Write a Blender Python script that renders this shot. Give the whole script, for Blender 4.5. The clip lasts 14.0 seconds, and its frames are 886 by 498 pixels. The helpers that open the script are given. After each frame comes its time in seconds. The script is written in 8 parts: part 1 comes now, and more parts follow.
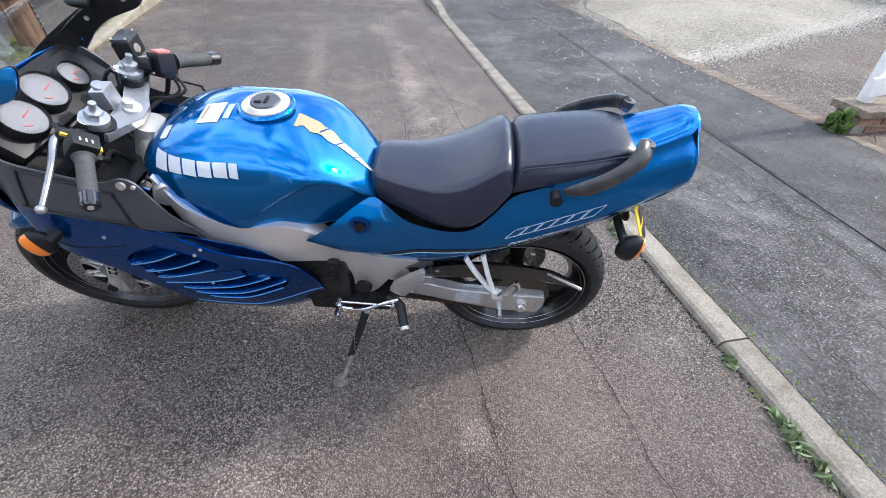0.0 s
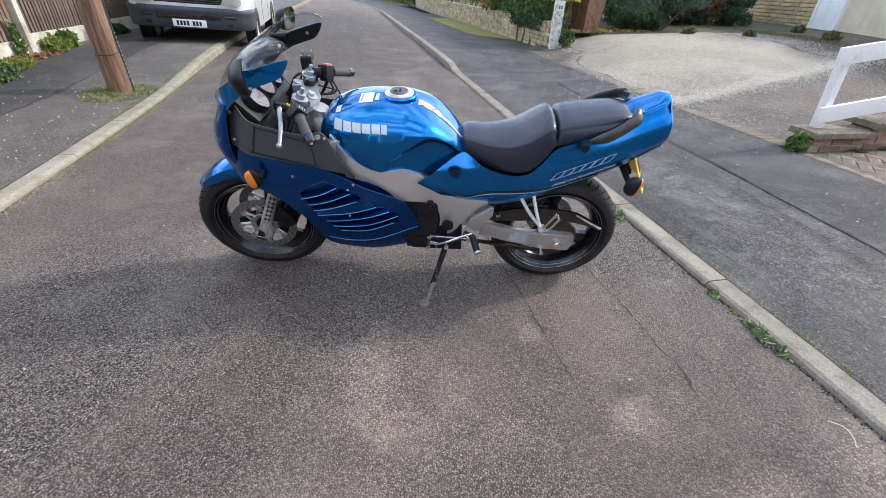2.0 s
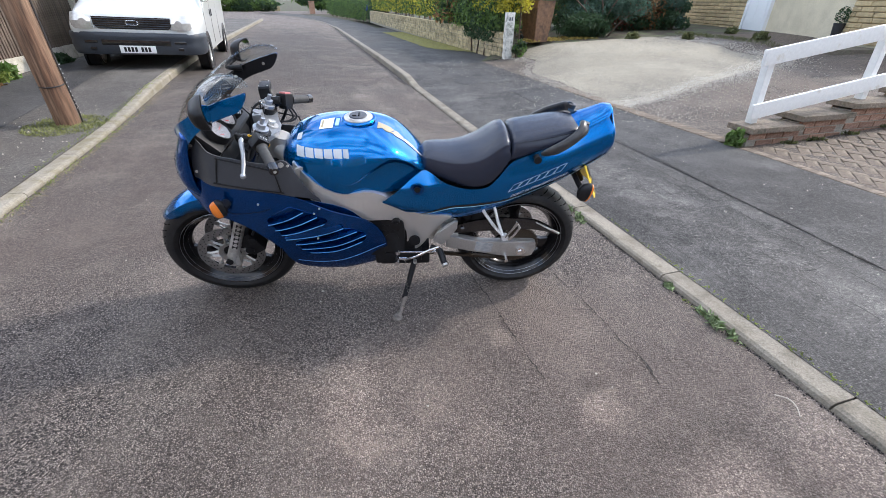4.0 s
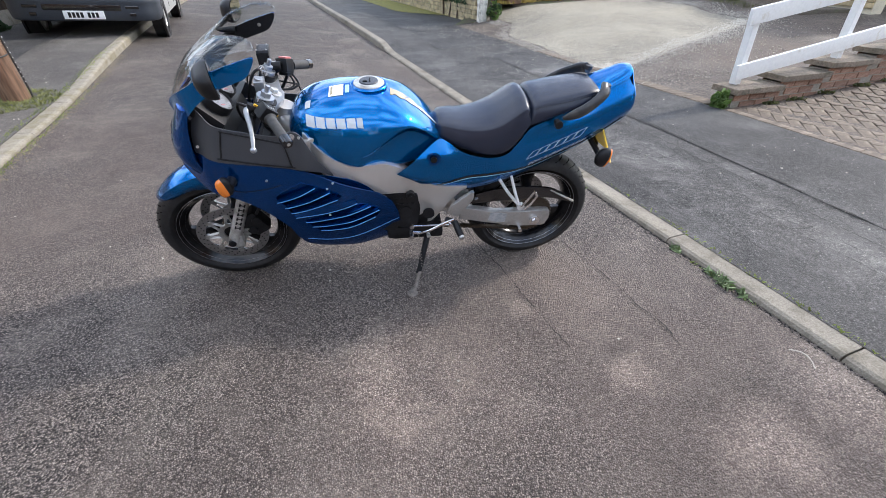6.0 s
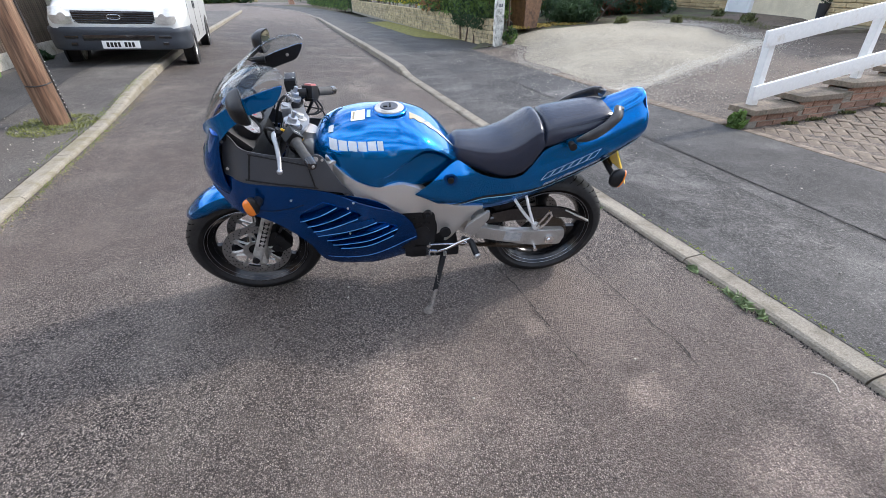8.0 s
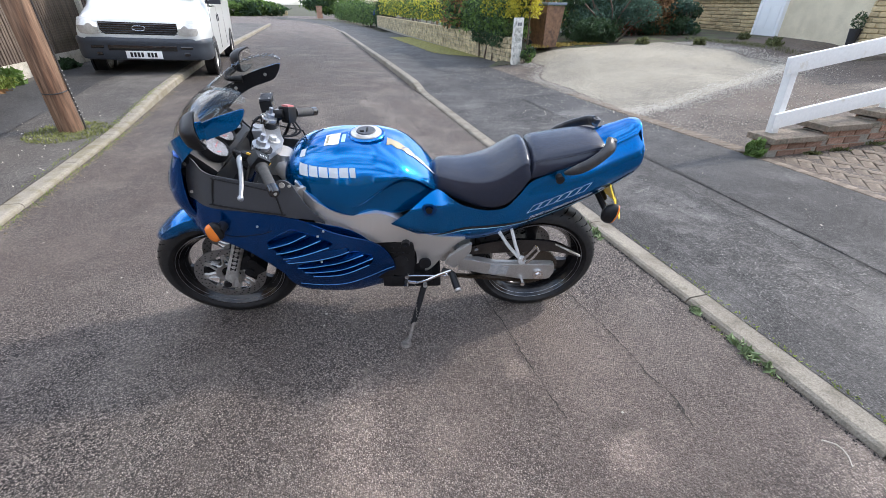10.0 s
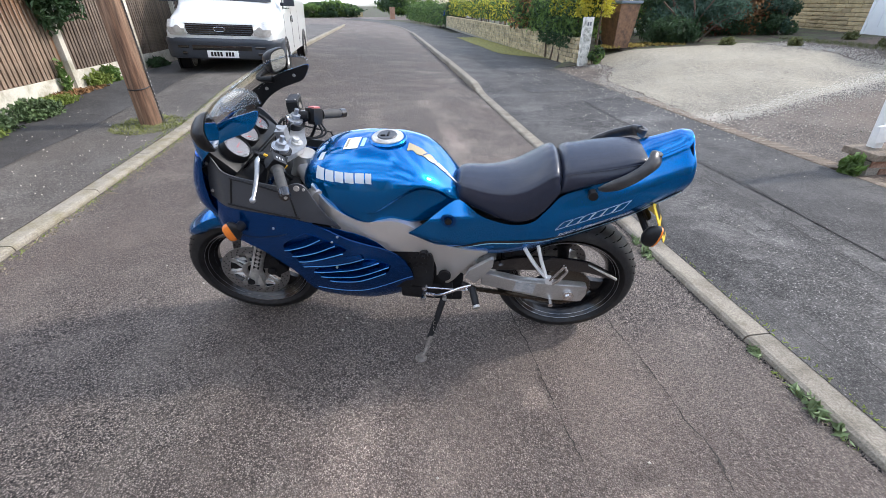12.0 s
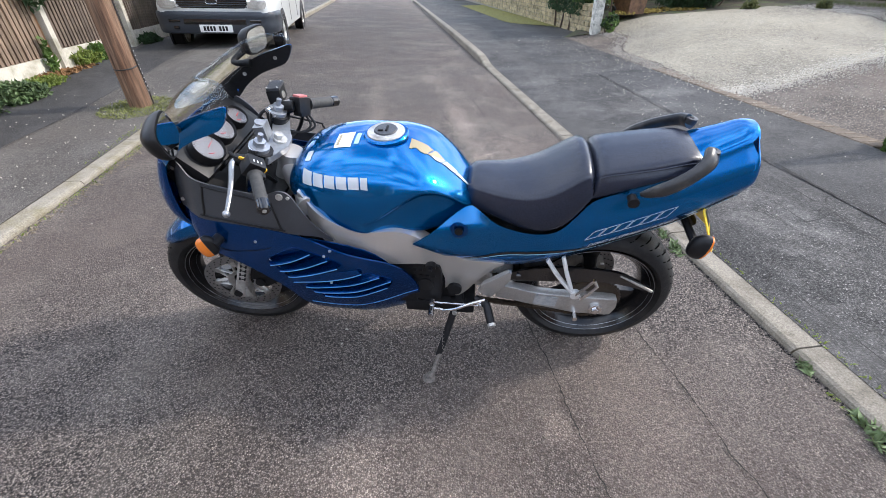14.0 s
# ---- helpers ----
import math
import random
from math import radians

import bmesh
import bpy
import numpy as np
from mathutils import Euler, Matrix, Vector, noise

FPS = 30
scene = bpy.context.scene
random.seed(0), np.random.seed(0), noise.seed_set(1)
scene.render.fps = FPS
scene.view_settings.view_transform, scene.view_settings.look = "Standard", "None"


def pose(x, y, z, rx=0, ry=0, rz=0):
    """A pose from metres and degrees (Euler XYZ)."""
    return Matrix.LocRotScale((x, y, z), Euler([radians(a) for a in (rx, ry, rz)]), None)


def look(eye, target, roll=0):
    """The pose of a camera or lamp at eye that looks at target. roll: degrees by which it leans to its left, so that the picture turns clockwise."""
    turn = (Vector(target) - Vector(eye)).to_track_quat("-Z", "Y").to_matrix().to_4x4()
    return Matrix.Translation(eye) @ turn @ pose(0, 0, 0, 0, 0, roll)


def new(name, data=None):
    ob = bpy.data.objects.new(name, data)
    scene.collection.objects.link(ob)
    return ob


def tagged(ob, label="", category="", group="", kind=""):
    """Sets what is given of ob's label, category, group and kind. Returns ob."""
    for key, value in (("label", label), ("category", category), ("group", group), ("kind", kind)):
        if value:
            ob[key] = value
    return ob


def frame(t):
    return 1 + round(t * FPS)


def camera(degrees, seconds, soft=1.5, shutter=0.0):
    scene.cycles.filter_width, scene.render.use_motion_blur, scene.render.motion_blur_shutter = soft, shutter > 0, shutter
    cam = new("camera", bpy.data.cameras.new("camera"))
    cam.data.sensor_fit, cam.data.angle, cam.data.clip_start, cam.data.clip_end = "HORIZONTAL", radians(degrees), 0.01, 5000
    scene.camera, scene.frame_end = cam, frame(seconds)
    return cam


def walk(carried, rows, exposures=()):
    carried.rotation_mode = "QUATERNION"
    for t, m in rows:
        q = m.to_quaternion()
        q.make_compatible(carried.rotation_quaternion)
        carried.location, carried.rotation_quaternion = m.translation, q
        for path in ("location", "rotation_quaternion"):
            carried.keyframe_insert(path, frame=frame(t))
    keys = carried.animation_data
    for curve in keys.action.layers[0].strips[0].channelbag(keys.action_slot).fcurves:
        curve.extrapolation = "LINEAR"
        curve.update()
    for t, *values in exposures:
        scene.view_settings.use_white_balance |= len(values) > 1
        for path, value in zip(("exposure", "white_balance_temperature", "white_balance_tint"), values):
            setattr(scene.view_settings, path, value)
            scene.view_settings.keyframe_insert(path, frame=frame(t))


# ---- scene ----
cam = camera(93.1, 14.0, soft=0.8)
PATH = [
    (0, (-0.302, -1.181, 1.315), (-0.311, 0.372, 0.055), 3.2),
    (0.5, (-0.272, -1.422, 1.325), (-0.356, 0.139, 0.077), 3.1),
    (1, (-0.401, -1.627, 1.3), (-0.478, 0.01, 0.153), 2.3),
    (1.5, (-0.52, -1.829, 1.288), (-0.572, -0.172, 0.169), 2.3),
    (2, (-0.552, -1.891, 1.281), (-0.567, -0.195, 0.221), 2.6),
    (2.5, (-0.574, -1.891, 1.284), (-0.524, -0.171, 0.264), 3.4),
    (3, (-0.579, -1.891, 1.307), (-0.503, -0.167, 0.296), 3.3),
    (3.5, (-0.517, -1.946, 1.334), (-0.436, -0.219, 0.33), 1.5),
    (6, (-0.721, -1.867, 1.304), (-0.485, -0.234, 0.173), 0.6),
    (6.5, (-0.728, -1.87, 1.297), (-0.497, -0.227, 0.18), 1.0),
    (7, (-0.726, -1.881, 1.324), (-0.506, -0.23, 0.217), 0.5),
    (7.5, (-0.738, -1.893, 1.324), (-0.54, -0.224, 0.239), 0.3),
    (8, (-0.729, -1.901, 1.323), (-0.56, -0.21, 0.268), -0.4),
    (10.5, (-0.49, -1.727, 1.341), (-0.451, 0.003, 0.338), 1.6),
    (11, (-0.427, -1.689, 1.338), (-0.513, 0.036, 0.328), 0.7),
    (11.5, (-0.414, -1.685, 1.34), (-0.544, 0.042, 0.339), 0.5),
    (12, (-0.414, -1.666, 1.334), (-0.586, 0.055, 0.33), -0.0),
    (12.5, (-0.411, -1.651, 1.331), (-0.633, 0.056, 0.313), -0.6),
    (13, (-0.412, -1.629, 1.333), (-0.664, 0.066, 0.302), -1.0),
    (13.5, (-0.419, -1.553, 1.311), (-0.681, 0.113, 0.235), -1.3),
    (14, (-0.451, -1.413, 1.328), (-0.646, 0.243, 0.225), -1.1),
]
walk(cam, [(t, look(eye, target, roll)) for t, eye, target, roll in PATH], [(0.0, 0.80, 5950, 10), (1.2, 0.66, 6020, 10), (2.2, 0.53, 6020, 10), (14.0, 0.55, 6020, 10)])

# ---- world and sun ----
SUN_AZ, SUN_EL = 19.0, 37.0   # degrees: direction of the sun in plan from +x, and its height
world = bpy.data.worlds.new("sky")
scene.world = world
world.use_nodes = True
wn, wl = world.node_tree.nodes, world.node_tree.links
wn.clear()
w_out, w_bg = wn.new("ShaderNodeOutputWorld"), wn.new("ShaderNodeBackground")
w_sky = wn.new("ShaderNodeTexSky")
w_sky.sky_type, w_sky.sun_disc = "NISHITA", False
w_sky.sun_elevation, w_sky.sun_rotation = radians(SUN_EL), radians(90 - SUN_AZ)
w_sky.air_density, w_sky.dust_density = 1.0, 1.5
# broken cloud over the whole sky
w_co, w_map = wn.new("ShaderNodeTexCoord"), wn.new("ShaderNodeMapping")
w_map.inputs["Scale"].default_value = (1.6, 1.6, 4.0)
w_noise, w_ramp, w_mix = wn.new("ShaderNodeTexNoise"), wn.new("ShaderNodeValToRGB"), wn.new("ShaderNodeMix")
w_noise.inputs["Scale"].default_value, w_noise.inputs["Detail"].default_value = 2.0, 7.0
w_ramp.color_ramp.elements[0].position, w_ramp.color_ramp.elements[1].position = 0.42, 0.62
w_mix.data_type = "RGBA"
w_mix.inputs[7].default_value = (9.0, 9.15, 9.65, 1)
wl.new(w_co.outputs["Generated"], w_map.inputs["Vector"])
wl.new(w_map.outputs[0], w_noise.inputs["Vector"])
wl.new(w_noise.outputs["Fac"], w_ramp.inputs[0])
wl.new(w_ramp.outputs[0], w_mix.inputs[0])
wl.new(w_sky.outputs[0], w_mix.inputs[6])
wl.new(w_mix.outputs[2], w_bg.inputs[0])
wl.new(w_bg.outputs[0], w_out.inputs[0])
w_bg.inputs[1].default_value = 0.222

sun_data = bpy.data.lights.new("sun", "SUN")
sun_data.energy, sun_data.angle, sun_data.color = 2.35, radians(3.5), (1.0, 0.90, 0.78)
sun = new("sun", sun_data)
az, el = radians(SUN_AZ), radians(SUN_EL)
sun.matrix_world = look((0, 0, 20), (-20 * math.cos(el) * math.cos(az), -20 * math.cos(el) * math.sin(az), 20 - 20 * math.sin(el)))


# ---- materials ----
def material(name, base, rough=0.6, metal=0.0, grain=0.0, grain_scale=60.0, stain=None, stain_scale=3.0, stain_lo=0.45, stain_hi=0.65,
             bump=0.0, bump_scale=120.0, coat=0.0, tone=0.0, spec=0.5, stretch=(1, 1, 1)):
    """A principled material with grain, stains of a second colour, relief and a shift per object."""
    m = bpy.data.materials.new(name)
    m.use_nodes = True
    n, l = m.node_tree.nodes, m.node_tree.links
    p = n["Principled BSDF"]
    p.inputs["Base Color"].default_value = (*base, 1)
    p.inputs["Roughness"].default_value, p.inputs["Metallic"].default_value = rough, metal
    p.inputs["Coat Weight"].default_value, p.inputs["Coat Roughness"].default_value = coat, 0.04
    p.inputs["Specular IOR Level"].default_value = spec
    co, mp = n.new("ShaderNodeTexCoord"), n.new("ShaderNodeMapping")
    mp.inputs["Scale"].default_value = stretch
    l.new(co.outputs["Object"], mp.inputs["Vector"])
    colour = None

    def mix(kind, fac, a, b):
        x = n.new("ShaderNodeMix")
        x.data_type, x.blend_type = "RGBA", kind
        for sock, v in ((x.inputs[0], fac), (x.inputs[6], a), (x.inputs[7], b)):
            if isinstance(v, (int, float)):
                sock.default_value = v
            elif isinstance(v, tuple):
                sock.default_value = (*v, 1)
            else:
                l.new(v, sock)
        return x.outputs[2]

    def noise_tex(scale, detail=4.0, rough_=0.6):
        x = n.new("ShaderNodeTexNoise")
        x.inputs["Scale"].default_value, x.inputs["Detail"].default_value, x.inputs["Roughness"].default_value = scale, detail, rough_
        l.new(mp.outputs[0], x.inputs["Vector"])
        return x.outputs["Fac"]

    def ramp(fac, lo, hi):
        x = n.new("ShaderNodeMapRange")
        x.inputs["From Min"].default_value, x.inputs["From Max"].default_value = lo, hi
        l.new(fac, x.inputs["Value"])
        return x.outputs[0]

    colour = base
    if stain:
        colour = mix("MIX", ramp(noise_tex(stain_scale, 6.0, 0.65), stain_lo, stain_hi), colour, stain)
    if grain:
        g = ramp(noise_tex(grain_scale, 3.0), 0.3, 0.7)
        lo, hi = tuple(1 - grain for _ in range(3)), tuple(1 + grain for _ in range(3))
        colour = mix("MULTIPLY", 1.0, colour, mix("MIX", g, lo, hi))
    if tone:
        info = n.new("ShaderNodeObjectInfo")
        lo, hi = tuple(1 - tone for _ in range(3)), tuple(1 + tone for _ in range(3))
        colour = mix("MULTIPLY", 1.0, colour, mix("MIX", info.outputs["Random"], lo, hi))
    if not isinstance(colour, tuple):
        l.new(colour, p.inputs["Base Color"])
    if bump:
        b = n.new("ShaderNodeBump")
        b.inputs["Strength"].default_value, b.inputs["Distance"].default_value = bump, 0.01
        l.new(noise_tex(bump_scale, 3.0), b.inputs["Height"])
        l.new(b.outputs[0], p.inputs["Normal"])
    return m


def asphalt(name, dark, light, worn, warm, chip=150.0, patch=1.3, relief=1.0, scuffs=()):
    """Rolled chippings in bitumen: bright and dark stones, worn paler patches, brown tints."""
    m = bpy.data.materials.new(name)
    m.use_nodes = True
    n, l = m.node_tree.nodes, m.node_tree.links
    p = n["Principled BSDF"]
    p.inputs["Roughness"].default_value = 0.75
    p.inputs["Specular IOR Level"].default_value = 0.3
    co = n.new("ShaderNodeTexCoord")

    def add(kind, **sets):
        x = n.new(kind)
        for k, v in sets.items():
            x.inputs[k].default_value = v
        return x

    stones = add("ShaderNodeTexVoronoi", Scale=chip)
    fine = add("ShaderNodeTexNoise", Scale=chip * 0.35, Detail=4.0, Roughness=0.7)
    big = add("ShaderNodeTexNoise", Scale=patch, Detail=8.0, Roughness=0.62)
    huge = add("ShaderNodeTexNoise", Scale=patch * 0.3, Detail=4.0, Roughness=0.6)
    mid = add("ShaderNodeTexNoise", Scale=patch * 5, Detail=6.0, Roughness=0.7)
    for x in (stones, fine, big, huge, mid):
        l.new(co.outputs["Object"], x.inputs["Vector"])

    def ramp(src, lo, hi):
        x = add("ShaderNodeMapRange")
        x.inputs["From Min"].default_value, x.inputs["From Max"].default_value = lo, hi
        l.new(src, x.inputs["Value"])
        return x.outputs[0]

    def mix(fac, a, b, kind="MIX"):
        x = n.new("ShaderNodeMix")
        x.data_type, x.blend_type = "RGBA", kind
        for sock, v in ((x.inputs[0], fac), (x.inputs[6], a), (x.inputs[7], b)):
            if isinstance(v, (int, float)):
                sock.default_value = v
            elif isinstance(v, tuple):
                sock.default_value = (*v, 1)
            else:
                l.new(v, sock)
        return x.outputs[2]

    grey = n.new("ShaderNodeSeparateColor")
    l.new(stones.outputs["Color"], grey.inputs[0])
    c = mix(ramp(grey.outputs[0], 0.05, 0.9), dark, light)
    c = mix(ramp(grey.outputs[1], 0.93, 0.97), c, mix(0.75, c, mix(1.0, worn, (1.35, 1.35, 1.35), "MULTIPLY")))
    c = mix(ramp(stones.outputs["Distance"], 0.30, 0.68), c, mix(1.0, c, (0.22, 0.21, 0.21), "MULTIPLY"))
    c = mix(ramp(big.outputs["Fac"], 0.47, 0.70), c, mix(0.32, c, worn))
    c = mix(ramp(mid.outputs["Fac"], 0.5, 0.75), c, mix(0.22, c, worn))
    c = mix(ramp(huge.outputs["Fac"], 0.42, 0.62), c, mix(0.6, c, warm))
    c = mix(ramp(fine.outputs["Fac"], 0.3, 0.7), mix(1.0, c, (0.60, 0.60, 0.60), "MULTIPLY"), mix(1.0, c, (1.32, 1.32, 1.32), "MULTIPLY"))
    # places where the binder has worn off the stones (paler) or has bled (darker), and broad darker stretches, by
    # street place: across, along, half sizes, strength
    if scuffs:
        street = n.new("ShaderNodeMapping")
        street.vector_type = "TEXTURE"
        street.inputs["Location"].default_value, street.inputs["Rotation"].default_value = (0.80, 0.0, 0.0), (0, 0, math.atan2(0.2195, 0.9756))
        l.new(co.outputs["Object"], street.inputs["Vector"])
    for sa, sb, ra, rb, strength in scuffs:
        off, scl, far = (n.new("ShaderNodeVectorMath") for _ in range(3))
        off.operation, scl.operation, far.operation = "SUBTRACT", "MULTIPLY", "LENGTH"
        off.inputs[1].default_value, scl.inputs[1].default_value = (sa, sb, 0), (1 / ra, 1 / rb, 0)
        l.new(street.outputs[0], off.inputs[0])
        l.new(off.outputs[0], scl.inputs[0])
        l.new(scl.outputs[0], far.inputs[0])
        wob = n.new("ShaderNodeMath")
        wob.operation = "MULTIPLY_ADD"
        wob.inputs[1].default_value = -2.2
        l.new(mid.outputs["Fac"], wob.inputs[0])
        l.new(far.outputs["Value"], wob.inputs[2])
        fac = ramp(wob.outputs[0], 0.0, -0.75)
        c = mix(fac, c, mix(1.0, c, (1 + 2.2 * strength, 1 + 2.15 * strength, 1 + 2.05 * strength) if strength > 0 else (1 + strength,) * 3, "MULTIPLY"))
    l.new(c, p.inputs["Base Color"])
    b = add("ShaderNodeBump", Strength=relief, Distance=0.0045)
    b.invert = True
    l.new(stones.outputs["Distance"], b.inputs["Height"])
    l.new(b.outputs[0], p.inputs["Normal"])
    return m


def glass(name, tint, rough=0.02, see=0.8):
    """Clear sheet: mostly see-through with a glossy face."""
    m = bpy.data.materials.new(name)
    m.use_nodes = True
    n, l = m.node_tree.nodes, m.node_tree.links
    n.remove(n["Principled BSDF"])
    t, g, mx, fr = n.new("ShaderNodeBsdfTransparent"), n.new("ShaderNodeBsdfGlossy"), n.new("ShaderNodeMixShader"), n.new("ShaderNodeLayerWeight")
    power, scale = n.new("ShaderNodeMath"), n.new("ShaderNodeMath")
    power.operation, scale.operation = "POWER", "MULTIPLY_ADD"
    power.inputs[1].default_value, scale.inputs[1].default_value, scale.inputs[2].default_value = 3.0, 0.38, 0.04
    fr.inputs["Blend"].default_value = 0.5
    l.new(fr.outputs["Facing"], power.inputs[0])
    l.new(power.outputs[0], scale.inputs[0])
    t.inputs[0].default_value = (*tint, 1)
    g.inputs["Roughness"].default_value = rough
    l.new(scale.outputs[0], mx.inputs[0])
    l.new(t.outputs[0], mx.inputs[1])
    l.new(g.outputs[0], mx.inputs[2])
    l.new(mx.outputs[0], n["Material Output"].inputs[0])
    return m


# the entry at b 14 darkens the far road with one broad ellipse
SCUFFS_AND_TONES = [(-0.83, -0.77, 0.13, 0.11, 0.30), (-0.80, -0.63, 0.08, 0.05, -0.30), (-0.60, -1.12, 0.24, 0.17, 0.26), (-0.12, -1.15, 0.20, 0.30, 0.22), (-0.55, -0.95, 0.30, 0.10, -0.22), (-0.40, -1.22, 0.10, 0.25, -0.18),
          (-1.05, -0.28, 0.07, 0.09, 0.24), (-1.73, -0.45, 0.14, 0.30, 0.16), (-1.35, -0.55, 0.25, 0.25, 0.10), (-1.45, -0.95, 0.30, 0.20, -0.14), (-0.95, -1.20, 0.25, 0.25, -0.16), (-2.4, -0.6, 0.4, 0.3, -0.10),
          (-0.85, 3.3, 0.14, 1.1, 0.26), (-1.75, 4.0, 0.12, 1.6, 0.22), (-0.5, 2.4, 0.25, 0.5, 0.20), (-0.9, 5.5, 0.25, 0.9, 0.20),
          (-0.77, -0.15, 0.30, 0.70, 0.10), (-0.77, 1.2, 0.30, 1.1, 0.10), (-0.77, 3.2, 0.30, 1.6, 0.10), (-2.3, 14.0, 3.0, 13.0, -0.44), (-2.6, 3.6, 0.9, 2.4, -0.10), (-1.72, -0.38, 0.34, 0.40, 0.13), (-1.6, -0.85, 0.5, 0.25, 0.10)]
PAVE_SCUFFS = [(0.68, 0.2, 0.28, 1.8, 0.12), (0.62, 1.6, 0.30, 1.0, 0.10), (0.85, -0.6, 0.16, 0.9, 0.10), (0.22, 0.3, 0.10, 1.4, -0.20), (1.12, 0.4, 0.07, 1.8, 0.08), (1.75, 3.85, 0.50, 0.26, 0.40), (1.15, 3.40, 0.45, 0.30, 0.24),
               (1.75, 0.6, 0.25, 1.0, -0.14), (1.9, 2.4, 0.35, 0.8, 0.06), (0.5, 4.6, 0.35, 1.4, 0.10), (1.2, 6.4, 0.4, 0.7, -0.16)]
M_ROAD = asphalt("road_asphalt", (0.032, 0.0272, 0.025), (0.350, 0.300, 0.262), (0.42, 0.36, 0.30), (0.132, 0.102, 0.086), chip=185.0, relief=1.5, scuffs=SCUFFS_AND_TONES)
M_PAVE = asphalt("pavement_asphalt", (0.020, 0.0193, 0.0190), (0.120, 0.115, 0.109), (0.255, 0.243, 0.228), (0.076, 0.071, 0.066), chip=150.0, patch=1.6, relief=0.8, scuffs=PAVE_SCUFFS)
M_PAVE_DARK = asphalt("pavement_dark_asphalt", (0.018, 0.0176, 0.0175), (0.090, 0.0865, 0.083), (0.22, 0.212, 0.20), (0.075, 0.072, 0.07), chip=190.0, patch=0.9, relief=0.6, scuffs=PAVE_SCUFFS)
M_PAVE_OLD = asphalt("old_footway_asphalt", (0.040, 0.036, 0.032), (0.215, 0.198, 0.178), (0.32, 0.30, 0.27), (0.115, 0.100, 0.085), chip=140.0, patch=1.1, relief=0.9)
M_DRIVE = asphalt("earth_drive", (0.058, 0.045, 0.035), (0.180, 0.146, 0.118), (0.27, 0.23, 0.19), (0.125, 0.09, 0.066), chip=70.0, patch=1.4, relief=0.6)
M_GRAVEL = asphalt("pale_gravel", (0.24, 0.212, 0.155), (0.415, 0.378, 0.30), (0.405, 0.367, 0.285), (0.34, 0.303, 0.225), chip=75.0, patch=1.2, relief=0.5)
M_EARTH = material("garden_earth", (0.055, 0.042, 0.028), 0.95, grain=0.4, grain_scale=30, stain=(0.07, 0.09, 0.03), stain_scale=2, bump=0.6, bump_scale=40)
M_KERB = material("kerb_concrete", (0.235, 0.208, 0.165), 0.9, grain=0.35, grain_scale=140, stain=(0.135, 0.115, 0.085), stain_scale=7, stain_lo=0.42, stain_hi=0.68, bump=0.3, bump_scale=200, tone=0.1)
M_KERB_PALE = material("pale_kerb_concrete", (0.265, 0.237, 0.19), 0.9, grain=0.35, grain_scale=120, stain=(0.18, 0.155, 0.09), stain_scale=6, stain_lo=0.42, stain_hi=0.68, bump=0.3, bump_scale=160, tone=0.08)
M_CRACK = material("crack_dirt", (0.018, 0.016, 0.014), 0.95, grain=0.3)
M_JOINT = material("road_joint_dirt", (0.036, 0.031, 0.027), 0.95, grain=0.4)
M_STONE = material("walling_stone", (0.41, 0.33, 0.19), 0.9, grain=0.3, grain_scale=50, stain=(0.17, 0.15, 0.08), stain_scale=6, bump=0.4, bump_scale=60, tone=0.22)
M_MORTAR = material("mortar", (0.28, 0.25, 0.20), 0.95, grain=0.3, grain_scale=80)
M_BRICK = material("red_brick", (0.25, 0.14, 0.09), 0.9, grain=0.3, grain_scale=60, stain=(0.33, 0.22, 0.16), stain_scale=8, bump=0.4, bump_scale=90, tone=0.22)
M_CAP = material("coping_stone", (0.19, 0.15, 0.11), 0.9, grain=0.35, grain_scale=50, stain=(0.10, 0.09, 0.06), stain_scale=7, bump=0.4, bump_scale=70, tone=0.12)
M_PAVER = material("block_paver", (0.125, 0.096, 0.070), 0.9, grain=0.25, grain_scale=80, stain=(0.25, 0.20, 0.15), stain_scale=6, bump=0.3, bump_scale=120, tone=0.14)
M_WHITE_WOOD = material("white_painted_timber", (0.80, 0.79, 0.75), 0.45, grain=0.05, grain_scale=30, stain=(0.62, 0.57, 0.46), stain_scale=7, stain_lo=0.6, stain_hi=0.75)
M_CONCRETE = material("pale_concrete", (0.58, 0.54, 0.45), 0.9, grain=0.15, grain_scale=60, stain=(0.36, 0.33, 0.25), stain_scale=5, bump=0.2, bump_scale=90, tone=0.06)
M_POST = material("post_concrete", (0.66, 0.64, 0.57), 0.9, grain=0.2, grain_scale=60, stain=(0.24, 0.24, 0.2), stain_scale=9, bump=0.25, bump_scale=90)
M_FENCE_GREY = material("weathered_fence_timber", (0.145, 0.112, 0.085), 0.85, grain=0.3, grain_scale=30, stain=(0.12, 0.085, 0.06), stain_scale=2.5, bump=0.3, bump_scale=60, tone=0.25, stretch=(1, 1, 0.15))
M_FENCE = material("fence_timber", (0.155, 0.078, 0.036), 0.85, grain=0.3, grain_scale=30, stain=(0.30, 0.24, 0.18), stain_scale=2.5, bump=0.3, bump_scale=60, tone=0.25, stretch=(1, 1, 0.15))
M_POLE = material("pole_timber", (0.205, 0.128, 0.080), 0.85, grain=0.55, grain_scale=38, stain=(0.12, 0.062, 0.034), stain_scale=6, bump=0.6, bump_scale=60, stretch=(1, 1, 0.08))
M_LEAF = material("green_leaf", (0.13, 0.21, 0.05), 0.55, tone=0.0, grain=0.5, grain_scale=4)
M_LEAF_DARK = material("dark_leaf", (0.045, 0.085, 0.035), 0.5, grain=0.5, grain_scale=4)
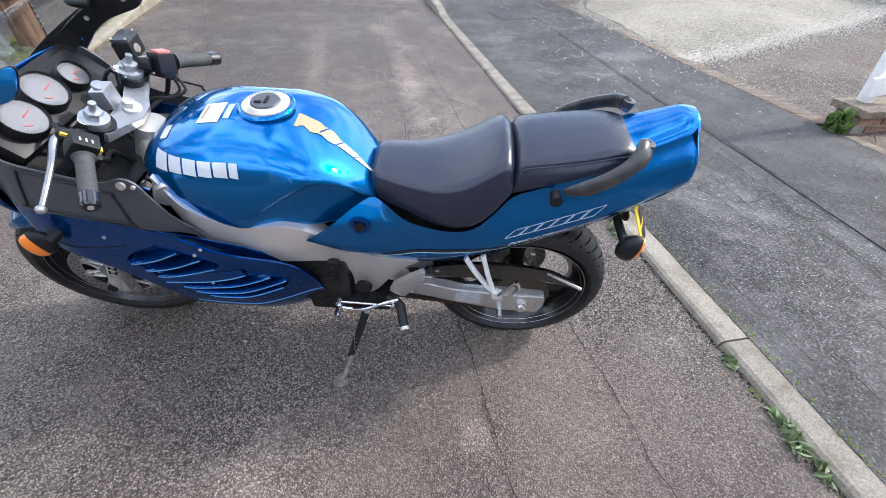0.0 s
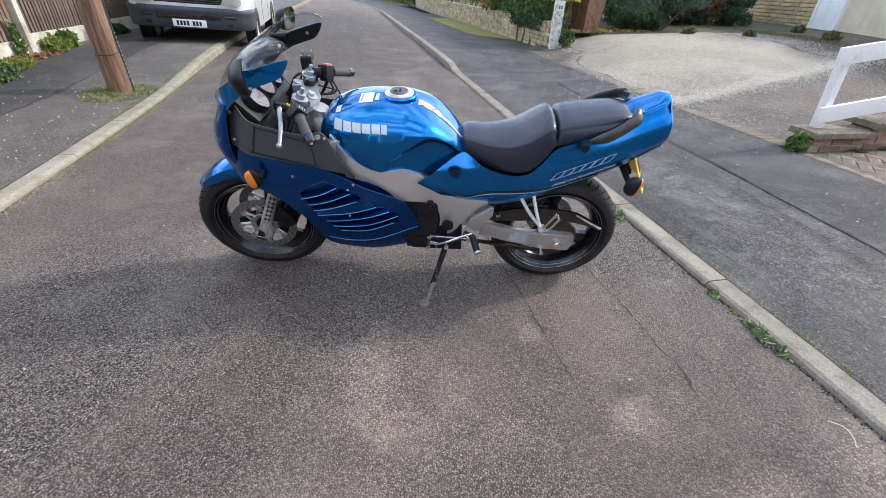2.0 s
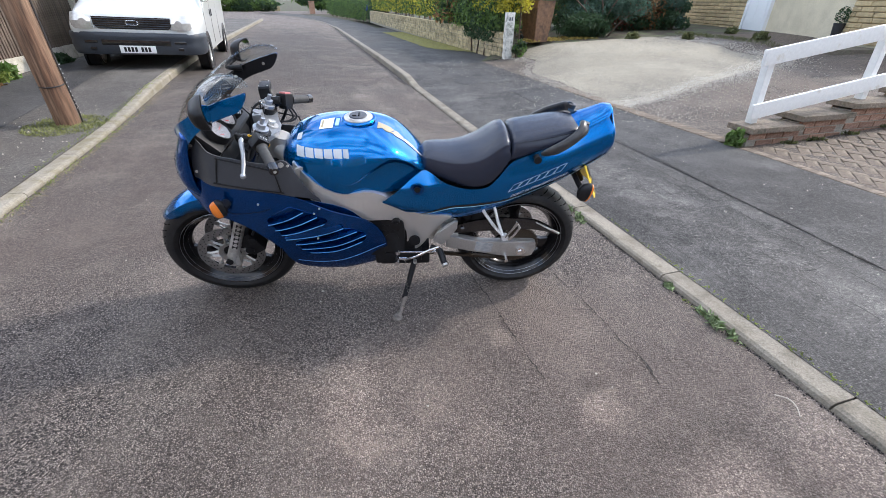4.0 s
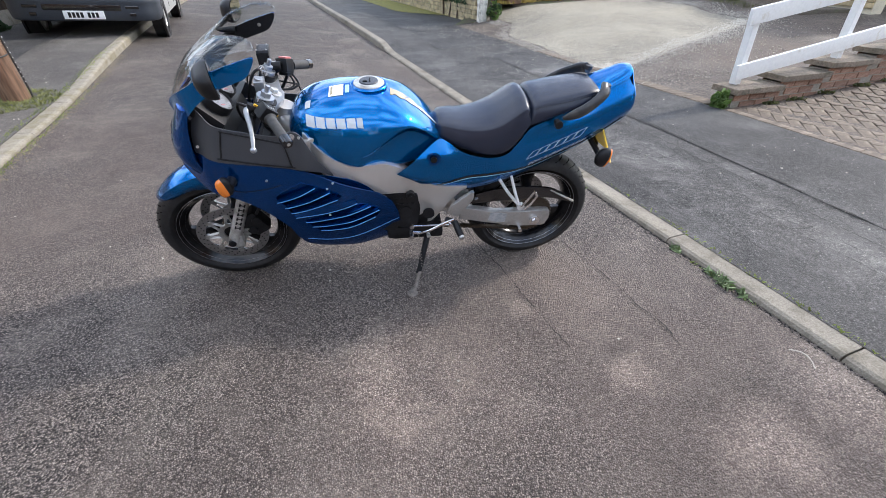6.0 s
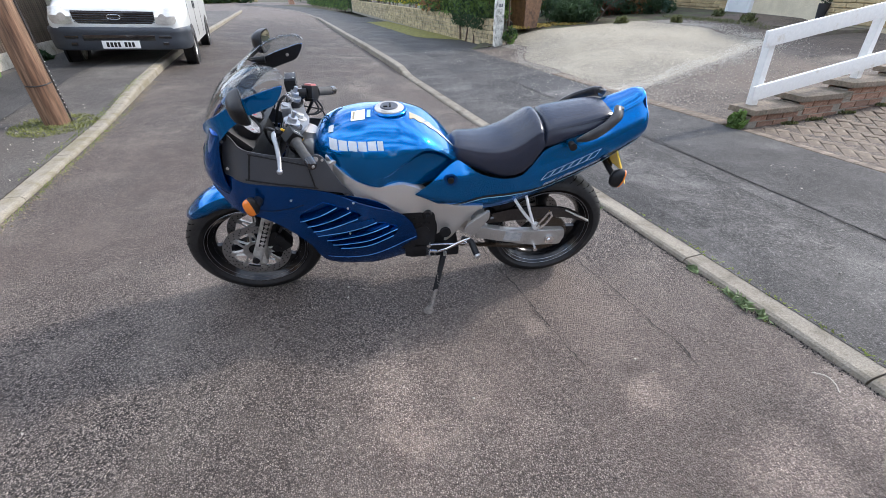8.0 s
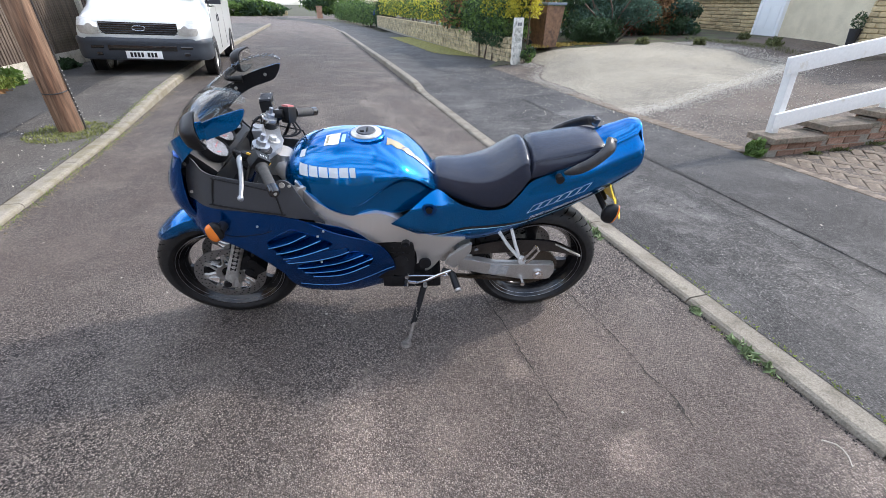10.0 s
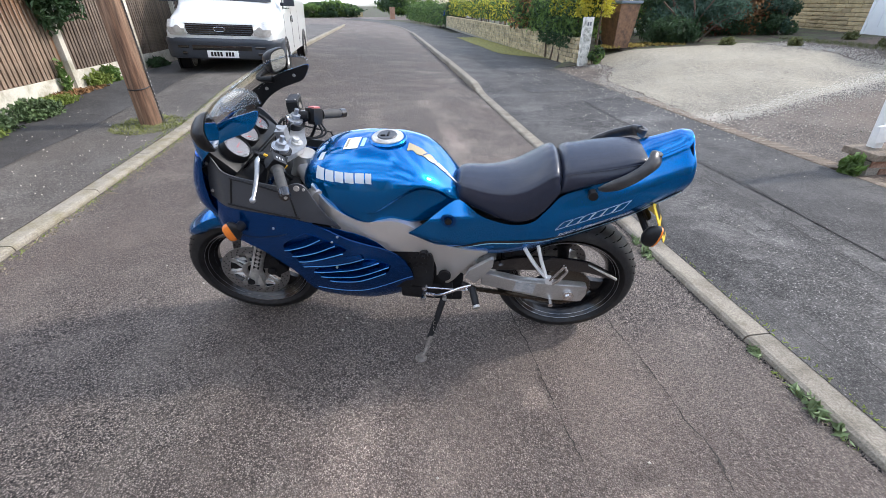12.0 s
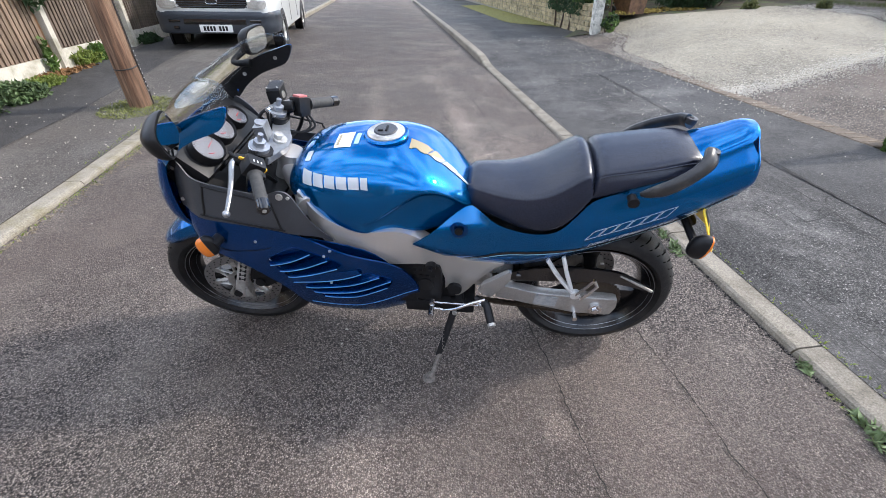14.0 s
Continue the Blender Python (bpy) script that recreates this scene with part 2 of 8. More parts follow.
M_LEAF_YELLOW = material("yellow_leaf", (0.52, 0.47, 0.05), 0.55, grain=0.4, grain_scale=5)
M_LEAF_BLUE = material("blue_green_needles", (0.065, 0.12, 0.085), 0.6, grain=0.4, grain_scale=5)
M_LEAF_RED = material("copper_leaf", (0.17, 0.05, 0.028), 0.55, grain=0.5, grain_scale=5)
M_WEED = material("dull_weed_leaf", (0.115, 0.125, 0.048), 0.6, grain=0.5, grain_scale=14)
M_FENCEWEED = material("scruffy_weed_leaf", (0.085, 0.130, 0.045), 0.6, grain=0.55, grain_scale=8)
M_KERBLEAF = material("small_weed_leaf", (0.15, 0.20, 0.085), 0.6, grain=0.5, grain_scale=14)
M_GRASS = material("grass", (0.19, 0.24, 0.05), 0.7, grain=0.45, grain_scale=9)
M_VERGE = material("dull_verge_grass", (0.17, 0.185, 0.055), 0.8, grain=0.55, grain_scale=11)
M_LITTER = material("yellow_fallen_leaves", (0.36, 0.27, 0.07), 0.85, grain=0.5, grain_scale=9)
M_DRY = material("fallen_leaves", (0.22, 0.12, 0.05), 0.9, grain=0.5, grain_scale=10)
M_MOSS = material("moss", (0.17, 0.16, 0.035), 0.95, grain=0.5, grain_scale=14, bump=0.5, bump_scale=60)
for leafy in (M_LEAF, M_LEAF_DARK, M_LEAF_YELLOW, M_LEAF_BLUE, M_LEAF_RED, M_GRASS, M_WEED):
    # light passes through the thin leaves
    nt = leafy.node_tree
    shaded, out = nt.nodes["Principled BSDF"], nt.nodes["Material Output"]
    thin, both_ways = nt.nodes.new("ShaderNodeBsdfTranslucent"), nt.nodes.new("ShaderNodeMixShader")
    both_ways.inputs[0].default_value = 0.45
    nt.links.new(shaded.inputs["Base Color"].links[0].from_socket, thin.inputs["Color"])
    nt.links.new(shaded.outputs[0], both_ways.inputs[1])
    nt.links.new(thin.outputs[0], both_ways.inputs[2])
    nt.links.new(both_ways.outputs[0], out.inputs["Surface"])
M_CLAD = material("house_cladding_stone", (0.46, 0.36, 0.20), 0.9, grain=0.2, grain_scale=20, stain=(0.34, 0.26, 0.14), stain_scale=5, bump=0.3, bump_scale=40, tone=0.15)
M_RENDER = material("cream_render", (0.62, 0.55, 0.40), 0.9, grain=0.1, grain_scale=40, stain=(0.52, 0.46, 0.33), stain_scale=2)
M_UPVC = material("white_plastic_door", (0.78, 0.79, 0.79), 0.35, grain=0.03)
M_PANE = material("window_pane", (0.03, 0.035, 0.04), 0.06, spec=0.6)
M_SLAB = material("patio_slab", (0.115, 0.095, 0.072), 0.9, grain=0.3, grain_scale=30, stain=(0.10, 0.10, 0.06), stain_scale=3, bump=0.3, bump_scale=50)
M_BIN = material("grey_bin_plastic", (0.13, 0.16, 0.20), 0.5, grain=0.1)
M_BIN_RUST = material("brown_bin_plastic", (0.20, 0.11, 0.06), 0.6, grain=0.3, grain_scale=14, stain=(0.10, 0.06, 0.04), stain_scale=5)
M_PEBBLE = material("pale_pebble", (0.52, 0.48, 0.41), 0.9, tone=0.2)
M_GRIT = material("gutter_grit", (0.22, 0.185, 0.13), 0.95, grain=0.4, grain_scale=60)
M_POT = material("black_plant_pot", (0.02, 0.02, 0.022), 0.6)


# ---- building helpers ----
def part(name, bm, mat, parent=None, label="", smooth=True, bevel=0.0, flat=35.0):
    """Links a bmesh as one mesh object, smooth but for edges sharper than flat degrees."""
    if bevel:
        edges = [e for e in bm.edges if len(e.link_faces) == 2 and e.calc_face_angle(0) > radians(30)]
        bmesh.ops.bevel(bm, geom=edges, offset=bevel, segments=2, profile=0.7, affect="EDGES", clamp_overlap=True)
    bmesh.ops.recalc_face_normals(bm, faces=bm.faces)
    for f_ in bm.faces:
        f_.smooth = smooth
    for e in bm.edges:
        if len(e.link_faces) == 2 and e.calc_face_angle(0) > radians(flat):
            e.smooth = False
    me = bpy.data.meshes.new(name)
    bm.to_mesh(me)
    bm.free()
    for one in (mat if isinstance(mat, (list, tuple)) else [mat]):
        me.materials.append(one)
    ob = new(name, me)
    if parent:
        ob.parent = parent
    return tagged(ob, label)


def thing(name, label, category, m=None, group="", kind=""):
    ob = new(name)
    ob.empty_display_size = 0.1
    if m is not None:
        ob.matrix_world = m
    return tagged(ob, label, category, group, kind)


def smoothstep(x, lo, hi):
    t = min(max((x - lo) / (hi - lo), 0.0), 1.0)
    return t * t * (3 - 2 * t)


def spline(pts, per=6, closed=False):
    """Catmull-Rom through points of any dimension."""
    P = [np.array(p, float) for p in pts]
    n = len(P)
    out = []
    for i in range(n if closed else n - 1):
        a, b = P[i], P[(i + 1) % n]
        p0 = P[(i - 1) % n] if closed or i > 0 else 2 * a - b
        p3 = P[(i + 2) % n] if closed or i + 2 < n else 2 * b - a
        for k in range(per):
            t = k / per
            out.append(0.5 * (2 * a + (b - p0) * t + (2 * p0 - 5 * a + 4 * b - p3) * t * t + (3 * a - p0 - 3 * b + p3) * t ** 3))
    if not closed:
        out.append(P[-1])
    return out


def along(table, x):
    """Smooth value at x of a table of (x, value...)."""
    xs = [r[0] for r in table]
    if x <= xs[0]:
        return np.array(table[0][1:], float)
    if x >= xs[-1]:
        return np.array(table[-1][1:], float)
    i = max(k for k in range(len(xs)) if xs[k] <= x)
    v = [np.array(r[1:], float) for r in table]
    a, b = v[i], v[i + 1]
    h = xs[i + 1] - xs[i]
    t = (x - xs[i]) / h
    m0 = (b - v[i - 1]) / (xs[i + 1] - xs[i - 1]) * h if i > 0 else b - a
    m1 = (v[i + 2] - a) / (xs[i + 2] - xs[i]) * h if i + 2 < len(v) else b - a
    return (2 * t**3 - 3 * t**2 + 1) * a + (t**3 - 2 * t**2 + t) * m0 + (-2 * t**3 + 3 * t**2) * b + (t**3 - t**2) * m1


def add_box(bm, c, size, m=None):
    """A box about c, in a turned frame m if given."""
    made = bmesh.ops.create_cube(bm, size=1)["verts"]
    t = Matrix.Translation(c) @ (m.to_4x4() if m else Matrix()) @ Matrix.Diagonal((*size, 1))
    bmesh.ops.transform(bm, matrix=t, verts=made)
    return made


def add_sweep(bm, pts, radius, seg=10, caps=True, flat=1.0):
    """A tube along points; radius may be one number or one a point; flat squashes it."""
    P = [Vector(p) for p in pts]
    R = radius if isinstance(radius, (list, tuple)) else [radius] * len(P)
    rings, side = [], None
    for i, p in enumerate(P):
        d = (P[min(i + 1, len(P) - 1)] - P[max(i - 1, 0)]).normalized()
        if side is None:
            side = d.cross(Vector((0, 0, 1)))
            if side.length < 0.05:
                side = d.cross(Vector((0, 1, 0)))
        side = (side - d * side.dot(d)).normalized()
        up = d.cross(side)
        rings.append([bm.verts.new(p + R[i] * (math.cos(a) * side + flat * math.sin(a) * up)) for a in [2 * math.pi * k / seg for k in range(seg)]])
    for a, b in zip(rings, rings[1:]):
        for k in range(seg):
            bm.faces.new((a[k], a[(k + 1) % seg], b[(k + 1) % seg], b[k]))
    if caps:
        bm.faces.new(rings[0][::-1])
        bm.faces.new(rings[-1])


def add_lathe(bm, profile, m=None, seg=48, closed=True):
    """Turns a profile of (radius, along) about the local y axis."""
    m = m or Matrix()
    rings = []
    for k in range(seg):
        a = 2 * math.pi * k / seg
        rings.append([bm.verts.new(m @ Vector((r * math.cos(a), y, r * math.sin(a)))) for r, y in profile])
    n = len(profile)
    for k in range(seg):
        a, b = rings[k], rings[(k + 1) % seg]
        for i in range(n if closed else n - 1):
            j = (i + 1) % n
            if (a[i].co - b[i].co).length + (a[j].co - b[j].co).length < 1e-6:
                continue
            bm.faces.new((a[i], a[j], b[j], b[i]))
    bmesh.ops.remove_doubles(bm, verts=bm.verts, dist=1e-5)


def add_disc(bm, c, axis, radius, depth, seg=20):
    """A short solid cylinder centred on c along axis."""
    q = Vector((0, 0, 1)).rotation_difference(Vector(axis).normalized()).to_matrix().to_4x4()
    bmesh.ops.create_cone(bm, cap_ends=True, segments=seg, radius1=radius, radius2=radius, depth=depth, matrix=Matrix.Translation(c) @ q)


def add_loft(bm, rings, closed=False, caps=False):
    rows = [[bm.verts.new(p) for p in r] for r in rings]
    n = len(rows[0])
    for a, b in zip(rows, rows[1:]):
        for k in range(n if closed else n - 1):
            bm.faces.new((a[k], a[(k + 1) % n], b[(k + 1) % n], b[k]))
    if caps and closed:
        bm.faces.new(rows[0][::-1])
        bm.faces.new(rows[-1])


def add_leaves(bm, centre, size, count, leaf, rng, shell=0.55, stretch=1.6, up=0.3):
    """Many small folded leaves through an uneven ellipsoid."""
    for _ in range(count):
        v = Vector((rng.gauss(0, 1), rng.gauss(0, 1), rng.gauss(0, 1))).normalized()
        lump = 0.8 + 0.35 * noise.noise(Vector(centre) + 1.7 * v)
        r = (shell + (1 - shell) * rng.random() ** 0.5) * lump
        c = Vector(centre) + Vector((v.x * size[0], v.y * size[1], v.z * size[2])) * r
        a = Vector((rng.gauss(0, 1), rng.gauss(0, 1), rng.gauss(0, 1) + up)).normalized()
        b = a.cross(Vector((rng.gauss(0, 1), rng.gauss(0, 1), rng.gauss(0, 1)))).normalized()
        s = leaf * rng.uniform(0.6, 1.3)
        n_ = a.cross(b) * s * 0.25
        v0, v1, v2, v3 = (bm.verts.new(c - a * s * stretch * 0.5), bm.verts.new(c + b * s * 0.5 + n_), bm.verts.new(c + a * s * stretch * 0.5), bm.verts.new(c - b * s * 0.5 + n_))
        bm.faces.new((v0, v1, v2))
        bm.faces.new((v0, v2, v3))


def add_pebble(bm, c, s, rng):
    """A small uneven stone of eight faces."""
    turn = Euler((rng.random() * 6, rng.random() * 6, rng.random() * 6)).to_matrix()
    v = [bm.verts.new(Vector(c) + turn @ Vector(d) * s * rng.uniform(0.7, 1.3)) for d in ((1.3, 0, 0), (0, 1, 0), (-1.3, 0, 0), (0, -1, 0), (0, 0, 0.7), (0, 0, -0.7))]
    for k in range(4):
        bm.faces.new((v[k], v[(k + 1) % 4], v[4]))
        bm.faces.new((v[(k + 1) % 4], v[k], v[5]))


# ---- the street: a runs across to the house side, b runs along the road ----
O2, U2, P2 = Vector((0.80, 0.0)), Vector((-0.2195, 0.9756)), Vector((0.9756, 0.2195))
STREET = Matrix(((P2.x, U2.x, 0, O2.x), (P2.y, U2.y, 0, O2.y), (0, 0, 1, 0), (0, 0, 0, 1)))


def rise(b):
    """The fence side climbs a little."""
    return 0.15 * smoothstep(b, 1.0, 9.0)


def tilt(a, b):
    """Road surface: level along the house-side kerb, higher along the fence-side one."""
    k = min(max(a / left_edge(b), 0.0), 1.0)
    return rise(b) * k + (-0.025 * smoothstep(b, 0.8, 3.5) - 0.008 * max(0.0, min(b, 34.0) - 10.0)) * (1 - k)


def kerb_top(b):
    return 0.026 + 0.084 * (smoothstep(b, 6.2, 7.0) - smoothstep(b, 27.5, 28.5))


def left_edge(b):
    return -3.93 - 0.030 * max(min(b, 12.0) - 4.0, 0.0) - 14.0 * smoothstep(b, 31.0, 33.0)


def bend(b):
    """How far the road has swung to the left at b."""
    return 0.0072 * max(b - 30.0, 0.0) ** 2


def left_top(b):
    return 0.040 + 0.065 * smoothstep(b, 4.2, 6.2)


def ground_z(a, b):
    """Height of the finished ground."""
    le = left_edge(b)
    if a < le:
        return rise(b) + left_top(b) + 0.005 + 0.012 * (le - a)
    if a <= 0.0:
        return tilt(a, b)
    low = tilt(0.0, b)
    outer = low + 0.10
    if a <= 2.25:
        return low + kerb_top(b) + (0.10 - kerb_top(b)) * a / 2.25
    bank = rise(b) + kerb_top(b) + 0.063 + 0.042 * min(a - 2.25, 12.0)
    return outer + (bank - outer) * smoothstep(a, 2.25, 4.5)


def at(a, b, z=0.0):
    """World point at street place a, b, z above the ground there."""
    z += ground_z(a, b)
    a -= bend(b)
    return Vector((O2.x + P2.x * a + U2.x * b, O2.y + P2.y * a + U2.y * b, z))


def add_sheet(bm, a0, a1, bs, na=2, lift=0.0, height=None):
    """A strip of ground between a0 and a1 (numbers or functions of b) along the given b."""
    rows = []
    for b in bs:
        lo, hi = (v(b) if callable(v) else v for v in (a0, a1))
        rows.append([])
        for k in range(na + 1):
            a = lo + (hi - lo) * k / na
            p = at(a, b)
            p.z = (height(a, b) if height else ground_z(min(max(a, lo + 1e-4), hi - 1e-4), b)) + lift
            rows[-1].append(bm.verts.new(p))
    for r0, r1 in zip(rows, rows[1:]):
        for k in range(na):
            bm.faces.new((r0[k], r0[k + 1], r1[k + 1], r1[k]))


def steps(lo, hi, d):
    n_ = max(1, round((hi - lo) / d))
    return [lo + (hi - lo) * k / n_ for k in range(n_ + 1)]


LONG = steps(-9.0, 1.0, 1.0)[:-1] + steps(1.0, 9.0, 0.25)[:-1] + steps(9.0, 30.0, 0.5)[:-1] + steps(30.0, 62.0, 4.0)

bm = bmesh.new()
bmesh.ops.create_grid(bm, x_segments=2, y_segments=2, size=900, matrix=Matrix.Translation((0, 0, -0.25)))
tagged(part("ground", bm, M_EARTH), "brown earth and grass reaching the horizon", "ground", kind="structure")

bm = bmesh.new()
add_sheet(bm, left_edge, lambda b: 0.0, LONG, na=1, height=tilt)
road = tagged(part("road", bm, M_ROAD), "worn grey-brown chipping asphalt road", "road", kind="structure")


def crack(line, width, lift, rng, parent, name="crack", mat=None):
    """A thin wandering joint along street places."""
    bm = bmesh.new()
    pts = spline(line, 40)
    rows = []
    for i, q in enumerate(pts):
        d = pts[min(i + 1, len(pts) - 1)] - pts[max(i - 1, 0)]
        d = d / (np.hypot(*d) + 1e-9)
        off = 0.014 * noise.noise(Vector((q[0] * 5, q[1] * 5, 3.0))) + 0.006 * noise.noise(Vector((q[0] * 40, q[1] * 40, 3.0)))
        w = width * (0.35 + 0.8 * rng.random()) * (0.45 + 0.8 * smoothstep(noise.noise(Vector((q[0] * 9, q[1] * 9, 8.0))), -0.35, 0.45))
        rows.append([at(q[0] - d[1] * (off + s), q[1] + d[0] * (off + s), lift) for s in (-w, w)])
    add_loft(bm, rows)
    return part(name, bm, mat or M_CRACK, parent, smooth=False)


rng = random.Random(5)
crack([(-0.975, -0.56), (-0.985, -0.42), (-0.994, -0.24), (-0.996, 0.014), (-1.011, 0.3), (-1.01, 2), (-0.99, 7)], 0.0034, 0.005, rng, road, mat=M_JOINT)
crack([(-0.536, -0.71), (-0.517, -0.56), (-0.533, -0.45), (-0.531, -0.17), (-0.556, 0.1), (-0.57, 1.0), (-0.56, 3.0), (-0.6, 7)], 0.0038, 0.005, rng, road, mat=M_JOINT)

# pavements
bm = bmesh.new()
add_sheet(bm, lambda b: 0.125, lambda b: 2.25, LONG, na=6)
pave = tagged(part("pavement", bm, M_PAVE), "grey cracked asphalt footway beside the road", "pavement", kind="structure")
bm = bmesh.new()
add_sheet(bm, lambda b: 1.225 + 0.042 * (b - 0.4) + 0.012 * noise.noise(Vector((b * 3, 0, 0))), lambda b: 2.25, steps(-9, 5.2, 0.3), na=3, lift=0.004)
tagged(part("dark_strip", bm, M_PAVE_DARK, pave), "darker newer asphalt strip")
bm = bmesh.new()
add_sheet(bm, lambda b: 0.9 + 0.1 * noise.noise(Vector((b * 0.7, 4, 0))), lambda b: 2.25, steps(6.0, 26, 0.4), na=3, lift=0.004)
tagged(part("dark_patch", bm, M_PAVE_DARK, pave), "darker newer asphalt patch")
for line, w in (([(0.93, -2.5), (0.966, -0.44), (0.997, -0.12), (0.996, 0.056), (1.04, 0.35), (1.03, 0.6), (1.079, 1.08), (1.08, 1.53), (1.1, 3.2), (1.0, 5.6)], 0.0048), ([(1.12, -2.5), (1.182, -0.3), (1.211, 0.03), (1.222, 0.27), (1.222, 0.65), (1.26, 0.99), (1.30, 1.56), (1.37, 3.2), (1.44, 5.1)], 0.0055),
                ([(0.365, -2), (0.365, -0.36), (0.367, 0.3), (0.374, 0.86), (0.40, 2.2)], 0.0022), ([(0.68, -2), (0.70, -0.4), (0.72, 0.3), (0.70, 0.9), (0.73, 2.6)], 0.0022), ([(1.05, 5.4), (1.5, 5.3), (1.9, 5.5)], 0.003),
                ([(0.14, 3.9), (0.7, 3.8), (1.05, 3.9)], 0.003), ([(0.6, 2.1), (0.85, 2.3), (1.05, 2.2)], 0.003), ([(0.13, 0.25), (0.4, 0.5), (0.58, 0.4)], 0.0025),
                ([(1.05, 0.9), (1.22, 1.05), (1.4, 0.95)], 0.003), ([(0.62, 1.0), (0.8, 0.8), (1.05, 0.85)], 0.003), ([(1.42, 0.4), (1.7, 0.6), (2.0, 0.5)], 0.002),
                ([(0.24, -4), (0.27, -0.5), (0.25, 1.2), (0.3, 2.6)], 0.0018), ([(0.80, -5), (0.83, -0.9), (0.80, 0.2), (0.84, 1.2)], 0.002), ([(1.72, -5), (1.70, -0.5), (1.74, 0.9), (1.70, 2.4)], 0.0022),
                ([(1.05, -0.6), (1.2, -0.75), (1.40, -0.7)], 0.0025), ([(0.58, -0.1), (0.75, -0.3), (1.06, -0.25)], 0.002), ([(1.42, -0.5), (1.8, -0.4), (2.2, -0.6)], 0.002), ([(1.42, 2.1), (1.8, 2.2), (2.2, 2.0)], 0.002),
                ([(1.8, 4.2), (1.81, 6.0), (1.6, 7.2)], 0.003), ([(0.8, 4.6), (0.82, 6.5), (0.7, 9.0)], 0.003)):
    crack(line, w, 0.010, rng, pave)

bm = bmesh.new()
add_sheet(bm, lambda b: -6.3, lambda b: left_edge(b) - 0.125, [b for b in LONG if b <= 31.0], na=4)
pave_l = tagged(part("pavement_fence_side", bm, M_PAVE_OLD), "grey speckled asphalt footway by the fence", "pavement", kind="structure")
bm = bmesh.new()
add_sheet(bm, lambda b: -6.0 + 0.1 * noise.noise(Vector((b, 9, 0))), lambda b: -5.0 + 0.12 * noise.noise(Vector((b * 0.8, 2, 0))), steps(1.5, 12, 0.3), na=3, lift=0.004)
tagged(part("dark_strip", bm, M_PAVE_DARK, pave_l), "darker newer asphalt strip")
for line in ([(-5.0, 2.0), (-5.02, 5.0), (-4.98, 8.0)], [(-6.0, 4.4), (-5.5, 4.6), (-5.0, 4.5)], [(-5.0, 6.1), (-4.6, 6.2), (-4.35, 6.1)]):
    crack(line, 0.004, 0.010, rng, pave_l)


# kerbs, stone by stone
def kerb_bm(b0, b1, a_of, out, top, wide=0.125):
    """One kerbstone between b0 and b1; out: +1 if the road lies towards minus a."""
    bm = bmesh.new()
    rings = []
    for b in steps(b0 + 0.004, b1 - 0.004, 0.3):
        a, h = a_of(b), top(b)
        sec = [(0.0, -0.12), (0.0, h - 0.022), (0.008, h - 0.008), (0.024, h), (wide, h + 0.002), (wide, -0.12)]
        ring = []
        for s, z in sec:
            p = at(a + out * s, b)
            p.z = tilt(a, b) + z
            ring.append(p)
        rings.append(ring)
    add_loft(bm, rings, closed=True, caps=True)
    return bm


kerb_r = thing("kerb", "weathered concrete kerb of butted stones along the footway", "kerb", kind="structure")
for k in range(-9, 60):
    b0 = -0.075 + 0.915 * k
    part("kerbstone", kerb_bm(b0, b0 + 0.915, lambda b: 0.0 + 0.004 * noise.noise(Vector((b, 1, 1))), 1, kerb_top), M_KERB, kerb_r, smooth=False)
kerb_l = thing("kerb_fence_side", "pale concrete kerb with moss along the fence side", "kerb", kind="structure")
for k in range(-6, 33):
    b0 = 0.3 + 0.915 * k
    part("kerbstone", kerb_bm(b0, b0 + 0.915, left_edge, -1, left_top), M_KERB_PALE, kerb_l, smooth=False)

# drives on the house side
bm = bmesh.new()
add_sheet(bm, lambda b: 2.25, lambda b: 14.0, steps(1.78, 8.8, 0.125), na=56)
drive = tagged(part("earth_driveway", bm, M_DRIVE), "brown earth drive strewn with pale stones", "driveway", kind="structure")
bm = bmesh.new()
add_sheet(bm, lambda b: 3.02 if b > 8.8 else 2.25, lambda b: 14.0, steps(8.8, 40, 1.0), na=12, lift=-0.01)
tagged(part("garden_soil", bm, M_EARTH), "dark garden soil with fallen leaves", "garden", kind="structure")
bm = bmesh.new()
add_sheet(bm, lambda b: 2.25, lambda b: 14.0, steps(-9.0, 1.55, 0.5), na=12, lift=-0.004)
tagged(part("drive_bed", bm, M_DRIVE), "sandy bed under the block paving", "driveway", kind="structure")


def gravel_near(b):
    """Road-side edge of the pale gravel."""
    return 2.42 + 0.12 * smoothstep(b, 4.0, 6.0) + 0.65 * smoothstep(b, 6.5, 8.0) + 0.06 * noise.noise(Vector((b * 3, 0, 7))) + 0.06 * noise.noise(Vector((b * 12, 3, 7)))


def gravel_far(b):
    """The other edge, running off across the drive."""
    return min(2.45 + (max(b - 3.62, 0) / 1.55) ** 0.75 * 4.6, 7.4) + 0.14 * noise.noise(Vector((b * 3, 5, 7))) + 0.16 * noise.noise(Vector((b * 13, 5, 2)))


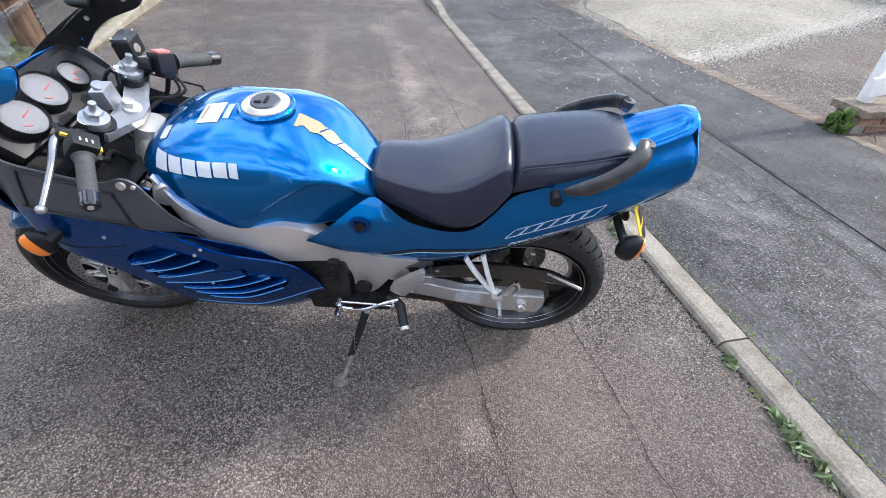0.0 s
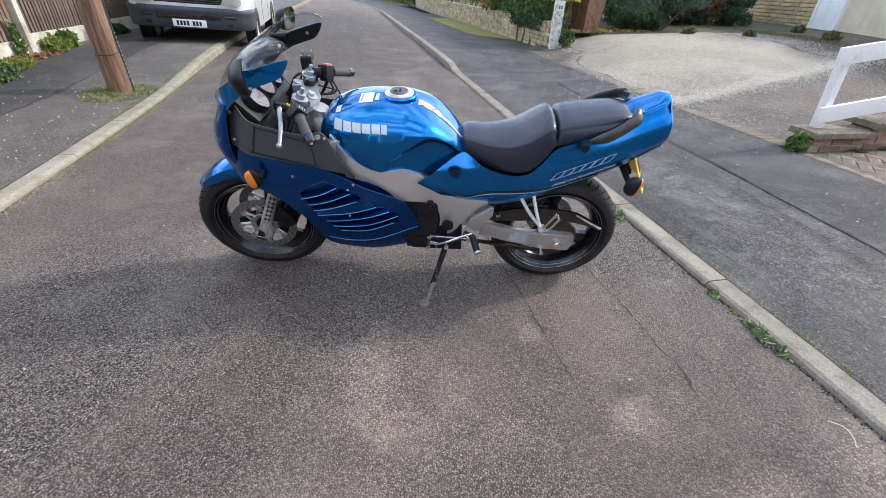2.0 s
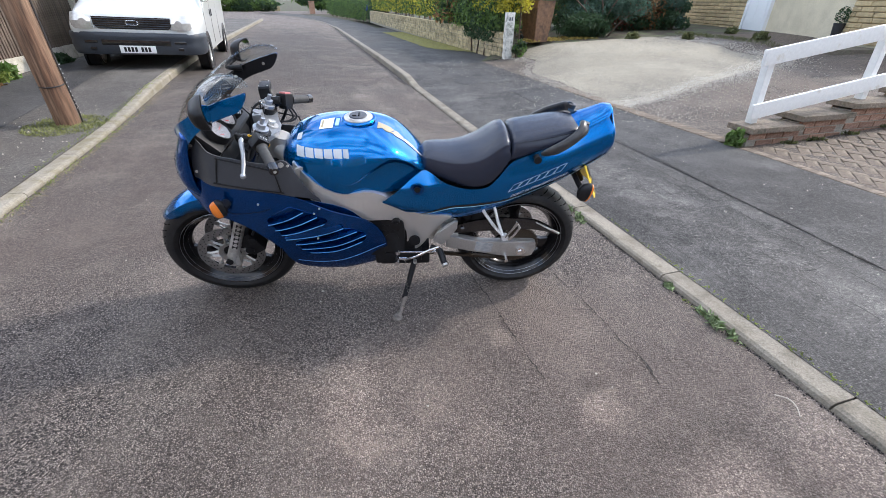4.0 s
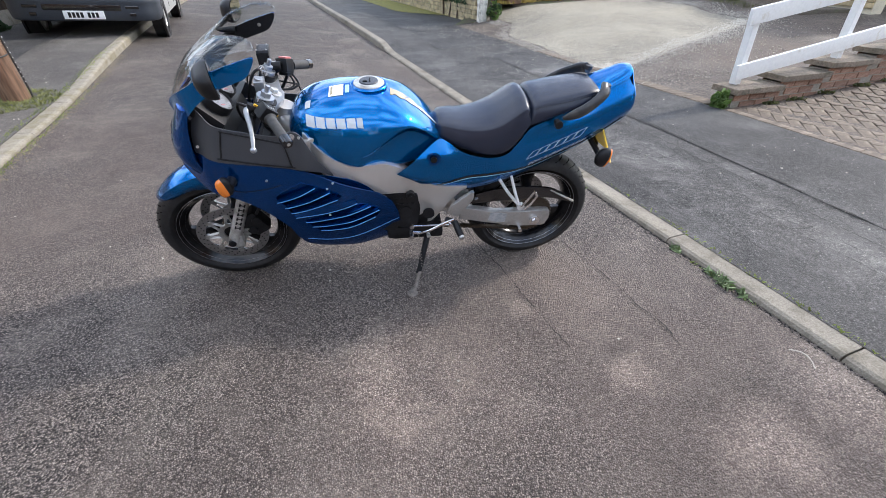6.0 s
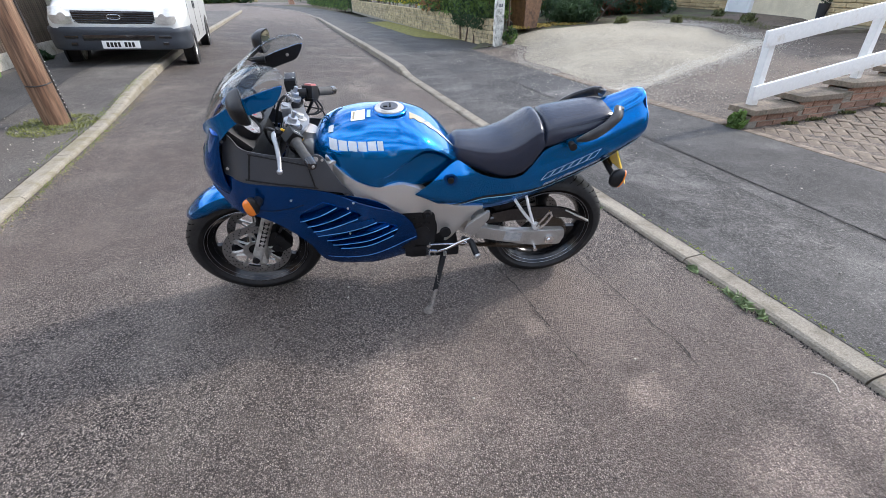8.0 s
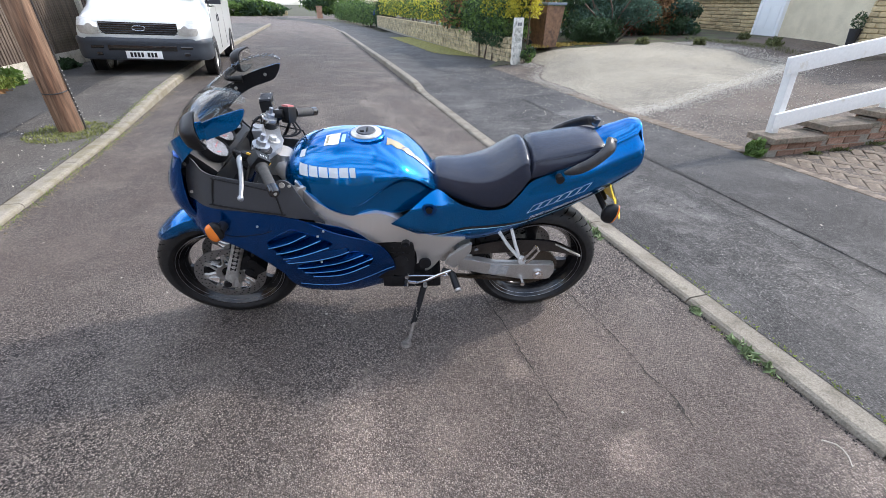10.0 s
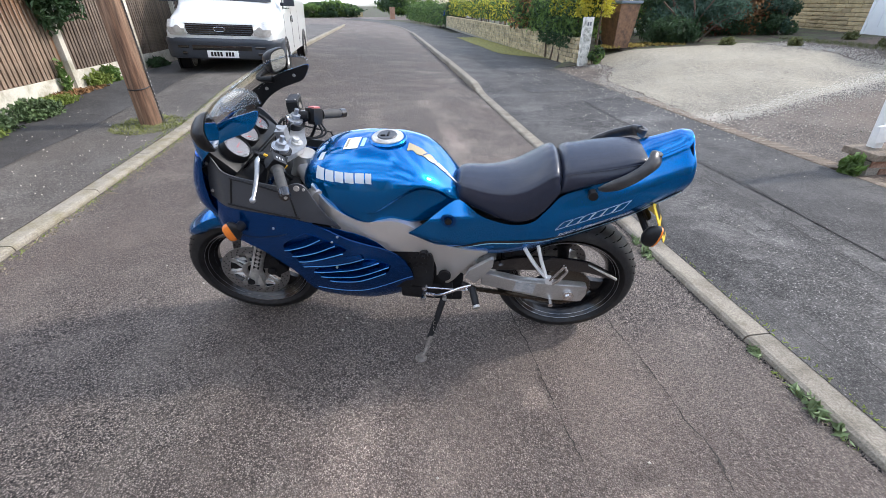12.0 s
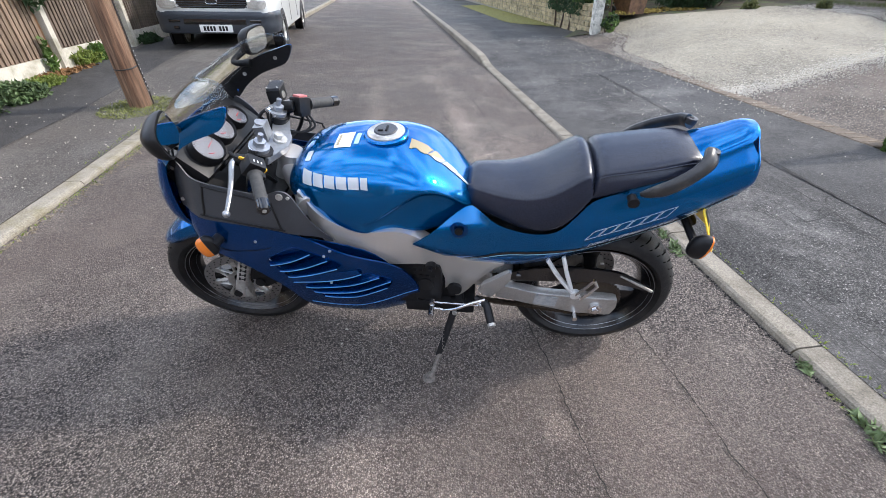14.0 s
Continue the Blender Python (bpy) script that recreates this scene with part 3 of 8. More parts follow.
bm = bmesh.new()
add_sheet(bm, gravel_near, gravel_far, steps(3.72, 9.2, 0.08), na=28, lift=0.007)
for v in bm.verts:
    if v.is_boundary:
        v.co.z -= 0.010
gravel = tagged(part("gravel", bm, M_GRAVEL), "pale limestone gravel spread over the drive", "gravel", kind="stuff")
rng = random.Random(11)
bm = bmesh.new()
for _ in range(3400):
    b = rng.uniform(2.6, 9.0)
    a = gravel_near(b) - 0.25 + rng.random() ** 1.6 * 5.5 if b > 3.7 else rng.uniform(2.2, 5.5)
    if rng.random() < 0.07:
        a, b = rng.uniform(1.3, 2.6), rng.uniform(2.5, 8.8)
    add_pebble(bm, at(a, b, 0.006), rng.uniform(0.003, 0.011), rng)
for _ in range(5200):
    b = rng.uniform(3.7, 9.0)
    edge = gravel_far(b) + abs(rng.gauss(0, 0.35)) if rng.random() < 0.72 else gravel_near(b) - abs(rng.gauss(0, 0.12))
    if edge > 2.3:
        add_pebble(bm, at(edge, b - (0.25 if edge > 3 else 0.0) * rng.random(), 0.003), rng.uniform(0.004, 0.012), rng)
part("pebbles", bm, M_PEBBLE, gravel, smooth=False)
# ragged fringe of gravel and kicked-over soil along the drive
fringe, soil = bmesh.new(), bmesh.new()
for _ in range(5200):
    a = 2.4 + 4.8 * rng.random() ** 1.2
    b = 3.74 + 1.55 * ((a - 2.4) / 4.6) ** 1.333 + 0.08 * noise.noise(Vector((a * 2.3, 1, 4))) + rng.gauss(-0.04, 0.12)
    add_pebble(fringe, at(a, b, 0.004), rng.uniform(0.004, 0.012), rng)
for _ in range(420):
    b = rng.uniform(3.9, 8.8)
    add_pebble(soil, at(rng.uniform(gravel_near(b), max(gravel_far(b), 3.0)), b, 0.008), rng.uniform(0.004, 0.010), rng)
part("edge_stones", fringe, M_PEBBLE, gravel, smooth=False)
part("soil_crumbs", soil, M_DRIVE, gravel, "brown soil crumbs among the stones", smooth=False)
# ---- house side: brick wall with white rails ----
def street_frame(a, b, z=0.0, turn=0.0):
    """Pose at a street place: x runs across (a), y along (b)."""
    p = at(a, b, z)
    return Matrix.Translation(p) @ pose(0, 0, 0, 0, 0, math.degrees(math.atan2(P2.y, P2.x)) + turn)


def brick_mesh(name, size, mat, bevel=0.004):
    bm = bmesh.new()
    add_box(bm, (0, 0, 0), size)
    bmesh.ops.bevel(bm, geom=bm.edges[:], offset=bevel, segments=1, affect="EDGES")
    me = bpy.data.meshes.new(name)
    bm.to_mesh(me)
    bm.free()
    me.materials.append(mat)
    return me


def piece(name, me, parent, m):
    ob = new(name, me)
    ob.parent = parent
    ob.matrix_local = m
    return ob


STEPS = [(0.0, 0.62, 0.13), (0.62, 1.30, 0.215), (1.30, 2.05, 0.305), (2.05, 2.9, 0.40), (2.9, 3.8, 0.50)]   # start, end, top height
dwarf = thing("dwarf_wall", "low stepped red brick garden wall with stone copings", "garden wall", street_frame(2.42, 1.68, -ground_z(2.42, 1.68) + 0.09))
bm = bmesh.new()
for x0, x1, h in STEPS:
    add_box(bm, ((x0 + x1) / 2, 0, (h - 0.3) / 2 - 0.01), (x1 - x0, 0.19, h + 0.28))
part("mortar_core", bm, M_MORTAR, dwarf, smooth=False)
brick = brick_mesh("brick", (0.213, 0.012, 0.063), M_BRICK, 0.003)
for x0, x1, h in STEPS:
    n_rows = max(1, round((h + 0.02) / 0.075))
    for r in range(n_rows):
        z = h - 0.04 - r * 0.075
        x = x0 + 0.11 - (0.11 if r % 2 else 0)
        while x < x1 - 0.05:
            if x > x0 + 0.05:
                for side in (-1, 1):
                    piece("brick", brick, dwarf, Matrix.Translation((x, side * 0.099, z)))
            x += 0.225
for x0, x1, h in STEPS:
    bm = bmesh.new()
    add_box(bm, ((x0 + x1) / 2 - 0.01, 0, h + 0.028), (x1 - x0 + 0.05, 0.31, 0.055))
    bmesh.ops.subdivide_edges(bm, edges=bm.edges[:], cuts=3, use_grid_fill=True)
    for v in bm.verts:
        v.co += Vector(noise.noise_vector(v.co * 6 + Vector((x0, 0, 0)))) * 0.006
    part("coping", bm, M_CAP, dwarf, bevel=0.006)

rails = thing("rail_fence", "white painted timber rail fence on brick wall", "fence", street_frame(2.42, 1.74, -ground_z(2.42, 1.74) + 0.09))
slope = 0.145
for x in (0.17, 1.62, 3.05):
    bm = bmesh.new()
    z0 = x * slope
    for v in add_box(bm, (x, 0.0, z0 + 0.42), (0.075, 0.075, 0.84)):
        v.co.x -= 0.075 * (v.co.z - z0) / 0.84   # the posts lean towards the road
    part("post", bm, M_WHITE_WOOD, rails, bevel=0.005)
for z in (0.30, 0.80):
    bm = bmesh.new()
    rot = Matrix.Rotation(-math.atan(slope), 3, "Y")
    add_box(bm, (1.9 - (0.09 if z > 0.5 else 0.0), -0.055, z + 1.9 * slope), (3.75, 0.032, 0.145), rot)
    part("rail", bm, M_WHITE_WOOD, rails, bevel=0.004)

# block paving: herringbone
paving = thing("block_paving", "herringbone driveway of pinkish brown clay blocks", "driveway", kind="structure")
paver = brick_mesh("paver", (0.196, 0.096, 0.05), M_PAVER, 0.005)
for i in range(-60, 61):
    for j in range(-30, 31):
        for turn, ox, oy in ((0, 0.1, 0.05), (1, 0.05, 0.2)):
            x, y = 0.1 * (i + 2 * j) + ox, 0.1 * (i - 2 * j) + oy
            a, b = 3.6 + (x - y) * 0.7071, 0.3 + (x + y) * 0.7071
            if not (2.44 < a < 5.0 and -1.1 < b < 1.46):
                continue
            p = at(a, b, -0.022 + rng.uniform(-0.002, 0.002))
            m = Matrix.Translation(p) @ pose(0, 0, 0, 0, -math.degrees(0.042), math.degrees(math.atan2(P2.y, P2.x)) + 45 + (90 if turn else 0))
            piece("paver", paver, paving, m)
edge_stone = brick_mesh("edging", (0.096, 0.196, 0.06), M_PAVER, 0.005)
for k in range(-10, 8):
    piece("edging", edge_stone, paving, street_frame(2.30, k * 0.2, -0.022))
crazy = brick_mesh("edging_block", (0.2, 0.1, 0.06), M_PAVER, 0.008)
for k in range(17, 49):
    piece("edging", crazy, paving, street_frame(2.36 + 0.010 * math.sin(k * 3), k * 0.106, -0.022, turn=3 * math.sin(k * 5)))

# ---- low stone wall, gate post, hedges ----
garden_wall = thing("garden_wall", "low weathered sandstone block wall along the footway", "garden wall", street_frame(2.95, 8.95, -ground_z(2.95, 8.95)))
base_z = ground_z(2.25, 9.0)
bm = bmesh.new()
add_box(bm, (0, 11.9, base_z + 0.20), (0.17, 23.8, 0.66))
part("mortar_core", bm, M_MORTAR, garden_wall, smooth=False)
rng = random.Random(3)
y = 0.0
for r in range(6):
    y, z = -0.02 - 0.12 * (r % 2), base_z - 0.02 + 0.098 * r
    while y < 23.8:
        w = rng.choice((0.22, 0.3, 0.38, 0.45)) * (1.0 if y < 12 else 1.6)
        if 0.05 < y + w < 23.85:
            bm = bmesh.new()
            add_box(bm, (-0.004 + rng.uniform(-0.008, 0.008), y + w / 2, z + 0.047), (0.20, w - 0.012, 0.088))
            bmesh.ops.bevel(bm, geom=bm.edges[:], offset=0.008, segments=1, affect="EDGES")
            part("stone", bm, M_STONE, garden_wall, smooth=False)
        y += w
bm = bmesh.new()
for k in range(40):
    add_box(bm, (0, 0.3 + k * 0.585, base_z + 0.585), (0.24, 0.575, 0.05), Matrix.Rotation(rng.uniform(-0.01, 0.01), 3, "X"))
part("coping_course", bm, M_STONE, garden_wall, smooth=False, bevel=0.008)

bm = bmesh.new()
add_box(bm, (0, 0, 0.5), (0.19, 0.16, 1.0))
bmesh.ops.subdivide_edges(bm, edges=bm.edges[:], cuts=5, use_grid_fill=True)
for v in bm.verts:
    v.co += Vector(noise.noise_vector(v.co * 5)) * 0.006
gate_post = tagged(part("gate_post", bm, M_POST, bevel=0.006), "stained pale concrete gate post at the end of the wall", "gate post")
gate_post.matrix_world = street_frame(2.92, 8.72, -0.02)
bm = bmesh.new()
for k in range(2):
    add_box(bm, (-0.03 + 0.055 * k, -0.085, 0.87), (0.035, 0.004, 0.07))
part("number_bars", bm, material("grey_paint", (0.12, 0.12, 0.13), 0.7), gate_post, "faded grey bars", smooth=False)


def shrub(name, label, a, b, z, size, count, leaf, mats, seed, stems=7, shell=0.4, stretch=1.6, up=0.3, height=0.0):
    """A bush: stems and a crown of small leaves in uneven clumps."""
    rng_ = random.Random(seed)
    ob = thing(name, label, "shrub", Matrix.Translation(at(a, b, z)))
    bm = bmesh.new()
    for _ in range(stems):
        end = Vector((rng_.uniform(-0.7, 0.7) * size[0], rng_.uniform(-0.7, 0.7) * size[1], size[2] * rng_.uniform(0.8, 1.5) + height))
        mid = end * 0.5 + Vector((rng_.uniform(-0.1, 0.1), rng_.uniform(-0.1, 0.1), 0.05))
        add_sweep(bm, spline([Vector((0, 0, -0.08)) + Vector((end.x, end.y, 0)) * 0.25, mid, end], 4), 0.012 + 0.01 * size[2], 5)
    tagged(part("branchwork", bm, material(name + "_bark", (0.10, 0.07, 0.05), 0.9, grain=0.3), ob), kind="stuff")
    for k, m in enumerate(mats):
        bm = bmesh.new()
        clumps = 9
        for c in range(clumps):
            off = Vector((rng_.uniform(-0.6, 0.6) * size[0], rng_.uniform(-0.6, 0.6) * size[1], height + size[2] * rng_.uniform(0.25, 1.45)))
            add_leaves(bm, off, [s * rng_.uniform(0.35, 0.6) for s in size], count // clumps // len(mats), leaf, rng_, shell, stretch, up)
        part("crown", bm, m, ob)
    return ob


def hedge(name, label, a, b0, b1, wide, z0, high, leaf, count, mats, seed):
    """A clipped row of bushes: leaves filled through a rounded, uneven box."""
    rng_ = random.Random(seed)
    ob = thing(name, label, "hedge", street_frame(a, b0))
    length = b1 - b0
    bm = bmesh.new()
    for k in range(int(length * 2)):
        x, y = rng_.uniform(-0.3, 0.3) * wide, (k + 0.5) * 0.5
        add_sweep(bm, [(x, y, -0.1), (x + rng_.uniform(-0.1, 0.1), y + rng_.uniform(-0.1, 0.1), (z0 + high) * 0.8)], 0.02, 5)
    tagged(part("branchwork", bm, material(name + "_bark", (0.08, 0.055, 0.04), 0.9, grain=0.3), ob), kind="stuff")
    for m in mats:
        bm = bmesh.new()
        for _ in range(count // len(mats)):
            y = rng_.random() * length
            t = rng_.random()
            edge = 0.85 + 0.35 * noise.noise(Vector((y * 1.4, t * 4, seed)))
            ang = rng_.uniform(-0.2, math.pi + 0.2)
            r = edge * (0.7 + 0.35 * rng_.random())
            c = Vector((-math.cos(ang) * wide / 2 * r * 1.05, y, z0 + high * (0.1 + 0.9 * (abs(math.sin(ang)) ** 0.7 if rng_.random() < 0.5 else rng_.random()) * edge)))
            add_leaves(bm, c, (0.05, 0.05, 0.05), 1, leaf, rng_)
        part("foliage", bm, m, ob)
    return ob


hedge("laurel_hedge", "green and ivy hedge hanging over the stone wall", 3.1, 9.15, 12.6, 0.75, 0.42, 1.1, 0.055, 9000, [M_LEAF, M_LEAF_DARK, M_LEAF], 21)
hedge("golden_hedge", "bright yellow-green conifer hedge behind the gate post", 3.2, 8.95, 11.0, 0.85, 0.85, 0.8, 0.045, 6500, [M_LEAF_YELLOW], 22)
hedge("mixed_hedge", "loose green garden hedge behind the wall", 3.35, 12.6, 32.0, 0.9, 0.5, 0.95, 0.065, 15000, [M_LEAF, M_LEAF_YELLOW, M_LEAF_DARK], 23)
far_hedge = hedge("clipped_hedge", "clipped dark green privet hedge along the footway", 3.0, 35.0, 54.0, 1.0, 0.0, 1.75, 0.075, 14000, [M_LEAF_DARK, M_LEAF], 24)
far_hedge.matrix_world = STREET @ Matrix.Translation((3.2, 35.0, -0.22)) @ pose(0, 0, 0, 0, 0, 5.5)
hedge("ivy", "dark ivy trailing down the stone wall", 2.86, 9.3, 11.6, 0.22, 0.28, 0.42, 0.04, 2200, [M_LEAF_DARK], 25)
shrub("juniper", "spreading blue-green juniper bush in the front garden", 6.4, 10.3, 0, (1.35, 0.9, 0.85), 17000, 0.032, [M_LEAF_BLUE, M_LEAF_DARK], 31, stretch=4.6, up=0.5)
shrub("copper_bush", "copper-red leaved bush beside the house", 8.5, 11.6, 0, (1.5, 0.9, 1.0), 9000, 0.06, [M_LEAF_RED, M_DRY, M_LEAF_DARK], 32)
hedge("copper_hedge", "tall copper beech hedge behind the gravel", 9.2, 11.9, 14.2, 1.5, 0.0, 2.1, 0.08, 9000, [M_LEAF_RED, M_DRY, M_LEAF_DARK], 71)
hedge("back_hedge", "dense green and brown shrub hedge at the back of the garden", 6.0, 12.6, 14.8, 7.0, 0.0, 2.3, 0.10, 16000, [M_LEAF, M_LEAF_DARK, M_DRY], 72)
shrub("small_bush", "dark evergreen bush at the corner of the house", 9.4, 10.8, 0, (0.6, 0.5, 0.6), 5000, 0.045, [M_LEAF_DARK, M_LEAF_BLUE], 33)
shrub("garden_bush", "brown-green twiggy bush behind the bin", 4.9, 11.6, 0, (0.8, 0.8, 0.8), 4000, 0.05, [M_LEAF, M_DRY, M_LEAF_DARK], 34)
shrub("ivy_clump", "dark green ivy at the foot of the gate post", 3.15, 8.55, 0, (0.2, 0.16, 0.22), 900, 0.04, [M_LEAF_DARK, M_LEAF], 35)
shrub("far_shrub", "rounded evergreen shrub at the bend of the road", -2.0, 70.0, 0, (4.0, 1.5, 1.0), 3500, 0.25, [M_LEAF_DARK, M_LEAF], 36)
shrub("dark_conifer", "dark conifer at the end of the stone wall", 3.5, 33.6, 0, (0.7, 0.8, 1.1), 3500, 0.08, [M_LEAF_DARK], 37)

# strip of asphalt between footway and wall, with moss and leaf litter
bm = bmesh.new()
add_sheet(bm, lambda b: 2.25, lambda b: 2.96, steps(8.8, 26.0, 0.4), na=2, lift=-0.002, height=lambda a, b: ground_z(2.25, b))
tagged(part("pavement_edge", bm, M_PAVE_DARK), "dark asphalt strip at the foot of the wall", "pavement", kind="structure")
bm = bmesh.new()
add_sheet(bm, lambda b: 2.80 - 0.95 * smoothstep(b, 10.6, 12.5) + 0.1 * noise.noise(Vector((b * 2, 3, 3))), lambda b: 2.86, steps(10.6, 21.0, 0.2), na=3, lift=0.012,
          height=lambda a, b: ground_z(min(a, 2.25), b))
tagged(part("moss", bm, M_MOSS), "yellow-green moss at the foot of the wall", "moss", kind="stuff")

bm = bmesh.new()
for q, size_, n_ in (((0, 0, 0), (0.8, 0.6, 0.03), 700), ((1.0, 0.1, 0.02), (0.7, 0.4, 0.03), 400), ((-0.5, -0.6, 0), (0.3, 0.3, 0.03), 150)):
    add_leaves(bm, q, size_, n_, 0.05, random.Random(65), 0.05, 1.4, 0.0)
leaf_litter = tagged(part("leaf_litter", bm, M_LITTER), "yellow and brown fallen leaves under the bushes", "leaf litter", kind="stuff")
leaf_litter.matrix_world = Matrix.Translation(at(4.6, 10.1, 0.03))

# wheelie bin
bin_ob = thing("wheelie_bin", "tall brown wheelie bin with grey lid beside the hedge", "bin", street_frame(4.15, 9.75, 0, 12))
bm = bmesh.new()
rings = [[(sx * w, sy * d, z) for sx, sy in ((-1, -1), (1, -1), (1, 1), (-1, 1))] for z, w, d in ((0.04, 0.21, 0.25), (0.5, 0.25, 0.3), (0.98, 0.28, 0.34))]
add_loft(bm, rings, closed=True, caps=True)
part("body", bm, M_BIN_RUST, bin_ob, bevel=0.02)
bm = bmesh.new()
add_box(bm, (0, 0, 1.02), (0.62, 0.76, 0.06))
add_box(bm, (0, 0.37, 0.98), (0.5, 0.05, 0.05))
part("lid", bm, M_BIN, bin_ob, "grey-blue lid", bevel=0.018)
bm = bmesh.new()
add_box(bm, (0.29, 0, 0.52), (0.03, 0.1, 0.9))
part("side_strip", bm, M_BIN, bin_ob, bevel=0.008)
for s in (-1, 1):
    bm = bmesh.new()
    add_disc(bm, (s * 0.24, 0.28, 0.09), (1, 0, 0), 0.1, 0.05)
    part("wheel", bm, M_POT, bin_ob)

# ---- the house front ----
house = thing("house", "bungalow front of cream stone cladding with white door", "house", street_frame(10.87, 9.24, -ground_z(10.87, 9.24) + 0.63, -13.9))
bm = bmesh.new()
add_box(bm, (0.2, 4.6, 0.84), (0.25, 8.2, 2.64))
add_box(bm, (0.2, -2.6, 0.84), (0.25, 4.2, 2.64))
add_box(bm, (0.2, 0.0, 2.11), (0.25, 1.0, 0.1))
part("wall", bm, M_RENDER, house, smooth=False)
rng = random.Random(9)
for r in range(9):
    y = 0.52
    while y < 4.0:
        w = rng.uniform(0.35, 0.8)
        bm = bmesh.new()
        add_box(bm, (0.06, y + w / 2, 0.06 + r * 0.105), (0.06, w - 0.012, 0.095))
        bmesh.ops.bevel(bm, geom=bm.edges[:], offset=0.014, segments=1, affect="EDGES")
        part("cladding_stone", bm, M_CLAD, house, smooth=False)
        y += w
for r in range(16):
    y = -4.7
    while y < -3.12:
        w = min(rng.uniform(0.30, 0.62), -3.06 - y)
        bm = bmesh.new()
        add_box(bm, (0.05, y + w / 2, 0.0 + r * 0.105), (0.06, w - 0.012, 0.095))
        bmesh.ops.bevel(bm, geom=bm.edges[:], offset=0.014, segments=1, affect="EDGES")
        part("cladding_stone", bm, M_CLAD, house, smooth=False)
        y += w
bm = bmesh.new()
add_box(bm, (0.05, 0.0, 1.02), (0.06, 0.86, 2.0))
front_door = part("door", bm, M_UPVC, house, "white panelled front door", bevel=0.004)
bm = bmesh.new()
for y, z, h in ((-0.2, 0.5, 0.55), (0.2, 0.5, 0.55)):
    add_box(bm, (0.016, y, z), (0.012, 0.28, h))
part("door_panel", bm, M_UPVC, front_door, bevel=0.004)
bm = bmesh.new()
add_box(bm, (0.012, 0.0, 0.98), (0.02, 0.28, 0.05))
part("letterbox", bm, material("aged_metal", (0.35, 0.35, 0.34), 0.4, metal=0.8), front_door, bevel=0.003)
bm = bmesh.new()
for y in (-0.47, 0.47):
    add_box(bm, (0.03, y, 1.02), (0.1, 0.08, 2.06))
add_box(bm, (0.0, 0, -0.02), (0.16, 1.02, 0.06))
part("door_frame", bm, M_UPVC, house, bevel=0.004)
bm = bmesh.new()
add_box(bm, (0.02, 2.42, 1.03), (0.2, 3.9, 0.07))
part("window_sill", bm, M_UPVC, house, bevel=0.006)
bm = bmesh.new()
for y in (0.55, 2.42, 4.30):
    add_box(bm, (0.05, y, 1.6), (0.07, 0.07, 1.08))
add_box(bm, (0.05, 2.42, 1.1), (0.07, 3.8, 0.07))
part("window_frame", bm, M_UPVC, house, bevel=0.004)
bm = bmesh.new()
add_box(bm, (0.055, 2.42, 1.62), (0.02, 3.7, 1.02))
part("window_pane", bm, M_PANE, house, smooth=False)
bm = bmesh.new()
add_box(bm, (0.04, 2.4, -0.09), (0.16, 3.9, 0.2))
part("plinth", bm, M_SLAB, house, bevel=0.01)
bm = bmesh.new()
add_box(bm, (-0.55, -0.6, -0.16), (1.3, 7.5, 0.14))
part("patio", bm, M_SLAB, house, "dark weathered concrete patio step", bevel=0.015)
bm = bmesh.new()
add_box(bm, (4.25, 1.8, 2.22), (8.4, 14.0, 0.12))
part("roof", bm, M_SLAB, house, smooth=False)
pot = thing("plant_pot", "tapered black pot with a twiggy plant by the wall", "plant pot", street_frame(10.1, 6.35, 0.10))
bm = bmesh.new()
add_lathe(bm, [(0.0, 0.0), (0.075, 0.0), (0.115, 0.34), (0.10, 0.34), (0.09, 0.30), (0.0, 0.30)], pose(0, 0, 0, 90), 20, closed=False)
part("pot", bm, M_POT, pot)
bm = bmesh.new()
add_leaves(bm, (0, 0, 0.50), (0.17, 0.17, 0.22), 240, 0.03, rng)
part("plant", bm, M_LEAF_DARK, pot)
for a, b, s, n_ in ((8.9, 7.2, 0.22, 260), (6.6, 8.95, 0.2, 200), (7.6, 8.1, 0.16, 140), (9.5, 8.6, 0.2, 160)):
    bm = bmesh.new()
    add_leaves(bm, (0, 0, 0.06), (s, s, 0.14), n_, 0.05, rng, 0.1, 2.2, 0.9)
    w_ = tagged(part("weed_clump", bm, M_WEED), "dull green weeds at the patio edge", "weed", "weeds by the patio")
    w_.matrix_world = Matrix.Translation(at(a, b))

# plain walls added unseen behind the viewer, dimming the low sky in reflections
for a0, a1, b in ((-14.0, -7.0, -9.0), (-7.0, 9.0, -17.0), (9.0, 16.0, -9.0)):
    bm = bmesh.new()
    add_box(bm, ((a0 + a1) / 2, b - 3.0, 2.6), (a1 - a0, 6.0, 5.6))
    closing = tagged(part("closing_wall", bm, M_BRICK, smooth=False), "plain brown brick wall added out of view", "wall", kind="structure")
    closing.matrix_world = STREET

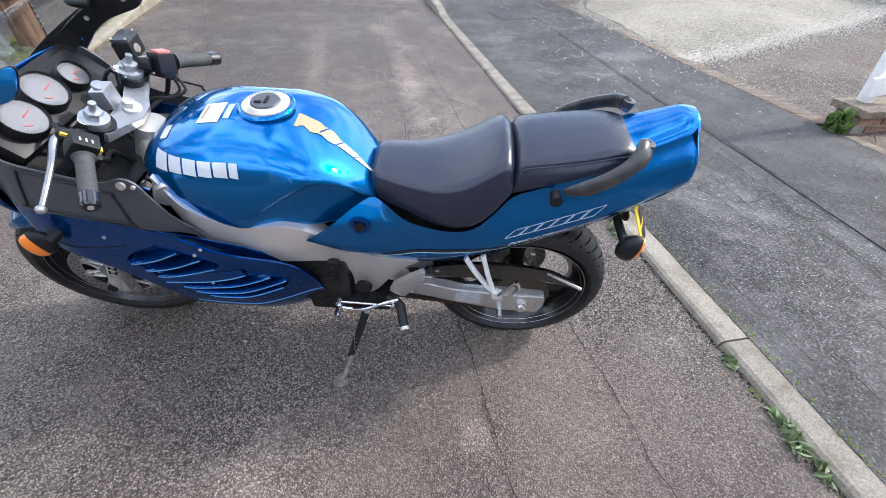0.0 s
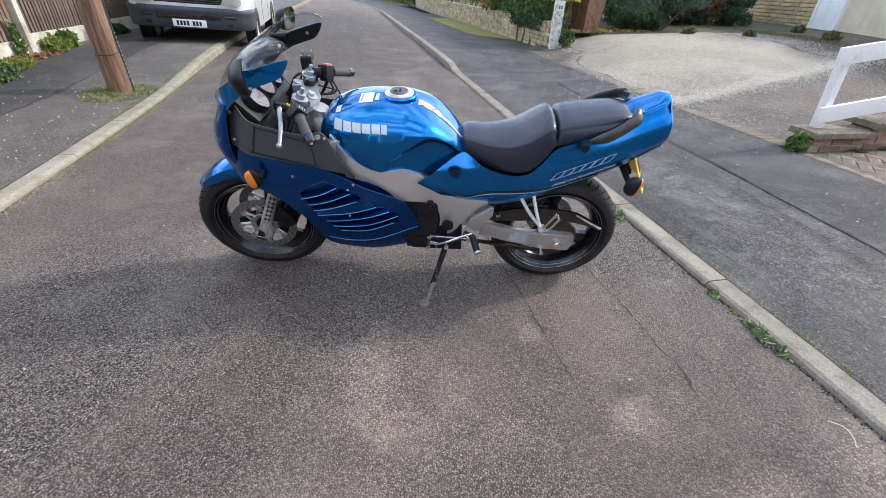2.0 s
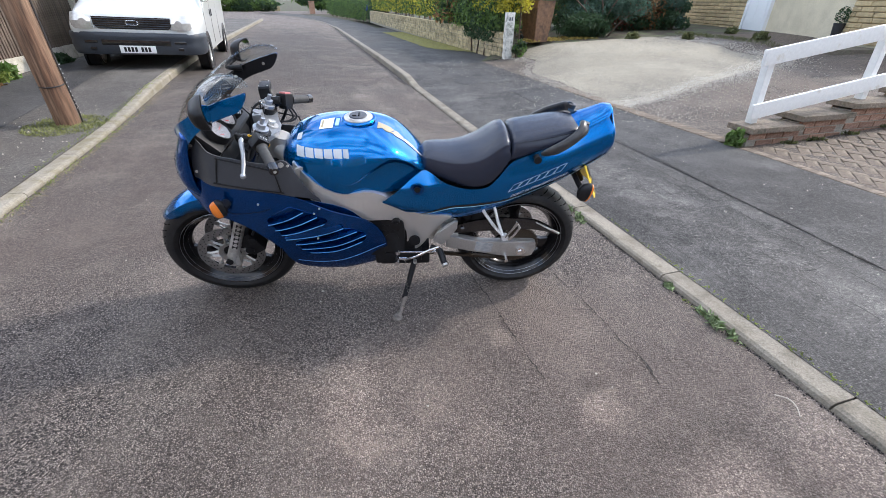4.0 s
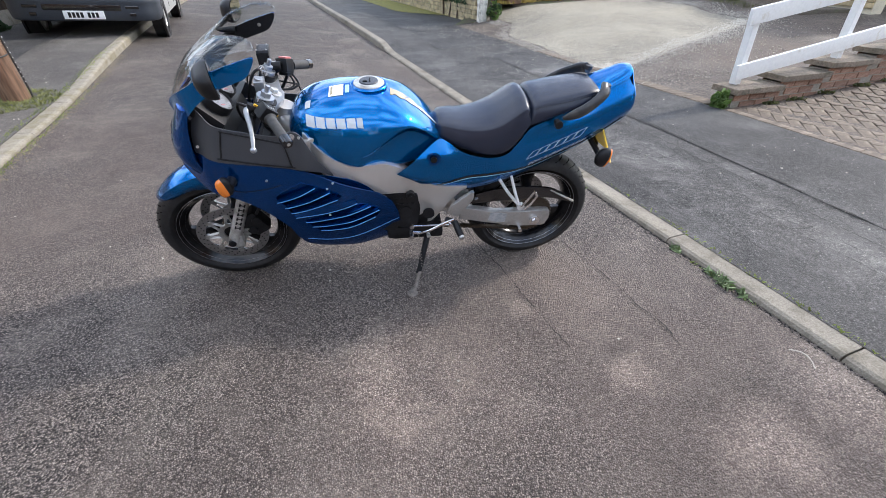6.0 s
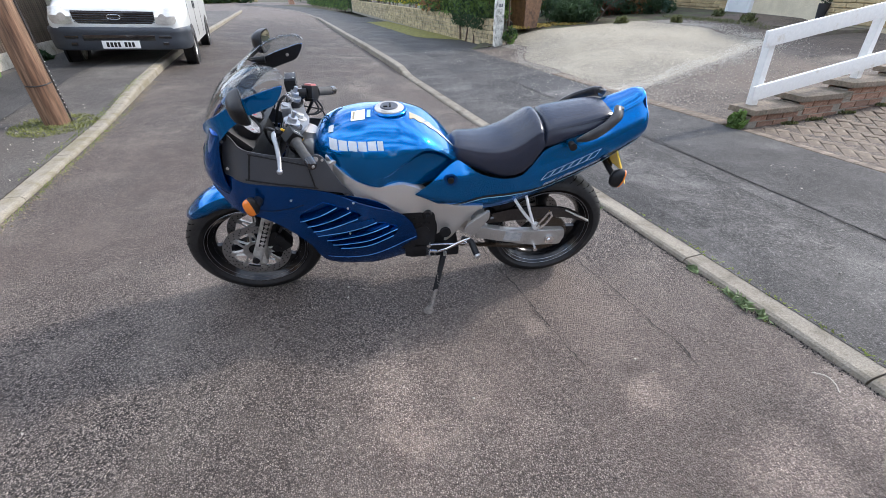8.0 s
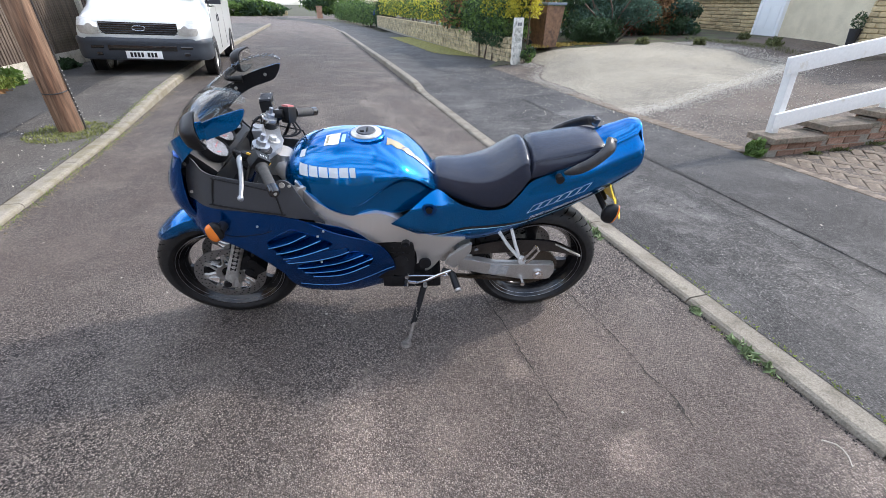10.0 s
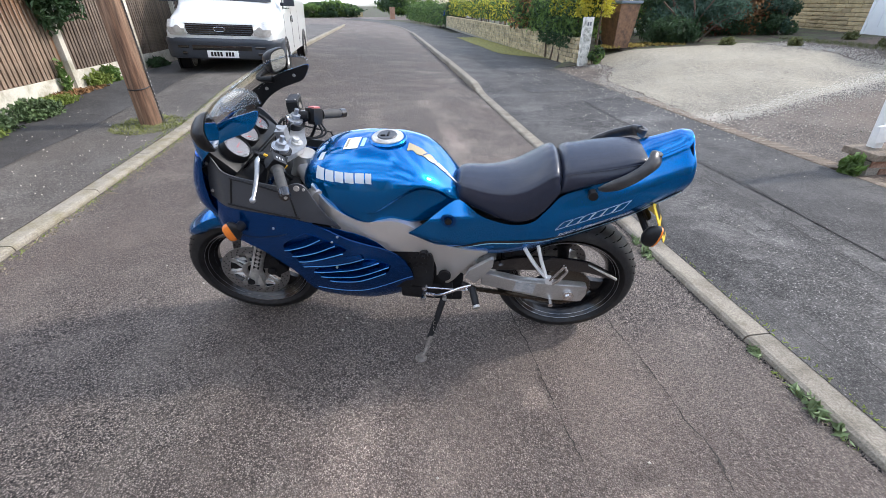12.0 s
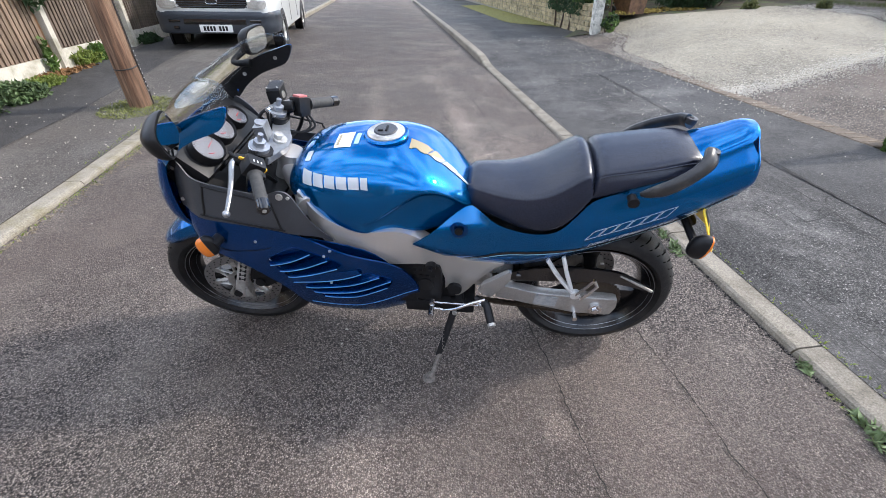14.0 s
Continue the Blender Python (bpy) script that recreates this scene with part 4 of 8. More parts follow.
# ---- fence side ----
fence = thing("close_board_fence", "brown slatted timber fence with concrete posts and gravel boards", "fence", street_frame(-6.2, 0.0, -0.13 - rise(0)))
rng = random.Random(4)
post_b = [-2.2 + 2.02 * k + 0.02 for k in range(9)]
slat_mesh = brick_mesh("slat", (0.022, 0.05, 1.5), M_FENCE, 0.003)
slat_grey = brick_mesh("slat_grey", (0.022, 0.05, 1.5), M_FENCE_GREY, 0.003)
for k, b in enumerate(post_b):
    gz = rise(b) + 0.13
    bm = bmesh.new()
    add_box(bm, (0.02, b, gz + 0.9), (0.11, 0.1, 1.9))
    part("concrete_post", bm, M_CONCRETE, fence, bevel=0.012)
    if k + 1 < len(post_b):
        gz = rise(b + 1) + 0.13
        bm = bmesh.new()
        add_box(bm, (0.0, b + 1.01, gz + 0.13), (0.05, 1.93, 0.34))
        part("gravel_board", bm, M_CONCRETE, fence, bevel=0.004)
        bm = bmesh.new()
        add_box(bm, (-0.012, b + 1.01, gz + 1.05), (0.012, 1.92, 1.5))
        timber = M_FENCE if b < 5.5 else M_FENCE_GREY
        part("panel_back", bm, timber, fence, smooth=False)
        for z in (0.42, 1.1):
            bm = bmesh.new()
            add_box(bm, (-0.03, b + 1.01, gz + z), (0.03, 1.92, 0.06))
            part("batten", bm, timber, fence, smooth=False)
        n_ = 24
        for j in range(n_):
            piece("slat", slat_mesh if b < 5.5 else slat_grey, fence, Matrix.Translation((0.008 + rng.uniform(-0.003, 0.003), b + 0.08 + j * 1.87 / n_, gz + 1.05 + rng.uniform(-0.01, 0.01))) @ pose(0, 0, 0, rng.uniform(-0.3, 0.3), 0, 0))


def weeds(a, b, size, n_, leaf, mat, label, seed, category="weed", group="weeds along the fence", stretch=2.0):
    r_ = random.Random(seed)
    bm = bmesh.new()
    add_leaves(bm, (0, 0, size[2] * 0.55), size, n_, leaf, r_, 0.1, stretch, 0.8)
    ob = tagged(part("weed_clump", bm, mat), label, category, kind="stuff")
    ob.matrix_world = Matrix.Translation(at(a, b))
    return ob


weeds(-5.85, 4.5, (0.30, 0.36, 0.17), 1700, 0.030, M_FENCEWEED, "leafy green weeds at the foot of the fence", 41)
weeds(-5.9, 3.75, (0.32, 0.42, 0.15), 1400, 0.030, M_FENCEWEED, "leafy green weeds at the foot of the fence", 42)
weeds(-5.8, 3.3, (0.3, 0.5, 0.12), 1200, 0.03, M_GRASS, "yellowing weeds at the foot of the fence", 142)
weeds(-5.95, 5.1, (0.2, 0.35, 0.10), 500, 0.03, M_GRASS, "yellowing weeds at the foot of the fence", 143)
weeds(-6.05, 6.3, (0.2, 0.3, 0.16), 260, 0.04, M_GRASS, "yellowing weeds at the foot of the fence", 43)
weeds(-6.05, 6.6, (0.14, 0.2, 0.18), 300, 0.06, M_LEAF, "leafy green weeds at the foot of the fence", 44)
weeds(-6.05, 8.3, (0.14, 0.3, 0.12), 400, 0.05, M_LEAF_DARK, "dark weeds at the foot of the fence", 45)
weeds(-6.1, 5.6, (0.06, 0.08, 0.35), 90, 0.06, M_LEAF, "thin climbing weed against the fence post", 46)
weeds(-6.1, 5.6, (0.2, 0.7, 0.04), 500, 0.05, M_DRY, "brown fallen leaves along the fence", 47, "leaf litter", "litter")
bm = bmesh.new()
for q, size_, n_ in (((0, 0, 0), (0.3, 0.5, 0.62), 1700), ((0.05, 0.45, 0.15), (0.3, 0.4, 0.4), 900), ((0, -1.2, 0.55), (0.25, 0.9, 0.22), 1300), ((0.0, -2.4, 0.50), (0.25, 0.7, 0.2), 800)):
    add_leaves(bm, q, size_, n_, 0.05, random.Random(48), 0.2, 2.6, -0.4)
bush = tagged(part("overhanging_bush", bm, M_LEAF_DARK), "dark evergreen foliage hanging over the fence", "shrub")
bush.matrix_world = Matrix.Translation(at(-6.02, 5.85, 1.35))

# telegraph pole with its cable strap and ring of grass
pole = thing("telegraph_pole", "round brown timber telegraph pole with a wire strap", "utility pole", street_frame(-4.41, 4.16) @ pose(0, 0, 0, 0, -0.5, 0))
bm = bmesh.new()
add_sweep(bm, [(0.0, 0, -0.2), (0.0, 0, 0.05), (0, 0, 1.0), (0, 0, 3.0), (0, 0, 7.5)], [0.119, 0.116, 0.112, 0.106, 0.092], 28)
for v in bm.verts:
    v.co += Vector((v.co.x, v.co.y, 0)) * 0.05 * noise.noise(Vector((v.co.x * 9, v.co.y * 9, v.co.z * 0.6)))
part("shaft", bm, M_POLE, pole)
bm = bmesh.new()
add_sweep(bm, [(0.118 * math.cos(t), 0.118 * math.sin(t), 0.42 + 0.02 * math.sin(t)) for t in np.linspace(0, 2 * math.pi, 33)], 0.006, 6)
part("strap", bm, material("black_wire", (0.02, 0.02, 0.02), 0.5), pole)
bm = bmesh.new()
add_sweep(bm, spline([(0.129, 0.02, 0.0), (0.127, 0.03, 0.2), (0.125, 0.01, 0.5), (0.122, 0.02, 1.0), (0.115, 0.0, 3.0), (0.100, 0, 7.3)], 5), 0.009, 8)
part("cable", bm, material("dark_cable", (0.03, 0.025, 0.022), 0.6), pole)
M_CLIP = material("grey_clip", (0.45, 0.45, 0.43), 0.5)
for k in range(11):
    bm = bmesh.new()
    add_box(bm, (0.133, 0.02, 0.16 + k * 0.045), (0.006, 0.014, 0.009))
    part("cable_clip", bm, M_CLIP, pole, smooth=False)


def grass(name, label, a, b, ra, rb, count, high, seed, mat=M_GRASS):
    r_ = random.Random(seed)
    bm = bmesh.new()
    for _ in range(count):
        t, q = r_.random() * 6.283, r_.random() ** 0.6
        p = at(a + ra * q * math.cos(t), b + rb * q * math.sin(t))
        d = Vector((r_.gauss(0, 0.6), r_.gauss(0, 0.6), 1)).normalized() * high * r_.uniform(0.4, 1.1)
        w = Vector((r_.gauss(0, 1), r_.gauss(0, 1), 0)).normalized() * 0.004
        m_ = p + d * 0.6
        e = p + d + Vector((d.x, d.y, -abs(d.z) * 0.35)) * 0.5
        v = [bm.verts.new(x) for x in (p - w, p + w, m_ + w * 0.7, m_ - w * 0.7, e)]
        bm.faces.new(v[:4])
        bm.faces.new((v[3], v[2], v[4]))
    return tagged(part(name, bm, mat), label, "grass", kind="stuff")


grass("grass_tuft", "rough grass round the foot of the pole", -4.42, 4.1, 0.38, 0.44, 2300, 0.036, 51, M_VERGE)
grass("kerb_weeds", "short grass and weeds in the kerb joint", -0.02, -0.45, 0.015, 0.2, 60, 0.02, 52)
for a, b, s, n_, seed in ((-0.010, -0.15, 0.030, 34, 53), (-0.02, -0.40, 0.030, 30, 54), (-0.022, -0.47, 0.048, 64, 55), (-0.018, -0.56, 0.032, 36, 57), (-0.03, 0.70, 0.05, 70, 56), (-0.02, 0.86, 0.04, 50, 59)):
    weeds(a, b, (s * 0.8, s * 2.0, s * 0.5), int(n_ * 0.75), 0.015, M_KERBLEAF, "small green weed in the kerb joint", seed, "weed", "weeds at the kerb", 3.2)
rng = random.Random(84)
bm = bmesh.new()
for _ in range(700):
    b = rng.uniform(-1.6, 2.6)
    add_pebble(bm, at(-0.004 - abs(rng.gauss(0, 0.012)), b, 0.001), rng.uniform(0.002, 0.006), rng)
tagged(part("kerb_dirt", bm, M_CRACK, smooth=False), "dark dirt and moss along the foot of the kerb", "dirt", kind="stuff")
weeds(2.30, 1.62, (0.09, 0.10, 0.12), 420, 0.036, M_LEAF, "leafy weed at the end of the brick wall", 58, "weed", "weeds by the wall")
for k in range(6):
    weeds(2.9 + 0.45 * k + 0.1 * math.sin(5 * k), 1.5, (0.16, 0.035, 0.025), 60, 0.02, M_WEED, "low weeds along the brick wall", 60 + k, "weed", "weeds by the wall")
grass("moss_line", "moss and grass along the far kerb", -4.08, 4.6, 0.05, 2.2, 500, 0.02, 68)
grass("back_of_kerb_grass", "dry moss behind the kerb", 0.14, -0.6, 0.02, 1.3, 240, 0.014, 69)

grass("gutter_weeds", "short weeds and moss in the far gutter", left_edge(2) + 0.035, 2.6, 0.03, 2.6, 500, 0.022, 81)
grass("patio_grass", "rough grass along the patio edge", 8.6, 7.9, 0.35, 1.8, 1500, 0.09, 82, M_WEED)
rng = random.Random(83)
bm = bmesh.new()
for _ in range(900):
    b = rng.uniform(-0.5, 6.5)
    add_pebble(bm, at(left_edge(b) + 0.01 + abs(rng.gauss(0, 0.045)), b, 0.0), rng.uniform(0.004, 0.012), rng)
tagged(part("gutter_grit", bm, M_GRIT, smooth=False), "loose sandy grit along the far gutter", "grit", kind="stuff")
bm = bmesh.new()
for _ in range(260):
    add_pebble(bm, at(rng.uniform(1.0, 2.9), rng.uniform(4.5, 9.0) if rng.random() < 0.6 else rng.uniform(2.6, 4.5), 0.003), rng.uniform(0.004, 0.010), rng)
tagged(part("petals", bm, M_PEBBLE, smooth=False), "pale petals and chips by the drive", "litter", kind="stuff")

# litter: pale flecks of stone and petals on the ground
rng = random.Random(77)
bm = bmesh.new()
for _ in range(140):
    add_pebble(bm, at(rng.uniform(-6.0, -4.1), rng.uniform(1.5, 5.0), 0.003), rng.uniform(0.004, 0.010), rng)
for _ in range(160):
    add_pebble(bm, at(rng.uniform(0.2, 2.2), rng.uniform(-1.0, 9.0), 0.004), rng.uniform(0.003, 0.009), rng)
for _ in range(90):
    add_pebble(bm, at(rng.uniform(-3.8, -0.1), rng.uniform(-2.0, 14.0), 0.002), rng.uniform(0.003, 0.008), rng)
tagged(part("stone_flecks", bm, M_PEBBLE, smooth=False), "scattered pale stone chips and petals", "litter", kind="stuff")
bm = bmesh.new()
add_sweep(bm, spline([at(0.085 - 0.23, -0.985, 0.008), at(0.1 - 0.22, -0.95, 0.012), at(0.1 - 0.21, -0.91, 0.008), at(-0.14, -0.88, 0.006)], 6), 0.002, 6)
tagged(part("twig", bm, M_PEBBLE), "pale curved stalk lying on the road", "twig")
# ---- the motorcycle: x to its tail, y to its right side, z up; it leans on its side stand ----
def car_paint(name, base, flake, coat, rough):
    """Metal flake under lacquer: a coloured metallic base whose flakes tilt a little, and a clear sharp coat."""
    m = material(name, base, rough, metal=0.82, spec=0.25, coat=coat, grain=flake, grain_scale=700)
    p = m.node_tree.nodes["Principled BSDF"]
    p.inputs["Specular Tint"].default_value = (0.05, 0.6, 1.0, 1)
    p.inputs["Coat IOR"].default_value, p.inputs["Coat Roughness"].default_value = 1.40, 0.02
    return m


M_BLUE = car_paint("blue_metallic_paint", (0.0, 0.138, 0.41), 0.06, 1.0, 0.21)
# the same blue darkened: shade on fairing, nose and recesses put into the colour
M_BLUE_SHADED = car_paint("shaded_blue_paint", (0.0, 0.054, 0.235), 0.06, 0.8, 0.24)
M_SILVER = material("silver_frame_paint", (0.63, 0.60, 0.56), 0.33, metal=0.6, coat=0.25, grain=0.05, grain_scale=400)
M_ALLOY = material("worn_alloy", (0.62, 0.61, 0.58), 0.36, metal=0.6, grain=0.15, grain_scale=120, stain=(0.28, 0.26, 0.23), stain_scale=14)
M_ARM = material("swingarm_alloy", (0.44, 0.43, 0.41), 0.34, metal=0.6, grain=0.12, grain_scale=200, stain=(0.30, 0.285, 0.26), stain_scale=10, stain_lo=0.5, stain_hi=0.75)
M_YOKE = material("satin_cast_alloy", (0.40, 0.42, 0.45), 0.36, metal=0.75, grain=0.10, grain_scale=120, stain=(0.36, 0.36, 0.36), stain_scale=16)
M_CHROME = material("polished_alloy", (0.75, 0.75, 0.76), 0.18, metal=1.0, grain=0.08, grain_scale=160)
M_GREY = material("grey_textured_plastic", (0.050, 0.053, 0.060), 0.38, grain=0.15, grain_scale=300, bump=0.12, bump_scale=900)
M_BLACK = material("black_plastic", (0.012, 0.012, 0.013), 0.42, spec=0.28, grain=0.2, grain_scale=90)
M_GLOSS = material("gloss_black", (0.008, 0.008, 0.009), 0.18, coat=0.6)
M_RUBBER = material("tyre_rubber", (0.013, 0.013, 0.014), 0.50, spec=0.30, grain=0.25, grain_scale=60, stain=(0.024, 0.023, 0.022), stain_scale=9, bump=0.1, bump_scale=200)
M_GROOVE_SHADE = material("groove_shade_black", (0.002, 0.002, 0.002), 0.9, spec=0.05)
M_RIM = material("black_wheel_paint", (0.006, 0.006, 0.007), 0.20, spec=0.45, grain=0.2, grain_scale=50)
M_SEAT = material("black_seat_vinyl", (0.017, 0.021, 0.036), 0.25, grain=0.25, grain_scale=240, bump=0.10, bump_scale=700)
M_GRAB = material("worn_black_moulding", (0.028, 0.028, 0.030), 0.34, grain=0.3, grain_scale=60, stain=(0.075, 0.068, 0.058), stain_scale=9, stain_lo=0.5, stain_hi=0.75)
M_DISC = material("brake_disc_steel", (0.30, 0.29, 0.28), 0.36, metal=0.8, grain=0.15, grain_scale=80)
M_DARK = material("engine_black", (0.010, 0.010, 0.011), 0.6, spec=0.25, grain=0.3, grain_scale=50)
M_CHAIN = material("oily_chain", (0.07, 0.055, 0.04), 0.5, metal=0.7, grain=0.4, grain_scale=150)
M_AMBER = material("amber_lens", (0.75, 0.20, 0.02), 0.15, coat=0.6)
M_PLATE = material("yellow_plate", (0.85, 0.60, 0.04), 0.35)
M_RED = material("red_plastic", (0.55, 0.02, 0.03), 0.35)
M_FADED = material("faded_red_switch", (0.50, 0.16, 0.15), 0.5)
M_DIAL = material("dial_face", (0.17, 0.168, 0.18), 0.4, grain=0.08, grain_scale=200)
M_DECAL = material("silver_decal", (0.50, 0.52, 0.54), 0.35, metal=0.0, coat=0.6)
M_GOLD = material("gold_decal", (0.36, 0.29, 0.15), 0.35, metal=0.3, coat=0.6)
M_RIM_GLINT = material("rim_glint_line", (0.30, 0.305, 0.32), 0.3, metal=0.9)
M_CARRIER = material("disc_carrier_alloy", (0.40, 0.385, 0.36), 0.4, metal=0.6, grain=0.2, grain_scale=90)
M_HANGER = material("pale_alloy_paint", (0.72, 0.72, 0.71), 0.35, metal=0.35, grain=0.06, grain_scale=80)
# pale blue for the pinstripe and for highlights painted on the louvre edges
M_GLINT_STRIPE = material("edge_glint_and_stripe_paint", (0.16, 0.42, 0.74), 0.3, metal=0.5, coat=0.5)
M_WHITE = material("white_sticker", (0.80, 0.80, 0.78), 0.4)
M_PALE = material("pale_blue_sticker", (0.35, 0.62, 0.75), 0.4)
M_GLASS = glass("screen_plastic", (0.93, 0.94, 0.935))
M_LENS = glass("clear_lens", (0.93, 0.93, 0.93))
M_MIRROR = material("mirror", (0.85, 0.86, 0.87), 0.02, metal=1.0)
M_RUST = material("rusty_steel", (0.19, 0.17, 0.15), 0.6, metal=0.4, grain=0.4, grain_scale=60)
M_YELLOW = material("yellow_switch", (0.8, 0.48, 0.04), 0.4)
M_TAIL = material("red_tail_lens", (0.45, 0.01, 0.015), 0.12, coat=1.0)

LEAN = 10.5
bike = thing("motorcycle", "blue sports motorcycle with grey frame leaning on its side stand", "motorcycle", pose(0, 0.01, 0, LEAN, 0, 0))
STEER_AT, STEER_DIR, TURNED = Vector((-1.10, 0, 0.92)), Vector((0.415, 0, 0.91)).normalized(), 7.0
STEER = Matrix.Translation(STEER_AT) @ Matrix.Rotation(radians(TURNED), 4, STEER_DIR) @ Matrix.Translation(-STEER_AT)


def shell(outline, depth, thick, side, holes=(), per=5, grid=0.035, push=0.0, straight=False):
    """A curved sheet: an outline in x, z laid on y = depth(x, z) of one side, with thickness inwards."""
    bm = bmesh.new()
    loops = []
    for loop in (outline, *holes):
        pts = [np.array(q, float) for q in loop] if straight else spline(loop, per, closed=True)
        vs = [bm.verts.new((q[0], 0, q[1])) for q in pts]
        loops += [bm.edges.new((vs[i], vs[(i + 1) % len(vs)])) for i in range(len(vs))]
    bmesh.ops.triangle_fill(bm, use_beauty=True, use_dissolve=False, edges=loops)
    xs, zs = [v.co.x for v in bm.verts], [v.co.z for v in bm.verts]
    for axis, lo, hi in (((1, 0, 0), min(xs), max(xs)), ((0, 0, 1), min(zs), max(zs))):
        for c in np.arange(lo + grid * 0.5, hi, grid):
            bmesh.ops.bisect_plane(bm, geom=bm.verts[:] + bm.edges[:] + bm.faces[:], dist=1e-6, plane_co=Vector(axis) * c, plane_no=axis)
    for v in bm.verts:
        v.co.y = side * (depth(v.co.x, v.co.z) + push)
    if thick:
        made = bmesh.ops.extrude_face_region(bm, geom=bm.faces[:])["geom"]
        for v in made:
            if isinstance(v, bmesh.types.BMVert):
                v.co.y -= side * thick
    return bm


def both(name, outline, depth, thick, mat, parent, label="", holes=(), bevel=0.0, **kw):
    """The same sheet on both sides; returns the one on the left."""
    made = [part(name, shell(outline, depth, thick, s, holes, **kw), mat, parent, label, bevel=bevel) for s in (-1, 1)]
    return made[0]


# -- wheels --
def tyre_profile(r, w, rim):
    h = w / 2
    return [(rim, -h * 0.62), (rim + 0.02, -h * 0.92), (r - 0.055, -h), (r - 0.03, -h * 0.93), (r - 0.012, -h * 0.7), (r - 0.003, -h * 0.36), (r, 0), (r - 0.003, h * 0.36), (r - 0.012, h * 0.7),
            (r - 0.03, h * 0.93), (r - 0.055, h), (rim + 0.02, h * 0.92), (rim, h * 0.62), (rim - 0.012, 0)]


def wheel(name, centre, r, w, m, discs, rear=False):
    hub = part(name, bmesh.new(), M_RIM, bike)
    bm = bmesh.new()
    T = m @ Matrix.Translation(centre)
    h = w / 2 * 0.86
    add_lathe(bm, [(0.232, -h), (0.226, -h), (0.214, -h + 0.014), (0.196, -h + 0.035), (0.186, -0.012), (0.186, 0.012), (0.196, h - 0.035), (0.214, h - 0.014), (0.226, h), (0.232, h), (0.222, h - 0.03), (0.206, 0), (0.222, -h + 0.03)], T, 72)
    add_lathe(bm, [(0.012, -0.06), (0.045, -0.06), (0.055, -0.03), (0.055, 0.03), (0.045, 0.06), (0.012, 0.06)], T, 32)
    for k in range(3):
        a = radians((97 if rear else 70) + 120 * k)
        rot = Matrix.Rotation(-a, 4, "Y")
        rows = []
        for x, wd, th in ((0.04, 0.030, 0.024), (0.09, 0.022, 0.022), (0.14, 0.024, 0.018), (0.175, 0.036, 0.015), (0.197, 0.06, 0.014)):
            rows.append([T @ rot @ Vector((x, sy * th, sz * wd)) for sy, sz in ((-1, -0.6), (-0.7, -1), (0.7, -1), (1, -0.6), (1, 0.6), (0.7, 1), (-0.7, 1), (-1, 0.6))])
        add_loft(bm, rows, closed=True, caps=True)
    me = hub.data
    bmesh.ops.recalc_face_normals(bm, faces=bm.faces)
    for f_ in bm.faces:
        f_.smooth = True
    for e in bm.edges:
        if len(e.link_faces) == 2 and e.calc_face_angle(0) > radians(35):
            e.smooth = False
    bm.to_mesh(me)
    bm.free()
    bm = bmesh.new()
    add_lathe(bm, tyre_profile(r, w, 0.222), T, 96)
    part("tyre", bm, M_RUBBER, hub, "black road tyre with worn tread")
    # bright lines round the rim, drawing in the reflections on its gloss
    for rr_, yy_ in ((0.2275, h), (0.2165, h - 0.012), (0.199, h - 0.033)):
        for sd in (-1, 1):
            bm = bmesh.new()
            add_sweep(bm, [T @ Vector((rr_ * math.cos(a), sd * yy_, rr_ * math.sin(a))) for a in np.linspace(0, 2 * math.pi, 73)], 0.0011, 5, caps=False)
            part("rim_line", bm, M_RIM_GLINT, hub)
    # tread grooves as flat strips, the shade inside them put into the colour
    bm = bmesh.new()
    for k in range(44):
        a = 2 * math.pi * k / 44
        for s in (-1, 1):
            rows = []
            for y, da in ((0.16, 0.0), (0.42, 0.03), (0.66, 0.08), (0.84, 0.15)):
                rr = r - 0.0162 * max(0, (y - 0.2) / 0.64) ** 2.2 * 1.35 + 0.0006
                ang = a + (s * 0.5 + 0.5) * math.pi / 44 + da * (1 if rear else -1)
                rows.append([T @ Vector((rr * math.cos(ang + d_), s * y * w / 2, rr * math.sin(ang + d_))) for d_ in (-0.010, 0.010)])
            add_loft(bm, rows)
    tagged(part("tread_groove", bm, M_GROOVE_SHADE, hub, smooth=False), kind="stuff")
    for y, rr, holes in discs:
        bm = bmesh.new()
        add_lathe(bm, [(rr - 0.038, y - 0.0025), (rr, y - 0.0025), (rr, y + 0.0025), (rr - 0.038, y + 0.0025)], T, 72)
        part("brake_disc", bm, M_DISC, hub, "drilled steel brake disc")
        bm = bmesh.new()
        add_lathe(bm, [(0.040, y * 0.9 - 0.004), (0.062, y - 0.004), (0.062, y + 0.003), (0.040, y * 0.9 + 0.004)], T, 32)
        part("disc_carrier", bm, M_CARRIER, hub)
        for k in range(8):
            for da in (-0.26, 0.26):
                bm = bmesh.new()
                a0, a1 = k * math.pi / 4 + da, k * math.pi / 4 + da * 0.25
                add_sweep(bm, [T @ Vector((0.058 * math.cos(a0), y, 0.058 * math.sin(a0))), T @ Vector(((rr - 0.047) * math.cos(a1), y, (rr - 0.047) * math.sin(a1)))], 0.0075, 6, flat=0.6)
                part("carrier_spoke", bm, M_CARRIER, hub)
        for k in range(8):
            bm = bmesh.new()
            add_disc(bm, T @ Vector(((rr - 0.045) * math.cos(k * math.pi / 4), y, (rr - 0.045) * math.sin(k * math.pi / 4))), T.to_3x3() @ Vector((0, 1, 0)), 0.013, 0.013, 12)
            part("disc_bobbin", bm, M_CARRIER, hub)
        bm = bmesh.new()
